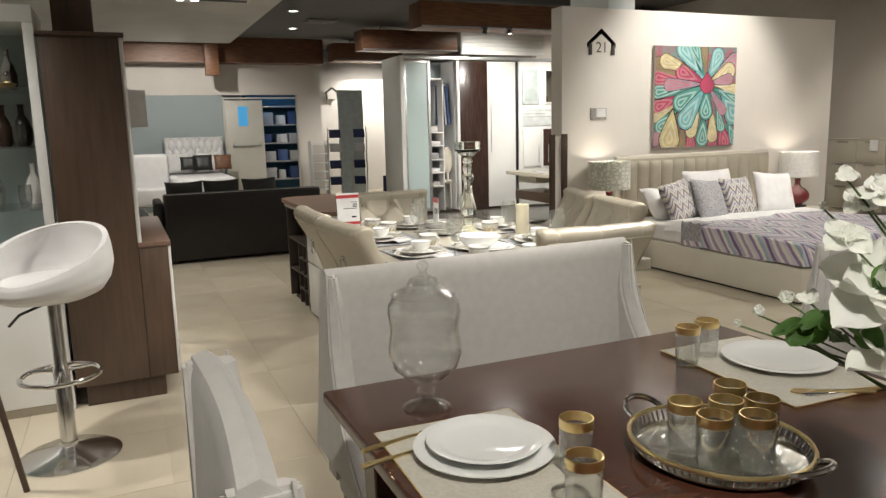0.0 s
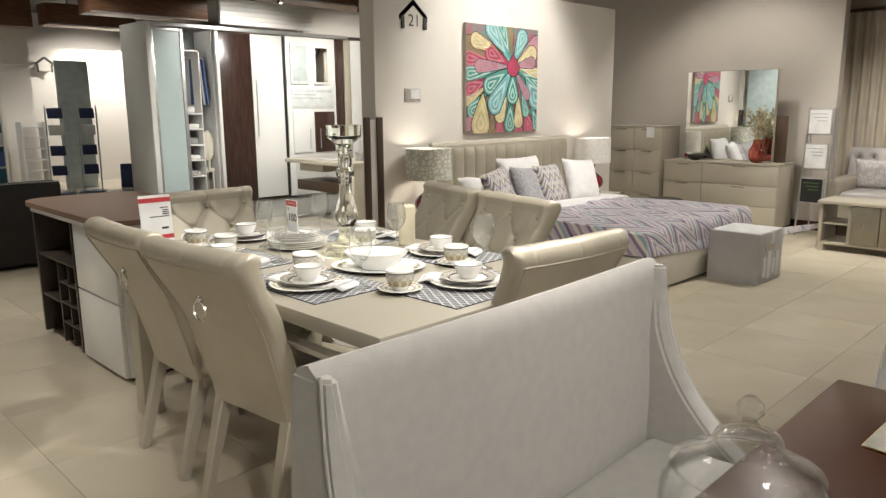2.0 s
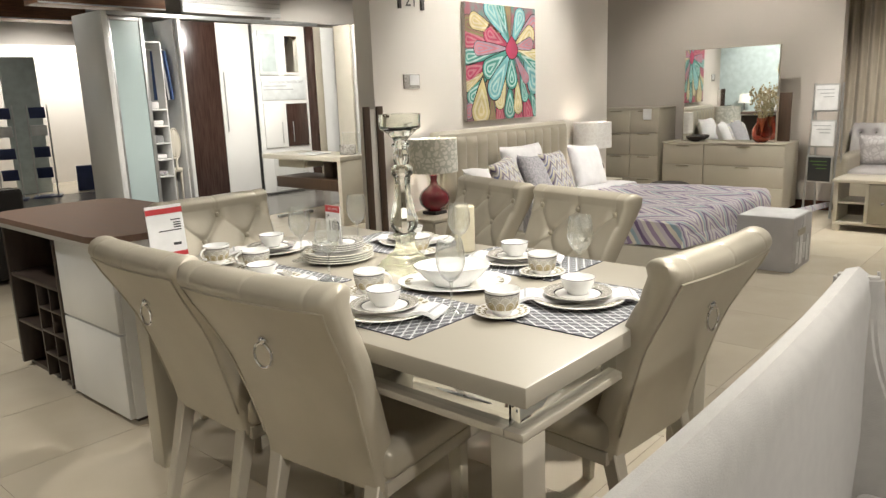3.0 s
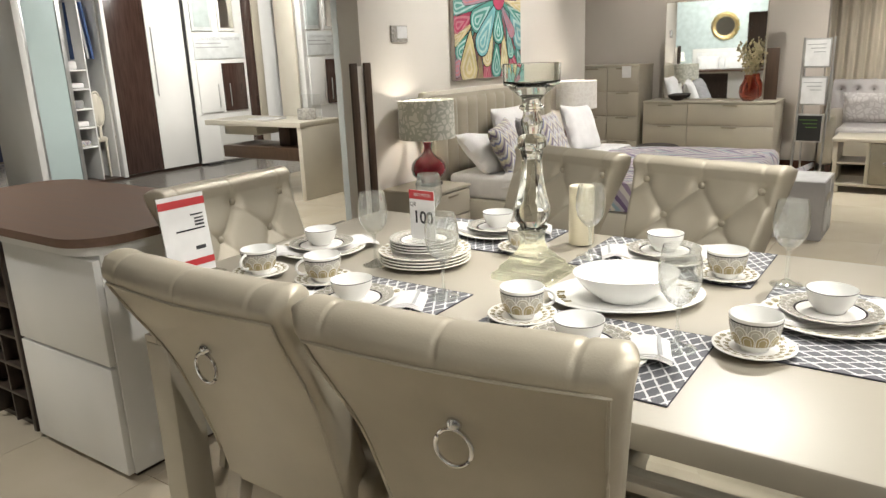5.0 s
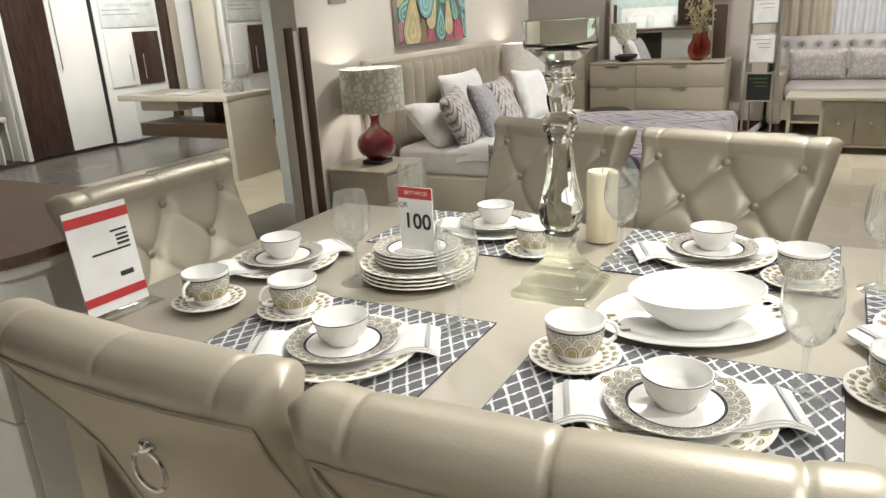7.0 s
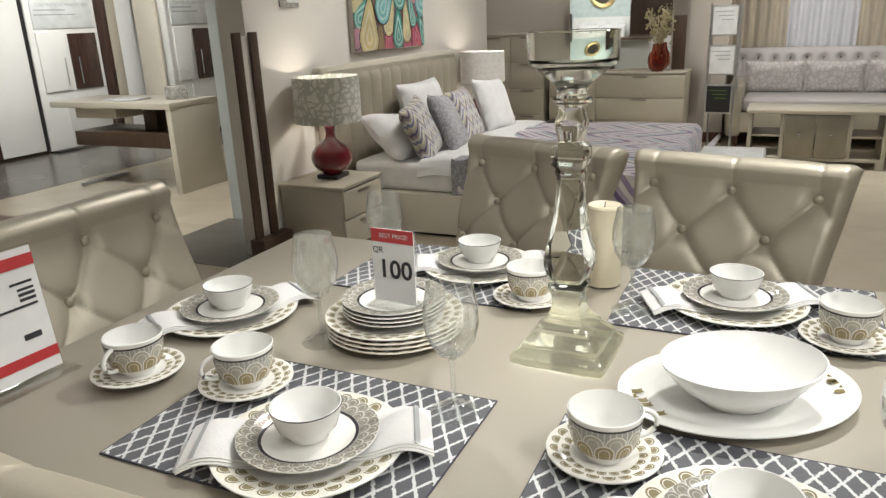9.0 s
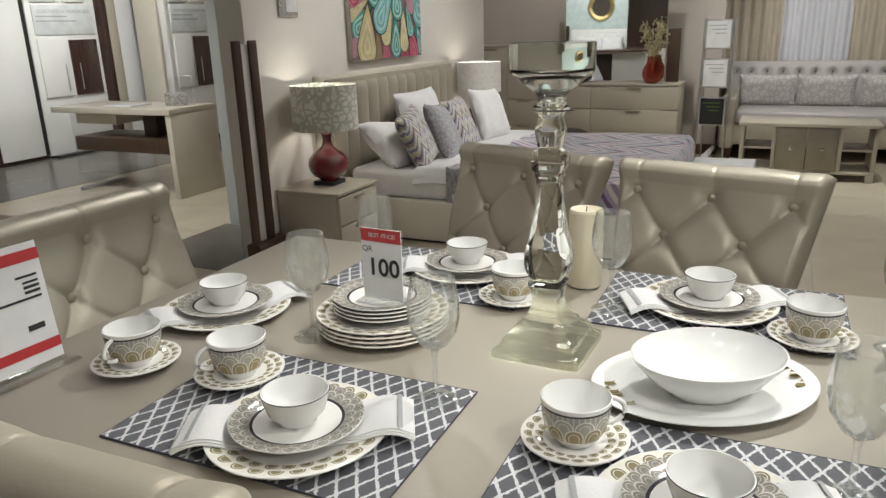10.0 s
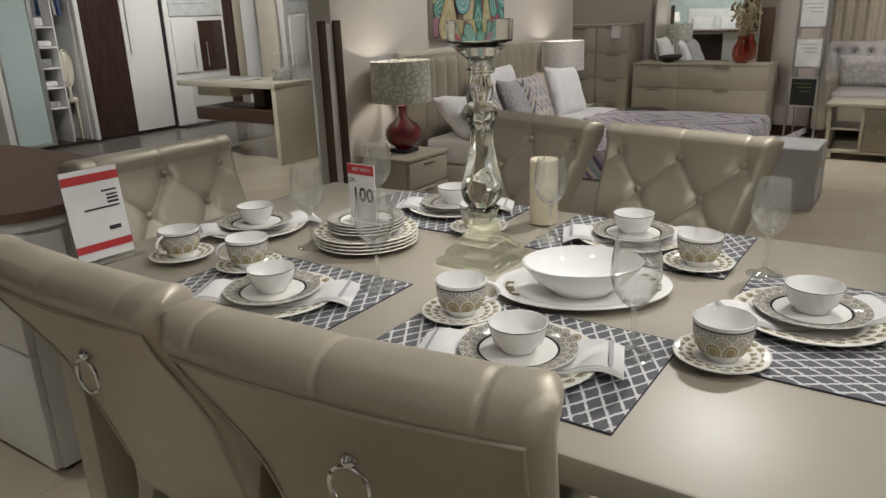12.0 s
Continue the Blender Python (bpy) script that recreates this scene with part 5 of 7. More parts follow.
for tip, width, tone, root, layer in PETALS:
    root = root or HEART
    two = PAIRS[tone]
    for ring, q in enumerate((.93, .74, .55, .36, .18)):
        if layer == 5 and ring:
            break
        pb = bmesh.new()
        pts = petal_shape((tip[0] * W, (1 - tip[1]) * H), (root[0] * W, (1 - root[1]) * H), width * W, q)
        if ring == 0:
            ob_ = petal_shape((tip[0] * W, (1 - tip[1]) * H), (root[0] * W, (1 - root[1]) * H), width * W, 1.0)
            pb.faces.new([pb.verts.new((p.x, -.0008 - .0022 * layer, p.y)) for p in ob_])
            pb.faces.ensure_lookup_table()
        fc = pb.faces.new([pb.verts.new((p.x, -.0012 - .0022 * layer - .0003 * ring, p.y)) for p in pts])
        if ring == 0:
            fc.material_index = 1
        for co, no in (((0.002, 0, 0), (-1, 0, 0)), ((W - .002, 0, 0), (1, 0, 0)), ((0, 0, .002), (0, 0, -1)), ((0, 0, H - .002), (0, 0, 1))):
            bmesh.ops.bisect_plane(pb, geom=pb.verts[:] + pb.edges[:] + pb.faces[:], plane_co=co, plane_no=no, clear_outer=True)
        if pb.faces:
            part("petal" if ring == 0 else "petal_stripe", pb, [M_INK, PAINTS[two[0]]] if ring == 0 else PAINTS[two[ring % 2]], pa, smooth=0)
        else:
            pb.free()

# ---- dresser corner ----


def drawers(name, x0, x1, y0, y1, h, cols, rows, label, category):
    d = thing(name, pose(0, 0, 0), label, category)
    part("body", bmesh_box(x0 + .02, x1, y0, y1, .06, h - .02, .003), M_CHAMP, d)
    part("top", bmesh_box(x0 - .005, x1, y0 - .005, y1 + .005, h - .0195, h, .003), M_CHAMP, d)
    part("plinth", bmesh_box(x0 + .05, x1 - .02, y0 + .03, y1 - .03, 0, .0599), M_DARKWOOD, d)
    edges = [y0 + (y1 - y0) * c for c in cols]
    for a, b in zip(edges, edges[1:]):
        for k in range(rows):
            z0 = .065 + (h - .09) * k / rows
            z1 = .065 + (h - .09) * (k + 1) / rows
            dr = part("drawer", bmesh_box(x0, x0 + .0195, a + .003, b - .003, z0 + .003, z1 - .003, .003), M_CHAMP, d)
            part("handle", bmesh_box(x0 - .012, x0 - .0005, (a + b) / 2 - .07, (a + b) / 2 + .07, z1 - .022, z1 - .008, .002), M_PULL, dr, "dark tab standing in for a shaded cutout pull")
    return d


drawers("dresser", 7.73, 8.20, 4.0, 5.30, .745, (0, .64, 1), 3, "champagne lacquered six drawer dresser", "dresser")
drawers("chest_of_drawers", 7.74, 8.20, 5.36, 6.06, 1.125, (0, .5, 1), 4, "champagne lacquered tall chest of drawers", "chest")
pc = new("price_card", mesh_of("price_card", bmesh_box(7.725, 7.728, 5.44, 5.54, .99, 1.11), M_PAPER))
tagged(pc, "white price card taped on the tall chest", "price card")
mr_ = thing("dresser_mirror", pose(7.96, 4.665, .7455, 0, 0, 3.0), "frameless mirror standing on the dresser", "mirror")
part("mirror_glass", bmesh_box(-.006, 0, -.49, .49, .012, .985, .004, 1), M_MIRROR, mr_)
part("backboard", bmesh_box(.0005, .02, -.50, .50, 0, .995, .002), M_CHAMP, mr_)
part("ledge", bmesh_box(-.03, .0, -.50, .50, 0, .0115, .002), M_CHAMP, mr_)
part("side_board", bmesh_box(.021, .045, -.62, -.50, 0, .50, .002), M_BROWNWOOD, mr_, "brown side board")
M_COPPER = glass("copper_glass", (0.75, 0.32, 0.24), 0.05)
vs = thing("flower_vase", pose(7.83, 4.27, .746), "copper glass vase with dried cream flowers", "vase")
part("vase", revolve([(0, 0), (.05, 0), (.08, .03), (.095, .08), (.09, .14), (.06, .19), (.05, .23), (.055, .25), (.05, .25), (.045, .23), (.055, .19), (.085, .14), (.09, .08), (.075, .035), (.045, .008), (0, .008)], 32), M_COPPER, vs, smooth=50)
M_DRIED = material("dried_flower", (0.50, 0.44, 0.28), 0.8, second=(0.38, 0.32, 0.18), scale=30)
for k in range(26):
    a, r, hh = rnd.uniform(0, 6.28), rnd.uniform(.02, .13), rnd.uniform(.36, .60)
    sp = tube([(0, 0, .1), (r * .4 * math.cos(a), r * .4 * math.sin(a), .3), (r * math.cos(a), r * math.sin(a), hh)], .0018, 5)
    for j in range(6):
        sm = bmesh.new()
        bmesh.ops.create_icosphere(sm, subdivisions=1, radius=rnd.uniform(.008, .015))
        turn_bm(sm, Matrix.Translation((r * math.cos(a) + rnd.uniform(-.025, .025), r * math.sin(a) + rnd.uniform(-.025, .025), hh + rnd.uniform(-.10, .02))))
        me = bpy.data.meshes.new("scratch")
        sm.to_mesh(me)
        sm.free()
        sp.from_mesh(me)
        bpy.data.meshes.remove(me)
    part("flower_spray", sp, M_DRIED, vs, "dried flower spray")

ot = thing("ottoman", pose(7.02, 4.90, 0, 0, 0, 0) @ Matrix.Diagonal((.95, .95, .95, 1)), "dark brown round upholstered stool beside the bed", "stool")
M_DARKCLOTH = material("dark_brown_cloth", (0.045, 0.035, 0.03), 0.7, second=(0.03, 0.024, 0.02), scale=14, bump=.2)
part("seat", revolve([(0, .30), (.19, .30), (.22, .315), (.23, .35), (.22, .385), (.18, .405), (0, .412)], 40), M_DARKCLOTH, ot, smooth=60)
part("skirt", revolve([(0, .06), (.205, .06), (.21, .07), (.21, .2995), (0, .2995)], 40), M_DARKCLOTH, ot)
for k in range(4):
    a = math.pi / 4 + math.pi / 2 * k
    part("foot", bmesh_box(.14 * math.cos(a) - .02, .14 * math.cos(a) + .02, .14 * math.sin(a) - .02, .14 * math.sin(a) + .02, 0, .0598, .002), M_BLACK, ot)
turned("bowl", [(0, 0), (.04, 0), (.09, .03), (.10, .055), (.095, .06), (.06, .035), (0, .02)], M_DARKCLOTH, pose(7.86, 4.98, .7455), "small dark dish on the dresser", "dish", "", 28)

ld = thing("leaflet_stand", pose(8.0, 3.70, 0, 0, 0, -4), "silver ladder leaflet stand with three framed sheets", "leaflet stand")
M_SILVER = material("silver_metal", (0.55, 0.55, 0.54), 0.3, metal=.8)
for s in (-1, 1):
    part("upright", tube([(-.14, s * .13, 0), (0, s * .13, 1.33)], .011, 8), M_SILVER, ld)
    part("back_leg", tube([(.20, s * .12, 0), (0, s * .125, 1.28)], .009, 8), M_SILVER, ld)
for zz, mt in ((1.10, M_PAPER), (.75, M_PAPER), (.40, M_BLACK)):
    xx = -.14 + .14 * zz / 1.33
    fr = part("sheet_frame", bmesh_box(xx - .035, xx - .02, -.12, .12, zz - .05, zz + .22, .003), M_SILVER, ld)
    part("sheet", bmesh_box(xx - .039, xx - .0352, -.105, .105, zz - .035, zz + .205), mt, fr, "printed information sheet")
    for j in range(3):
        part("printed_bar", bmesh_box(xx - .0405, xx - .0392, -.07, .09 - .03 * j, zz + .16 - .035 * j, zz + .168 - .035 * j), M_PIPING if mt is M_PAPER else M_LEAF, fr)

# ---- sofa corner ----
M_SATIN = material("silver_satin", (0.47, 0.44, 0.43), 0.4, second=(0.43, 0.40, 0.39), scale=5, bump=.1)
M_FLORAL = damask_mat("silver_floral_satin", (0.56, 0.53, 0.52), (0.44, 0.41, 0.40), 18, .45)
sf = thing("tufted_sofa", pose(8.12, 2.45, 0), "silver satin tufted sofa with floral cushions", "sofa")
part("base", bmesh_box(0, .85, -1.2, 1.2, .14, .34, .02), M_LEATHER, sf)
part("seat_cushion", bmesh_box(-.02, .66, -1.06, 1.06, .3405, .47, .04, 4), M_SATIN, sf, smooth=60)


def sofa_back(u, v):
    """A smooth padded back with one row of deep buttoned pleats below its top."""
    y, z = -1.2 + 2.4 * u, .46 + .43 * v
    k = (y / .15 + 40) % 1 - .5
    dimple = .045 * math.exp(-((k * .15) ** 2 + (z - .785) ** 2) / .0011)
    pleat = .014 * math.exp(-(k * .15 / .012) ** 2) * math.exp(-((z - .72) / .07) ** 2)
    roll = .03 * math.sin(math.pi * min(1, max(0, v))) ** .5
    return Vector((.70 - roll + dimple + pleat + .10 * v, y, z))


part("backrest", sheet(sofa_back, 200, 30, .15), M_SATIN, sf, smooth=60)
for k in range(-7, 8):
    kb = bmesh.new()
    bmesh.ops.create_uvsphere(kb, u_segments=10, v_segments=6, radius=.014)
    part("button", turn_bm(kb, Matrix.Translation((.775, .15 * k + .075, .785))), M_CHROME, sf, "crystal button")
for s in (-1, 1):
    part("arm", bmesh_box(-.02, .84, s * 1.13 - .07, s * 1.13 + .07, .1, .60, .04, 4), M_LEATHER, sf, smooth=60)
    for x in (.05, .78):
        part("leg", tapered((x, s * 1.1, .14), (x, s * 1.1, 0), .06, .04), M_DARKWOOD, sf)
    for j in range(2):
        pc_ = pillow("cushion", 8.66, 2.45 + s * (.275 + .535 * j), .62, .545, .32, .13, 90, -10, M_FLORAL, "silver floral satin cushion on the sofa")
        pc_["group"] = "sofa cushions"
ct = thing("coffee_table", pose(0, 0, 0), "champagne coffee table with mirrored doors and open shelves", "coffee table")
part("top", bmesh_box(7.20, 7.68, 2.36, 3.43, .445, .475, .004), M_CHAMP, ct)
part("bottom", bmesh_box(7.22, 7.66, 2.38, 3.41, .06, .085, .003), M_CHAMP, ct)
for y in (2.38, 2.63, 3.13, 3.38):
    part("upright", bmesh_box(7.22, 7.66, y, y + .03, .0852, .4448, .002), M_CHAMP, ct)
for y, y1 in ((2.411, 2.629), (3.161, 3.379)):
    part("shelf", bmesh_box(7.24, 7.64, y, y1, .25, .268, .002), M_CHAMP, ct)
for y in (2.663, 2.898):
    dr = part("door", bmesh_box(7.205, 7.235, y, y + .229, .09, .44, .003), M_PULL, ct, "pewter panelled door")
    part("crystal_knob", revolve([(0, 0), (.014, .004), (.02, .012), (.014, .02), (0, .024)], 8), M_CHROME, dr, "crystal knob", at=pose(7.204, y + .115, .27, 0, -90, 0))
for y in (2.41, 3.38):
    for x in (7.25, 7.62):
        part("foot", bmesh_box(x - .03, x + .03, y - .03, y + .03, 0, .0599, .003), M_CHAMP, ct)

# ---- curtain ----
M_CURTAIN = material("cream_satin_curtain", (0.56, 0.50, 0.40), 0.5, second=(0.48, 0.42, 0.33), scale=3, stretch=(6, 6, 1), sheen=.3)
M_SHEER = material("white_sheer", (0.74, 0.74, 0.78), 0.7, second=(0.70, 0.70, 0.74), scale=4, stretch=(6, 6, 1))
cu = thing("curtain", pose(0, 0, 0), "cream satin curtain with a white sheer on a rail", "curtain")
for y0, y1, mt, nm, xx in ((3.18, 3.86, M_CURTAIN, "drape", 9.05), (2.45, 3.24, M_SHEER, "sheer", 9.11), (1.70, 2.55, M_CURTAIN, "drape", 9.05)):
    part(nm, sheet(lambda u, v: Vector((xx + .035 * math.sin((y1 - y0) * u * 62 + .8 * math.sin(3 * v)) * (.6 + .4 * v), y0 + (y1 - y0) * u, .03 + 2.32 * v)), 110, 8, .004), mt, cu, smooth=80)
part("rail", tube([(9.08, 1.2, 2.38), (9.08, 3.9, 2.38)], .018, 12), M_BROWNWOOD, cu, "brown curtain pole")

# ---- wardrobe display ----
M_LAMPGLOW = emitter("lamp_glow", (1.0, .95, .85), 9)
M_ALU = material("brushed_aluminium", (0.62, 0.63, 0.63), 0.35, metal=.8)
M_DARKBLUE = material("dark_blue_cloth", (0.05, 0.09, 0.22), 0.8, bump=.3, bump_scale=40)
M_GREYCLOTH = material("grey_cloth", (0.30, 0.30, 0.30), 0.85, bump=.3, bump_scale=40)
M_PALEBOARD = material("pale_printed_board", (0.68, 0.71, 0.71), 0.4)
M_WENGEGLOSS = material("wenge_veneer", (0.055, 0.030, 0.024), 0.25, second=(0.035, 0.018, 0.014), scale=6, stretch=(8, 8, .6), coat=.3)
WY = 10.65
wd = thing("wardrobe", pose(0, 0, 0), "white sliding door wardrobe with frosted glass and wenge doors", "wardrobe")
part("side_panel", bmesh_box(4.035, 4.104, WY - .03, WY + .78, 0, 2.47, .003), M_WHITELAC, wd)
gd = part("glass_door", bmesh_box(4.142, 4.498, WY + .006, WY + .014, .09, 2.36), M_FROST, wd, "frosted glass door")
for x0, x1, z0, z1 in ((4.105, 4.14, .05, 2.40), (4.50, 4.545, .05, 2.40), (4.141, 4.499, .05, .088), (4.141, 4.499, 2.362, 2.40)):
    part("door_frame", bmesh_box(x0, x1, WY - .01, WY + .03, z0, z1, .002), M_ALU, gd, "aluminium door frame")
part("glass_backing", bmesh_box(4.11, 4.55, WY + .25, WY + .27, .05, 2.40), M_WHITEMATT, wd)
part("post", bmesh_box(5.00, 5.048, WY - .02, WY + .05, .03, 2.42, .002), M_WHITELAC, wd)
part("dark_door", bmesh_box(5.05, 5.555, WY, WY + .03, .05, 2.40, .003), M_WENGEGLOSS, wd, "wenge veneer door")
wdoor = part("white_door", bmesh_box(5.558, 6.075, WY - .004, WY + .03, .05, 2.40, .003), M_WHITELAC, wd, "white gloss door")
part("handle", tube([(5.61, WY - .025, .95), (5.61, WY - .025, 1.75)], .008, 8), M_ALU, wdoor, "long bar handle")
part("gap_strip", bmesh_box(6.077, 6.13, WY + .005, WY + .03, .05, 2.40), M_BLACK, wd)
part("top_rail", bmesh_box(4.105, 7.30, WY - .02, WY + .05, 2.4205, 2.47, .002), M_ALU, wd)
part("plinth", bmesh_box(4.105, 6.13, WY + .02, WY + .5, 0, .04), M_WENGE, wd)
# open compartment with contents, built in place of a mirror door's reflection
part("inner_back", bmesh_box(4.551, 4.999, WY + .56, WY + .58, .04, 2.42), M_GREYPAINT, wd)
part("inner_side", bmesh_box(4.5511, 4.57, WY + .06, WY + .559, .04, 2.42), M_WHITEMATT, wd)
part("inner_side", bmesh_box(4.98, 4.9989, WY + .06, WY + .559, .04, 2.42), M_WHITEMATT, wd)
for zz in (.42, .64, .85, 1.07, 1.28, 2.12):
    part("shelf", bmesh_box(4.5701, 4.7749, WY + .06, WY + .559, zz, zz + .018, .001), M_WHITEMATT, wd)
part("divider", bmesh_box(4.775, 4.79, WY + .06, WY + .559, .04, 2.12, .001), M_WHITEMATT, wd)
part("hanging_rail", tube([(4.571, WY + .3, 2.05), (4.979, WY + .3, 2.05)], .012, 8), M_ALU, wd)
for k, (zz, w) in enumerate(((.66, .28), (.87, .24), (1.09, .3), (1.30, .22), (.44, .26))):
    fo = new("folded_linen", mesh_of("folded_linen", bmesh_box(4.58, 4.58 + w * .6, WY + .12, WY + .45, zz, zz + .06 + .03 * (k % 2), .02, 3), (M_WHITESHEET, M_GREYCLOTH, M_WHITESHEET, M_WHITESHEET, M_CUSHION)[k]))
    tagged(fo, "folded linen stacked on a wardrobe shelf", "linen", "linen in the wardrobe")
for k, mt in enumerate((M_DARKBLUE, M_GREYCLOTH, M_DARKBLUE)):
    gx = 4.81 + .055 * k
    ga = new("hanging_garment", mesh_of("hanging_garment", sheet(lambda u, v: Vector((gx + .012 * math.sin(9 * u + k), WY + .12 + .36 * u * (.5 + .5 * v) + .18 * (1 - v) * .5, 2.03 - .62 * v)), 10, 10, .03), mt, 60))
    tagged(ga, "dark shirt hanging in the open wardrobe", "garment", "garments in the wardrobe")


def display_board(x0, x1, y, label):
    d = thing("display_board", pose(0, 0, 0), label, "display board", "door sample boards")
    part("board", bmesh_box(x0, x1, y, y + .04, .03, 2.41, .003), M_WHITELAC, d)
    part("foot", bmesh_box(x0 + .02, x1 - .02, y - .1, y + .2, 0, .0299), M_BLACK, d)
    s = (x1 - x0) / .9
    fr = part("frosted_sample", bmesh_box(x0 + .06 * s, x0 + .38 * s, y - .024, y - .0005, 1.71, 2.33, .008), M_PALEBOARD, d, "frosted sample door")
    part("frosted_pane", bmesh_box(x0 + .10 * s, x0 + .34 * s, y - .029, y - .0245, 1.76, 2.28, .002), M_FROSTPANEL, fr)
    mr = part("mirror_sample", bmesh_box(x0 + .48 * s, x0 + .76 * s, y - .024, y - .0005, 1.71, 2.30, .008), M_WHITELAC, d, "mirrored sample door")
    part("mirror_pane", bmesh_box(x0 + .51 * s, x0 + .73 * s, y - .029, y - .0245, 1.75, 2.26, .002), M_MIRROR, mr)
    st = part("text_strip", bmesh_box(x0 + .07 * s, x1 - .05 * s, y - .012, y - .0005, 1.36, 1.68, .001), M_PALEBOARD, d, "printed strip")
    lettering("CONTINENTAL WARDROBES", .052 * s, pose(x0 + .47 * s, y - .0135, 1.61), M_PIPING, st, "heading", .01)
    for j, (a, b) in enumerate(((.1, .5), (.1, .62)), 1):
        part("printed_bar", bmesh_box(x0 + a * s, x0 + b * s, y - .0135, y - .0125, 1.60 - .05 * j, 1.625 - .05 * j - (.012 if j else 0)), M_PIPING, st)
    for a, b, z1, mt, nm in ((.07, .42, 1.32, M_WHITELAC, "white_sample"), (.47, .84, 1.30, M_WENGEGLOSS, "dark_sample")):
        sm = part(nm, bmesh_box(x0 + a * s, x0 + b * s, y - .024, y - .0005, .68, z1, .003), mt, d)
        part("handle", tube([(x0 + (b - .06) * s if a < .2 else x0 + (a + .08) * s, y - .045, .74), (x0 + (b - .06) * s if a < .2 else x0 + (a + .08) * s, y - .045, 1.04)], .006, 8), M_ALU, sm, "bar handle")
    return d


M_FROSTPANEL = material("frosted_panel", (0.50, 0.57, 0.56), 0.35)
display_board(6.14, 7.045, WY, "white board with sample cabinet doors and printed strip")
col = thing("wardrobe_column", pose(0, 0, 0), "cream and wenge wardrobe side column", "wardrobe panel")
part("frame", bmesh_box(7.203, 7.33, WY - .03, WY + .3, 0, 2.41, .003), M_CHAMP, col)
part("dark_strip", bmesh_box(7.05, 7.20, WY - .02, WY + .25, 0, 2.41, .003), M_WENGEGLOSS, col)
part("cream_panel", bmesh_box(7.335, 7.80, WY - .02, WY + .2, 0, 2.41, .003), M_WHITEMATT, col)
display_board(7.55, 8.32, 10.03, "white board with sample cabinet doors and printed strip")
edge = thing("wardrobe_end", pose(0, 0, 0), "open white wardrobe end with one shelf", "wardrobe panel")
part("side", bmesh_box(7.40, 7.44, 10.05, 10.40, 0, 2.41, .003), M_CREAM, edge)
part("side", bmesh_box(7.50, 7.545, 10.0, 10.40, 0, 2.41, .003), M_WHITELAC, edge)
part("shelf", bmesh_box(7.441, 7.499, 10.1, 10.4, 1.95, 1.97), M_WHITELAC, edge)

# pale oval-backed chair, a solid stand-in for its reflection in the wardrobe
oc = thing("oval_back_chair", pose(4.88, 10.90, .041, 0, 0, 180), "small cream oval backed chair, built solid for a mirror reflection", "chair")
part("back_frame", tube([(-.0 + .075 * math.cos(a), .10, .80 + .20 * math.sin(a)) for a in [2 * math.pi * j / 32 for j in range(32)]], .012, 8, closed=True), M_CREAM, oc)
part("back_pad", turn_bm(revolve([(0, -.01), (.064, -.008), (.066, 0), (.064, .008), (0, .01)], 32, squash=2.8), pose(0, .10, .80, 90, 0, 0)), M_CREAM, oc, smooth=60)
part("seat", bmesh_box(-.085, .085, -.12, .1, .42, .48, .02, 3), M_CREAM, oc, smooth=60)
part("back_post", tube([(0, .1, .45), (0, .1, .61)], .02, 8), M_CREAM, oc)
for sx in (-.065, .065):
    for sy in (-.09, .07):
        part("leg", tapered((sx, sy, .43), (sx, sy, 0), .03, .02), M_CREAM, oc)

# lit white sign board above, and fascia
sgn = thing("sign_board", pose(0, 0, 0), "white ribbed hanging sign board", "sign board")
for k in range(6):
    part("rib", bmesh_box(5.03, 6.53, WY - .16, WY - .10 - .004 * (k % 2), 2.49 + .061 * k, 2.549 + .061 * k, .003), M_WHITELAC, sgn)
for x in (5.3, 6.3):
    part("hanger", tube([(x, WY - .13, 2.85), (x, WY - .13, CEIL)], .006, 6), M_ALU, sgn)
fascia = block("fascia", M_PAINT, "white fascia above the wardrobes", "fascia", 6.54, 8.34, WY + .1, WY + .25, 2.475, CEIL)
# ---- red brown slatted ceiling beams ----
for k, (x0, x1, y, z0, z1) in enumerate(((3.96, 8.3, 9.53, 2.75, 3.10), (4.06, 5.9, 12.48, 2.75, 3.10), (4.12, 5.6, 14.55, 2.75, 3.10))):
    bmn = thing("ceiling_beam", pose(0, 0, 0), "red brown stained wooden ceiling bulkhead", "beam", "ceiling bulkheads")
    part("beam", bmesh_box(x0, x1, y, y + .45, z0, z1, .006), M_BEAM, bmn)
    part("light_strip", bmesh_box(x0 + .01, x1 - .01, y - .012, y - .0005, z0, z0 + .02), M_ALU, bmn, "pale metal edge")
    for x in (x0 + .4, x1 - .4):
        part("hanger", tube([(x, y + .2, z1), (x, y + .2, CEIL)], .01, 6), M_BLACK, bmn)

# one fitting is known on the beam; the other two are added
for x, y, z_ in ((5.3, 9.42, 2.75), (4.9, 9.42, 2.75), (6.6, 9.42, 2.75)):
    ts = thing("track_spot", pose(x, y, z_), "small dark track spotlight under the bulkhead", "spotlight", "track spotlights")
    part("bracket", bmesh_box(-.015, .015, -.02, .16, -.001, .02, .002), M_BLACK, ts)
    part("barrel", turn_bm(revolve([(0, 0), (.03, 0), (.035, -.08), (.032, -.08), (.028, -.01), (0, -.01)], 20), pose(0, 0, 0, 25, 0, 0)), M_BLACK, ts)
    part("lamp", turn_bm(revolve([(0, -.05), (.027, -.05), (.027, -.045), (0, -.045)], 20), pose(0, 0, 0, 25, 0, 0)), M_LAMPGLOW, ts, "glowing lamp")

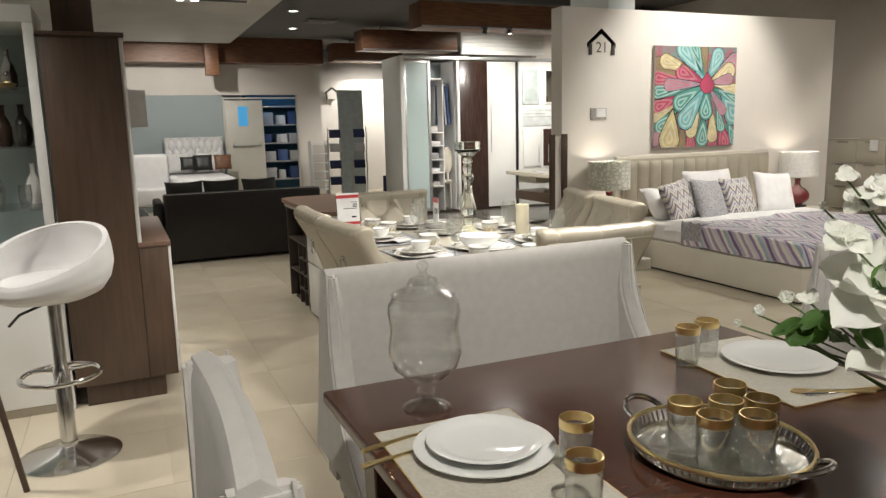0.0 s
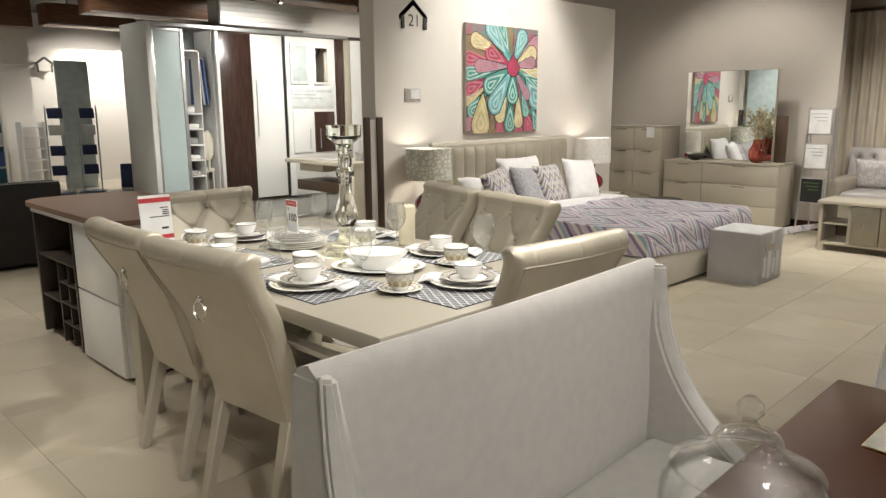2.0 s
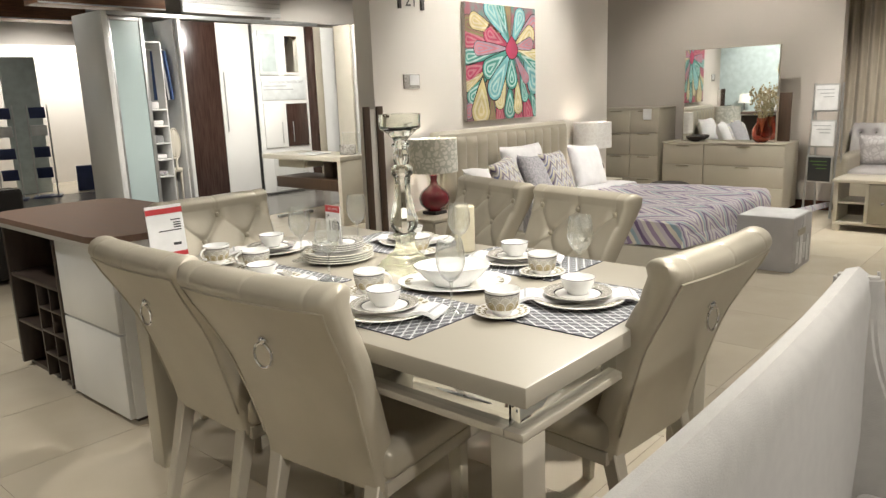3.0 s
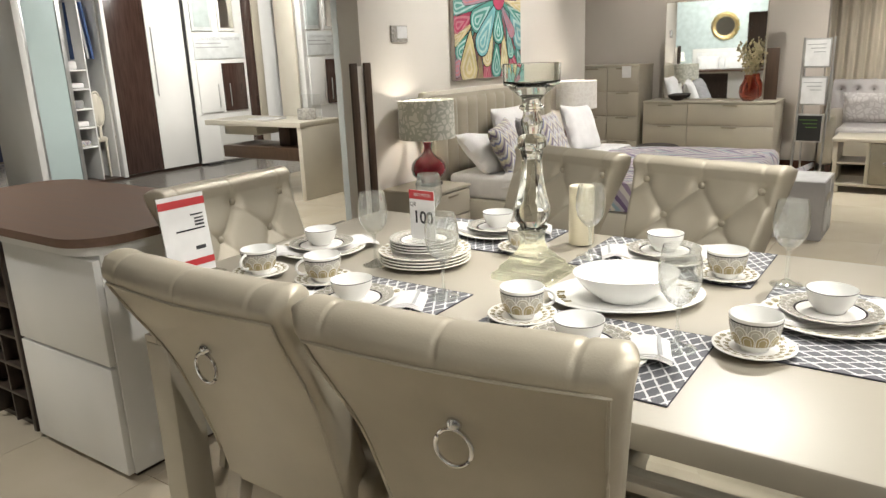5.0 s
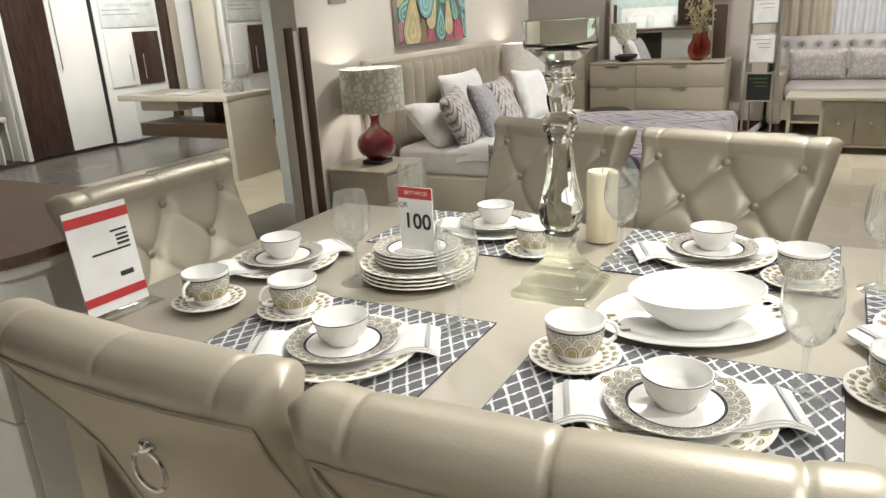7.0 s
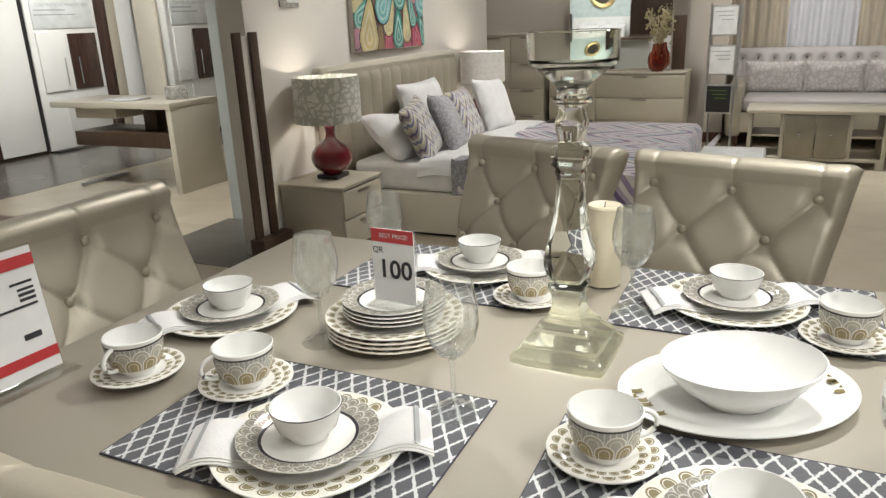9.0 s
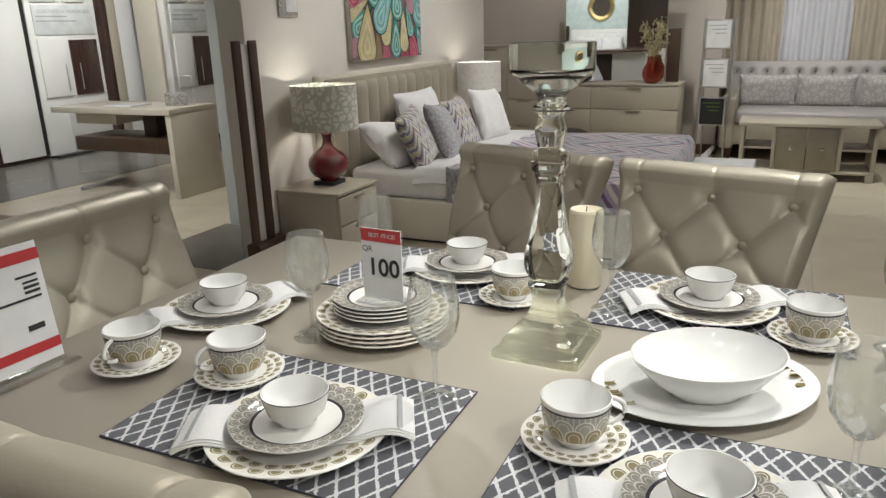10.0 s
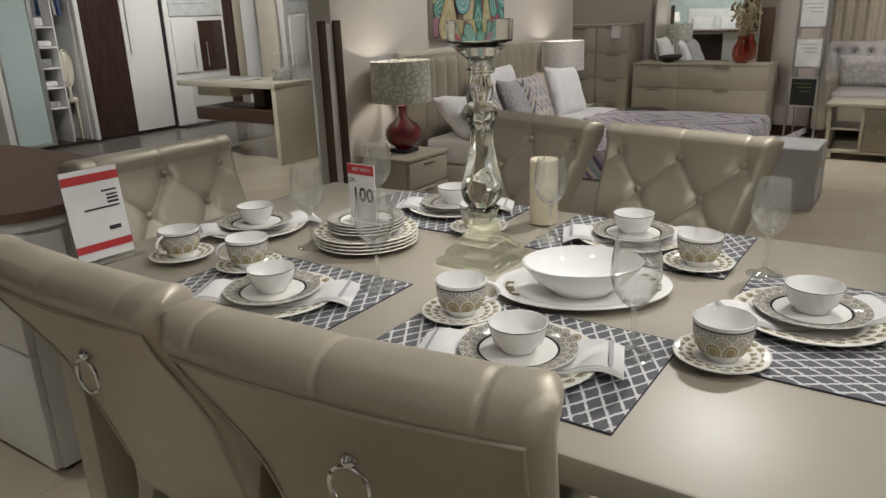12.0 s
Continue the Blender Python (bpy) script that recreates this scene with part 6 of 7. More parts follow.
# ---- desk ----
dk = thing("desk", pose(0, 0, 0), "cream lacquered writing desk with floating drawer and glass end", "desk")
part("desktop", bmesh_box(4.96, 5.52, 7.60, 8.98, .695, .745, .004), M_CREAM, dk)
part("end_panel", bmesh_box(4.97, 5.51, 7.605, 7.66, 0, .6948, .003), M_CREAM, dk)
dr = part("drawer_box", bmesh_box(5.0, 5.46, 7.662, 8.78, .37, .49, .004), M_BROWNWOOD, dk, "dark brown drawer box")
part("pedestal", bmesh_box(5.03, 5.44, 8.28, 8.76, .60, .6948, .003), M_CREAM, dk)
part("post", bmesh_box(5.15, 5.30, 7.95, 8.10, .4902, .6948, .003), M_BROWNWOOD, dk)
part("glass_end", bmesh_box(5.0, 5.48, 8.785, 8.80, .03, .6948, .002), M_ACRYLIC, dk, "clear glass end panel")
part("glass_foot", bmesh_box(4.99, 5.49, 8.77, 8.815, 0, .0298, .003), M_ALU, dk)
bk = new("magazine", mesh_of("magazine", bmesh_box(5.05, 5.27, 8.1, 8.42, .746, .76, .003), M_PAPER))
tagged(bk, "white magazine lying on the desk", "magazine")
ph = thing("photo_stand", pose(5.24, 7.78, .7455, 0, 0, -55), "small acrylic photo stand on the desk", "photo stand")
part("picture", bmesh_box(-.09, .09, -.01, .01, 0, .11, .01), M_SWITCH, ph, "grey printed picture")
part("acrylic", bmesh_box(-.06, .14, .03, .036, 0, .24, .001), M_ACRYLIC, ph)
# opaque white tube imitates the light caught in the acrylic's rim
part("edge", tube([(-.06, .033, .0), (-.06, .033, .24), (.14, .033, .24), (.14, .033, .0)], .0035, 6), M_PAPER, ph, "white line drawn for the glint on the acrylic edge")

# ---- back of the partition ----
wall_return_west = block("wall_return_west", M_GREYPALE := material("pale_blue_grey_paint", (0.50, 0.53, 0.52), .7, second=(0.47, 0.50, 0.49), scale=1), "pale blue grey return wall", "wall", 4.48, 4.80, 6.021, 6.67, 0, CEIL)

# ---- floor bands ----
dark_floor = block("dark_floor_band", M_DARKTILE_SHADE, "dark grey tiled floor before the wardrobes", "floor", 3.6, 8.3, 9.05, 13.9, -.003, .004)
# shade behind the post panel, laid as a dark sheet on the floor
dark_strip = block("floor_shade_strip", M_DARKTILE_SHADE, "dark sheet laid for the floor's shade beside the partition", "floor", 3.60, 4.47, 5.95, 6.70, -.003, .004)
base_east = block("baseboard_east", M_DARKWOOD, "dark wooden baseboard", "baseboard", 8.335, 8.349, 3.69, 15.0, 0, .10)

# ---- brown cabinet and white display cabinet ----
cb = thing("brown_cabinet", pose(0, 0, 0), "tall brown wood cabinet with a lower counter", "cabinet")
part("tall_side", bmesh_box(-.30, .045, 3.93, 3.97, .12, 1.84, .003), M_BROWNWOOD, cb)
part("tall_body", bmesh_box(-.30, .04, 3.971, 5.2, .12, 1.84, .003), M_BROWNWOOD, cb)
part("top_cap", bmesh_box(-.31, .07, 3.92, 5.2, 1.8405, 1.86, .003), M_BROWNWOOD, cb)
part("edge_strip", bmesh_box(.0455, .065, 3.94, 3.97, .83, 1.838, .001), M_WHITELAC, cb, "white edge strip")
part("column", bmesh_box(-.24, -.06, 4.05, 4.30, 1.8605, CEIL, .003), M_BROWNWOOD, cb)
part("counter", bmesh_box(.046, .20, 3.93, 5.2, .805, .83, .002), M_TOPWOOD, cb)
part("low_body", bmesh_box(.046, .185, 3.935, 5.2, .12, .8048, .003), M_BROWNWOOD, cb)
part("low_front", bmesh_box(.1855, .20, 3.95, 5.2, .13, .80, .002), M_WHITELAC, cb, "white drawer front")
for zz in (.35, .57):
    part("drawer_gap", bmesh_box(.2002, .2015, 3.95, 5.2, zz, zz + .008), M_BLACK, cb)
part("plinth", bmesh_box(-.26, .12, 3.98, 5.15, 0, .1198), M_BROWNWOOD, cb)
part("price_card", bmesh_box(.0405, .19, 5.19, 5.193, 1.42, 1.66), M_PAPER, cb, "white hanging price card")
dc = thing("display_cabinet", pose(0, 0, 0), "white framed display cabinet with glass shelves", "cabinet")
part("front_post", bmesh_box(-.36, -.315, 3.96, 4.0, 0, 1.90, .002), M_WHITELAC, dc)
part("lower_panel", bmesh_box(-1.6, -.361, 3.95, 3.99, .05, .72, .003), M_WHITELAC, dc)
part("top", bmesh_box(-1.6, -.315, 3.96, 4.5, 1.9005, 1.98, .003), M_WHITELAC, dc)
part("base_rail", bmesh_box(-1.6, -.34, 3.97, 4.5, 0, .0498), M_CHAMP, dc)
part("back", bmesh_box(-1.6, -.305, 4.46, 4.5, .0502, 1.9), M_FROST, dc, "pale teal glass back")
part("far_post", bmesh_box(-1.64, -1.601, 3.96, 4.5, 0, 1.98), M_WHITELAC, dc)
for zz in (1.02, 1.32, 1.6):
    part("glass_shelf", bmesh_box(-1.6, -.362, 4.0, 4.455, zz, zz + .008, .001), M_GLASS, dc, "clear glass shelf")
part("worktop", bmesh_box(-1.6, -.362, 3.98, 4.455, .7205, .745, .002), M_WHITELAC, dc)
for k in range(9):
    x = -.45 - .12 * (k % 4)
    zz = (.746, 1.0285, 1.3285)[k % 3]
    turned("tumbler", [(0, 0), (.025, 0), (.032, .05), (.03, .11), (.028, .11), (.03, .05), (.023, .006), (0, .006)], M_GLASS, pose(x, 4.1 + .07 * (k % 3), zz), "clear glass tumbler in the display cabinet", "tumbler", "glasses in the cabinet", 20)
turned("bowl", [(0, 0), (.04, 0), (.08, .05), (.085, .08), (.08, .08), (.075, .05), (.036, .008), (0, .008)], M_CHINA, pose(-.62, 4.22, .746), "white china bowl in the display cabinet", "bowl", "", 28)
turned("bowl", [(0, 0), (.06, 0), (.11, .02), (.115, .03), (.11, .03), (.06, .008), (0, .006)], M_GOLD, pose(-.55, 4.24, 1.6085), "brass dish on the upper glass shelf", "dish", "", 28)

for k, (x, y, zz, mt) in enumerate(((-.44, 4.30, 1.3285, M_BLACK), (-.53, 4.34, 1.3285, M_BROWNWOOD), (-.63, 4.28, 1.3285, M_BLACK), (-.74, 4.32, 1.3285, M_GOLD), (-.42, 4.33, 1.0285, M_CHINA), (-.60, 4.35, 1.0285, M_GLASS), (-.80, 4.30, 1.0285, M_CHINA), (-.48, 4.36, 1.6085, M_CHROME))):
    turned("vase", [(0, 0), (.03, 0), (.042, .03), (.044, .08), (.03, .13), (.014, .16), (.013, .20), (.018, .21), (.012, .21), (.009, .16), (.02, .13), (.036, .08), (0, .02)], mt, pose(x, y, zz), "small decorative vase in the display cabinet", "vase", "vases in the cabinet", 24)

# ---- bar stool ----
st = thing("bar_stool", pose(-.31, 3.37, 0), "white leather tub bar stool on a chrome pedestal", "bar stool")
M_WHITELEATHER = material("white_leather", (0.74, 0.73, 0.73), 0.4, second=(0.70, 0.69, 0.69), scale=8, bump=.12, bump_scale=160)
part("base", revolve([(0, 0), (.205, 0), (.207, .006), (.18, .02), (.07, .04), (.036, .055), (.034, .07), (0, .07)], 48), M_CHROME, st, "chrome trumpet base", smooth=50)
part("column", revolve([(0, .0705), (.033, .0705), (.033, .40), (.026, .41), (.026, .69), (0, .69)], 24), M_CHROME, st)
part("foot_ring", tube([(.155 * math.cos(a), .155 * math.sin(a) - .02, .375) for a in [2 * math.pi * j / 40 for j in range(40)]], .011, 10, closed=True), M_CHROME, st, "chrome foot ring")
for a in (.6, 2.5, 4.7):
    part("ring_arm", tube([(.03 * math.cos(a), .03 * math.sin(a), .385), (.15 * math.cos(a), .15 * math.sin(a) - .02, .377)], .008, 8), M_CHROME, st)
part("lever", tube([(-.02, -.02, .69), (-.12, -.06, .66), (-.16, -.08, .62)], .006, 8), M_BLACK, st, "black height lever")


def tub(u, v):
    a = 2 * math.pi * u
    front = .5 - .5 * math.cos(a - TUB)
    rim = .80 + .20 * front ** .8
    prof = ((.0, .70), (.13, .70), (.20, .74), (.235, .80), (.25, .87), (.245, .95), (.235, 1.0))
    f = v * (len(prof) - 1)
    i = min(int(f), len(prof) - 2)
    r = prof[i][0] + (prof[i + 1][0] - prof[i][0]) * (f - i)
    z = prof[i][1] + (prof[i + 1][1] - prof[i][1]) * (f - i)
    z = .70 + (z - .70) * (rim - .70) / .30
    return Vector((r * math.cos(a), r * math.sin(a), z))


TUB = radians(-120)
part("shell", sheet(tub, 56, 26, .022), M_WHITELEATHER, st, smooth=70)
part("seat_pad", revolve([(0, .73), (.17, .73), (.20, .75), (.205, .775), (.18, .795), (0, .80)], 40), M_WHITELEATHER, st, smooth=60)
sl = new("stool_leg", mesh_of("stool_leg", tube([(-.56, 2.95, .95), (-.45, 3.09, .0)], .012, 8), M_BROWNWOOD))
tagged(sl, "dark slender leg of a wooden easel", "easel")

# ---- black sofa ----
bs = thing("black_sofa", pose(0, 0, 0), "black leather sofa with white piped cushions", "sofa")
part("back", bmesh_box(.38, 2.05, 8.05, 8.28, .03, .74, .03, 3), M_BLACKLEATHER, bs)
part("back_rim", tube([(.39, 8.06, .742), (2.04, 8.06, .742)], .004, 6), M_PIPING, bs, "pale piping")
part("base", bmesh_box(.40, 2.04, 8.281, 9.0, .03, .40, .03, 3), M_BLACKLEATHER, bs)
part("arm", bmesh_box(1.84, 2.05, 8.282, 9.02, .402, .66, .04, 3), M_BLACKLEATHER, bs)
part("arm", bmesh_box(.30, .395, 8.282, 9.02, .05, .64, .03, 3), M_BLACKLEATHER, bs)
for x in (.42, 1.96):
    for y in (8.09, 8.9):
        part("foot", bmesh_box(x, x + .05, y, y + .05, 0, .0298), M_BLACK, bs)
for k, x in enumerate((.62, 1.02, 1.44)):
    p_ = pillow("cushion", x, 8.42, .66, .40, .40, .14, 4 * k, -14, M_BLACKLEATHER, "black leather cushion standing on the sofa")
    p_["group"] = "black sofa cushions"
ls = thing("black_chaise", pose(0, 0, 0), "black leather chaise beside the sofa", "sofa")
part("body", bmesh_box(-.45, .27, 8.6, 10.2, .03, .42, .04, 3), M_BLACKLEATHER, ls)
part("backrest", bmesh_box(-.45, -.30, 8.6, 10.2, .4202, .72, .04, 3), M_BLACKLEATHER, ls)
part("feet", bmesh_box(-.4, .2, 8.7, 10.1, 0, .0298), M_BLACK, ls)

# ---- far end ----
wall_north = block("wall_north", M_GREYPAINT, "blue grey far wall", "wall", -5.5, 2.02, 15.6, 15.75, -.1, 2.13)
wall_north_2 = block("wall_north_2", M_PAINT, "white band above the far wall", "wall", -5.5, 4.079, 15.58, 15.75, 2.131, CEIL)
wall_north_3 = block("wall_north_3", M_PAINT, "white far wall beside the doorway", "wall", 3.56, 4.079, 15.6, 15.75, -.1, 2.13)
wall_north_4 = block("wall_north_4", M_PAINT, "white brightly lit far partition", "wall", 4.08, 8.34, 16.0, 16.15, -.1, 2.47)
wall_end = block("wall_end", M_PAINT, "plain wall closing the showroom", "wall", -5.5, 9.3, 17.0, 17.15, -.1, CEIL)
M_DOOR = material("cream_door", (0.62, 0.60, 0.54), .4, second=(0.58, 0.56, 0.50), scale=2)
door_1 = tagged(thing("door_1", pose(0, 0, 0), "cream fire door with small window and push bar", "door"), kind="structure")
part("leaf", bmesh_box(2.06, 2.82, 15.55, 15.60, .01, 2.02, .004), M_DOOR, door_1)
part("frame", bmesh_box(2.021, 2.055, 15.54, 15.62, 0, 2.08, .003), M_DOOR, door_1)
part("frame", bmesh_box(3.525, 3.559, 15.54, 15.62, 0, 2.08, .003), M_DOOR, door_1)
part("frame", bmesh_box(2.0551, 3.5249, 15.54, 15.62, 2.05, 2.08, .003), M_DOOR, door_1)
# pane emits blue itself, imitating the store's light behind the door
M_BLUELIT = emitter("blue_glow_pane", (0.05, 0.28, 0.55), .55)
part("vision_panel", bmesh_box(2.31, 2.50, 15.535, 15.5495, 1.50, 1.90), M_BLUELIT, door_1, "small window glowing blue for the store's light")
part("push_bar", tube([(2.18, 15.50, 1.10), (2.74, 15.50, 1.10)], .016, 8), M_ALU, door_1, "metal push bar")
for x in (2.19, 2.73):
    part("bracket", bmesh_box(x - .02, x + .02, 15.50, 15.5495, 1.07, 1.15), M_ALU, door_1)
# blue lit store beyond the open doorway
shelves = thing("store_shelves", pose(0, 0, 0), "dark store shelves in blue light beyond the doorway", "shelves")
part("backing", bmesh_box(2.6, 3.9, 16.7, 16.72, 0, 2.4), material("blue_grey_back", (0.05, 0.16, 0.26), .6), shelves)
for k, zz in enumerate((.3, .7, 1.1, 1.5, 1.9)):
    part("shelf", bmesh_box(2.65, 3.85, 16.3, 16.69, zz, zz + .03), M_ALU, shelves)
for k in range(16):
    zz = (.33, .73, 1.13, 1.53)[k % 4]
    b_ = new("carton", mesh_of("carton", bmesh_box(0, rnd.uniform(.15, .25), 0, .25, 0, rnd.uniform(.18, .32), .004), M_CARTON if k % 3 else M_DARKBLUE))
    b_.matrix_basis = pose(2.68 + .28 * (k // 4), 16.36, zz + .001)
    tagged(b_, "carton on the store shelf", "carton", "cartons in the store")
# added blue fill that tints the doorway, its source unseen
panel_light("store_fill", (3.2, 15.95, 2.3), (3.2, 16.7, .9), .8, .2, 1.8, (.14, .50, .95))

# tufted white bed far off
fb = thing("far_bed", pose(0, 0, 0), "white tufted bed with dark cushions, far off", "bed")
hbm = sheet(lambda u, v: Vector((.82 + 1.12 * u, 15.42 - .05 * abs(math.sin(math.pi * (u * 8 + v * 3))) * abs(math.sin(math.pi * (u * 8 - v * 3))), .30 + 1.0 * v)), 64, 30, .06)
part("headboard", hbm, M_WHITELEATHER, fb, smooth=60)
part("base", bmesh_box(.84, 1.92, 13.4, 15.36, .0, .34, .03), M_WHITELEATHER, fb)
part("mattress", bmesh_box(.86, 1.90, 13.42, 15.35, .3402, .58, .05, 3), M_WHITESHEET, fb, smooth=60)
for k, (x, mt, w) in enumerate(((1.05, M_WHITESHEET, .45), (1.60, M_WHITESHEET, .45), (1.22, M_BLACK, .3), (1.50, M_BLACK, .36), (1.88, M_BEAM, .34))):
    q_ = pillow("cushion", x, 15.14 - .1 * (k > 1), .80, w, w * .9, .13, 0, -16, mt, ("white cotton", "white cotton", "black", "black", "red brown")[k] + " cushion propped on the far bed")
    q_["group"] = "far bed cushions"
fc = thing("armchair", pose(.45, 13.9, 0), "pale upholstered armchair far off", "chair")
part("seat", bmesh_box(-.35, .35, -.3, .35, .12, .45, .06, 3), M_WHITELEATHER, fc)
part("back", bmesh_box(-.35, .35, .351, .50, .12, 1.02, .06, 3), M_WHITELEATHER, fc)
for s in (-1, 1):
    part("arm", bmesh_box(s * .42 - .069, s * .42 + .069, -.3, .45, .0, .62, .05, 3), M_WHITELEATHER, fc)

# grey teal boards, leaflet racks in the lit bay
gb = thing("teal_board", pose(0, 0, 0), "pale grey teal free standing board", "display board")
part("board", bmesh_box(4.18, 4.70, 14.60, 14.66, 0, 2.17, .004), M_FROSTPANEL, gb)
sb2 = thing("house_sign", pose(4.42, 15.9, 2.15), "dark metal house shaped number plaque", "sign")
for s in (-1, 1):
    part("roof", turn_bm(bmesh_box(-.10, .10, -.01, 0, -.02, .02), pose(s * .08, 0, .08, 0, s * 38, 0)), M_SIGN, sb2)
    part("wall_post", bmesh_box(s * .12 - .015, s * .12 + .015, -.01, 0, -.12, .02), M_SIGN, sb2)
part("back_plate", bmesh_box(-.1, .1, 0.0005, .10, -.1, .02), M_PAINT, sb2)
M_BLUEFOLDER = material("dark_blue_folder", (0.035, 0.05, 0.13), .4)
for px, py in ((3.88, 13.95), (4.36, 13.9)):
    rk = thing("leaflet_rack", pose(px, py, 0, 0, 0, -25), "chrome leaflet rack with dark blue folders", "leaflet rack", "leaflet racks")
    for s in (-1, 1):
        part("upright", tube([(s * .14, 0, 0), (s * .14, .12, 1.42)], .012, 8), M_ALU, rk)
    part("foot", bmesh_box(-.2, .2, -.18, .18, 0, .02, .003), M_BLUEFOLDER, rk)
    for k, zz in enumerate((.30, .62, .95, 1.22)):
        part("tray", turn_bm(bmesh_box(-.11, .11, -.015, .015, 0, .17, .003), pose(0, .02 + .08 * zz, zz, 22, 0, 0)), M_BLUEFOLDER if k != 2 else M_PAPER, rk, "leaflet tray")
sc = new("monitor", mesh_of("monitor", turn_bm(bmesh_box(-.2, .2, -.02, .02, 0, .42, .01), pose(5.15, 14.2, .0, 8, 0, -10)), M_BLUEFOLDER))
tagged(sc, "dark folder box standing on the floor", "box")
ws = thing("slatted_unit", pose(3.72, 15.2, 0), "pale slatted shelf unit by the far door", "shelf unit")
for s in (0, .36):
    part("side", bmesh_box(s, s + .03, 0, .3, 0, 1.15, .003), M_WHITEMATT, ws)
for k in range(6):
    part("shelf", bmesh_box(.0305, .3595, 0, .3, .1 + .19 * k, .12 + .19 * k, .001), M_WHITEMATT, ws)

# ---- white room seen in the mirror ----
wr = block("wall_bedroom", material("pale_teal_paint", (0.50, 0.58, 0.58), .7), "pale teal wall of a bedroom display", "wall", -5.49, -5.36, 4.6, 8.4, 0, CEIL)
rm = thing("round_mirror", pose(-5.355, 6.35, 1.72, 0, 90, 0), "round wall mirror in a carved brass frame", "mirror")
part("frame", tube([(.30 * math.cos(a) * (1 + .03 * math.sin(18 * a)), .30 * math.sin(a) * (1 + .03 * math.sin(18 * a)), .02) for a in [2 * math.pi * j / 90 for j in range(90)]], .06, 8, closed=True), M_GOLD, rm)
part("mirror_glass", revolve([(0, .0), (.29, 0), (.29, .02), (0, .02)], 48), M_MIRROR, rm)
wb = thing("white_bed", pose(0, 0, 0), "white framed bed with pale bedding", "bed")
part("headboard", bmesh_box(-5.35, -5.28, 5.6, 7.15, 0, 1.15, .02), M_WHITELAC, wb)
part("headboard_panel", bmesh_box(-5.279, -5.25, 5.72, 7.03, .3, 1.05, .02), M_PAPER, wb)
part("base", bmesh_box(-5.249, -3.3, 5.65, 7.1, 0, .35, .02), M_WHITELAC, wb)
part("mattress", bmesh_box(-5.24, -3.32, 5.68, 7.07, .3502, .58, .05, 3), M_WHITESHEET, wb)
for y in (6.0, 6.7):
    pillow("pillow", -5.05, y, .76, .6, .4, .16, 90, -14, M_WHITESHEET, "white pillow on the white bed")
nb = thing("white_nightstand", pose(0, 0, 0), "plain white bedside table by the bed", "nightstand")
part("body", bmesh_box(-5.30, -4.9, 7.25, 7.7, 0, .6, .005), M_WHITELAC, nb)
tl_ = thing("white_lamp", pose(-5.1, 7.47, .601), "white bedside lamp with a plain shade", "lamp")
part("stem", revolve([(0, 0), (.07, 0), (.06, .02), (.02, .05), (.02, .28), (0, .28)], 20), M_CHROME, tl_)
part("shade", revolve([(.16, .24), (.13, .48), (.128, .48), (.157, .24), (.16, .24)], 28), emitter("lit_shade", (.8, .76, .66), .6), tl_, "lit white shade")
dks = thing("dark_console", pose(0, 0, 0), "dark wood console table", "console")
part("top", bmesh_box(-2.6, -2.2, 7.2, 8.4, .80, .85, .004), M_DARKWOOD, dks)
part("body", bmesh_box(-2.58, -2.22, 7.22, 8.38, 0, .7998, .004), M_DARKWOOD, dks)

# ---- ceiling fittings ----
# fittings from (6.2, 3.0) on are added, most above the spot lamps
for k, (x, y, zc) in enumerate(((2.65, 11.5, CEIL), (3.06, 13.4, CEIL), (3.09, 15.3, CEIL), (2.6, 9.0, CEIL), (6.2, 3.0, CEIL), (0.9, .4, CEIL), (5.4, 4.3, CEIL), (6.8, 2.6, CEIL), (3.4, 7.4, CEIL), (1.5, 1.45, CEIL), (3.3, 2.9, CEIL), (3.5, 5.0, CEIL))):
    dl = thing("downlight", pose(x, y, zc), "round recessed ceiling downlight", "downlight", "ceiling downlights")
    part("trim_ring", revolve([(.085, -.001), (.09, -.012), (.07, -.014), (.068, -.001), (.085, -.001)], 28), M_ALU, dl)
    part("lamp", revolve([(0, -.004), (.067, -.004), (.067, -.001), (0, -.001)], 24), M_LAMPGLOW, dl, "glowing lamp")
for y in (8.3, 9.7):
    sl_ = thing("slot_light", pose(.9, y, 3.0), "dark recessed slot light in the white ceiling board", "slot light", "slot lights")
    part("slot", bmesh_box(-.75, .75, -.045, .045, -.008, -.0005, .001), M_BLACK, sl_)
    for dx in (-.05, .12):
        part("lamp", revolve([(0, -.014), (.045, -.014), (.045, -.0085), (0, -.0085)], 20, (dx, 0)), M_LAMPGLOW, sl_, "glowing lamp")
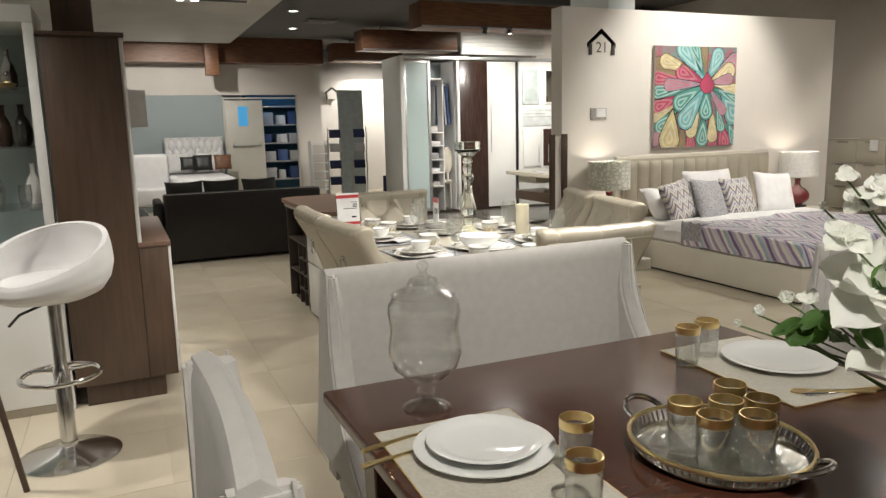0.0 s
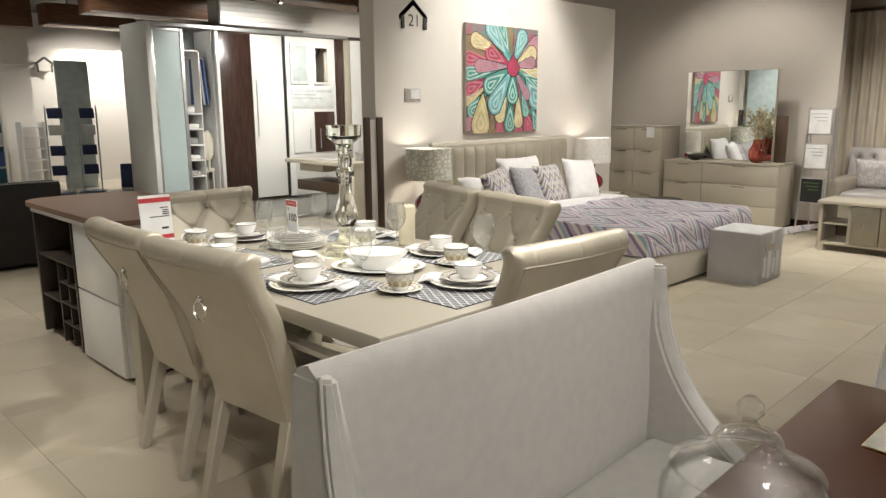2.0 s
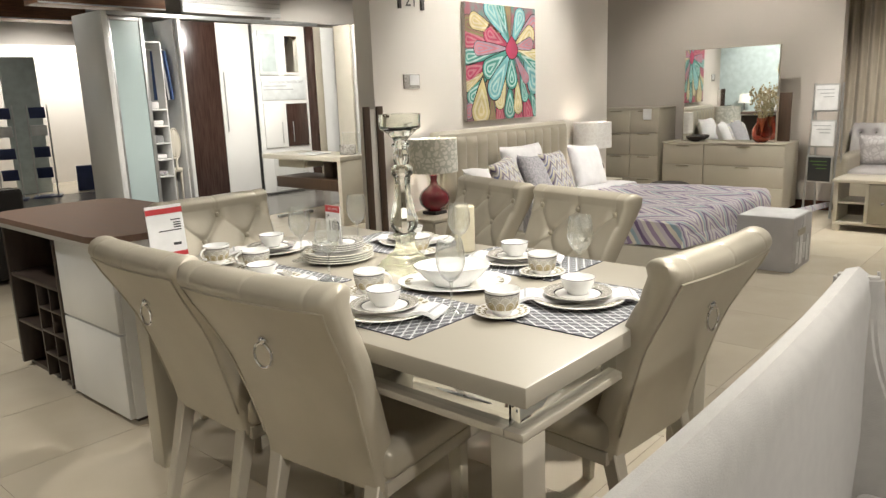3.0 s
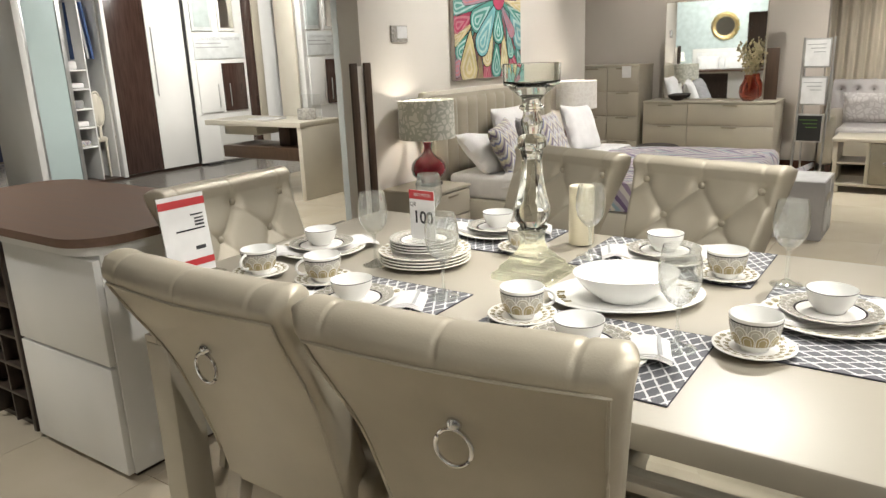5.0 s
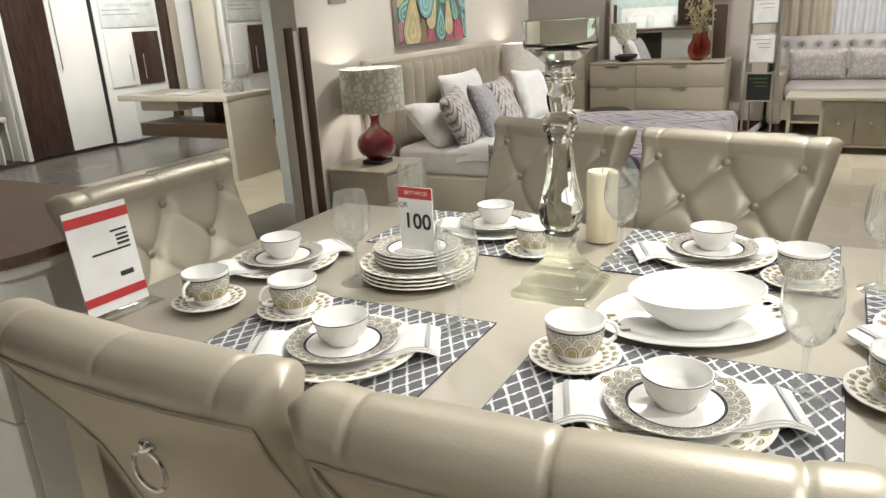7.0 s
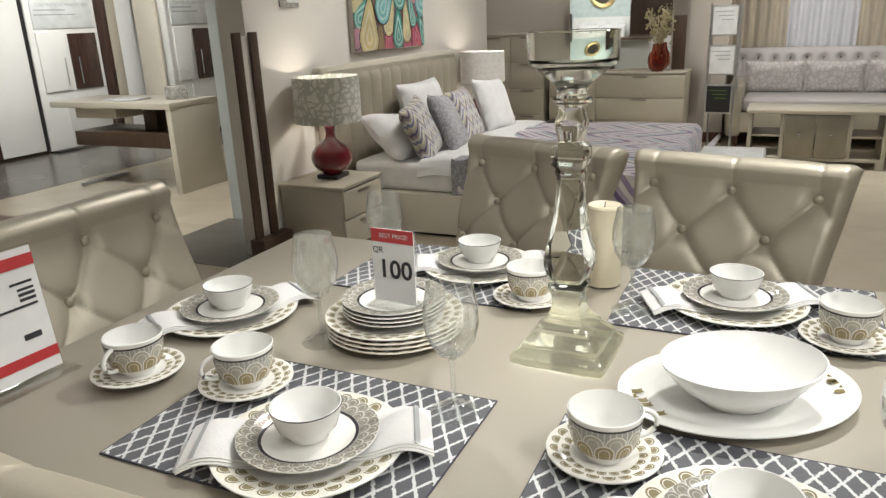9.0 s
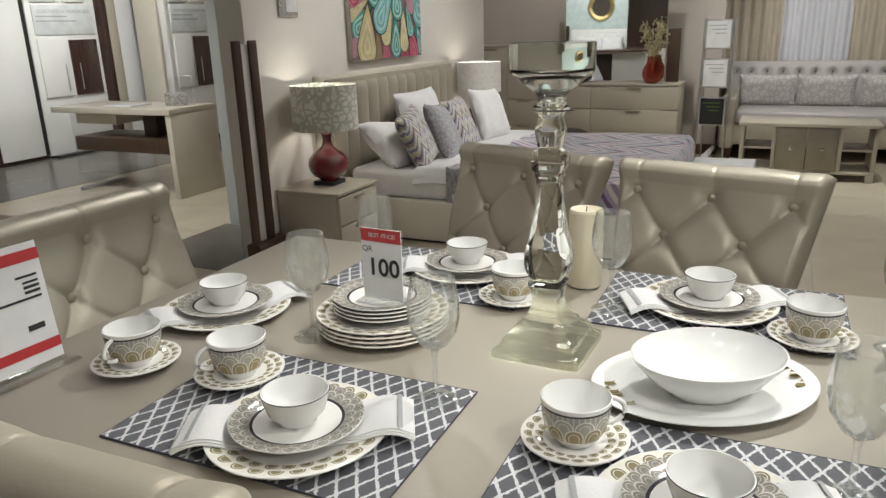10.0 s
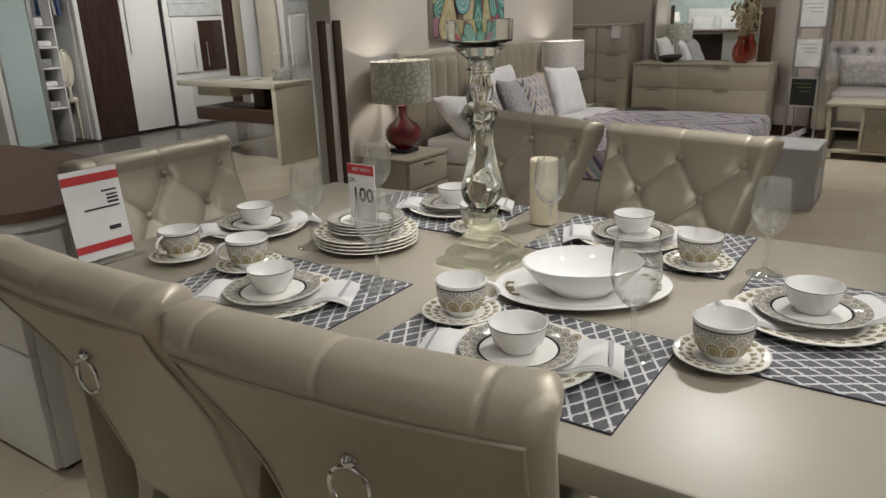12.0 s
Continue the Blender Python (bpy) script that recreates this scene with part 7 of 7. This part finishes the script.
for x, y in ((2.6, 8.0), (3.3, 12.4)):
    vt = thing("ceiling_vent", pose(x, y, CEIL), "dark slatted square ceiling vent", "vent", "ceiling vents")
    part("frame", bmesh_box(-.25, .25, -.25, .25, -.014, -.0005, .003), M_BLACK, vt)
    for k in range(6):
        part("slat", bmesh_box(-.22, .22, -.2 + .07 * k, -.16 + .07 * k, -.022, -.0145), M_WENGE, vt)
dkb = block("ceiling_dark_edge", M_BEAM, "dark brown ceiling border", "ceiling", -5.4, 4.0, 14.9, 15.3, 2.72, CEIL - .002)
ptrack = thing("ceiling_post", pose(1.75, 14.6, 0), "brown hanging ceiling post", "post")
part("post", bmesh_box(-.12, .12, -.12, .12, 2.45, CEIL, .004), M_BEAM, ptrack)

# ---- floor tiles ----
TS, TX0, TY0 = .6, .08, 4.69
tile_bm = bmesh.new()
v = [tile_bm.verts.new(p) for p in ((.001, .001, 0), (TS - .001, .0015, 0), (TS - .001, TS - .001, 0), (.0015, TS - .001, 0), (.0015, .0015, -.006), (TS - .001, .0015, -.006), (TS - .001, TS - .001, -.006), (.0015, TS - .001, -.006))]
for idx in ((0, 1, 2, 3), (0, 4, 5, 1), (1, 5, 6, 2), (2, 6, 7, 3), (3, 7, 4, 0)):
    tile_bm.faces.new([v[i] for i in idx])
tile_me = mesh_of("floor_tile", tile_bm, M_TILE, 0)
rest = bmesh.new()
near = 0
for i in range(-9, 16):
    for j in range(-16, 19):
        x, y = TX0 + TS * i, TY0 + TS * j
        if x < -5.5 or x > 8.8 or y < -4.5 or y > 15.5:
            continue
        if -1.2 < x < 7.4 and 1.0 < y < 9.2 and near < 300:
            t_ = new("floor_tile", tile_me)
            t_.location = (x, y, 0)
            t_.parent = floor
            near += 1
        else:
            q = [rest.verts.new((x + a, y + b, 0)) for a, b in ((.0015, .0015), (TS - .001, .0015), (TS - .001, TS - .001), (.0015, TS - .001))]
            rest.faces.new(q)
ro = new("floor_tile_field", mesh_of("floor_tile_field", rest, M_TILE, 0))
ro.parent = floor
ro["kind"] = "stuff"
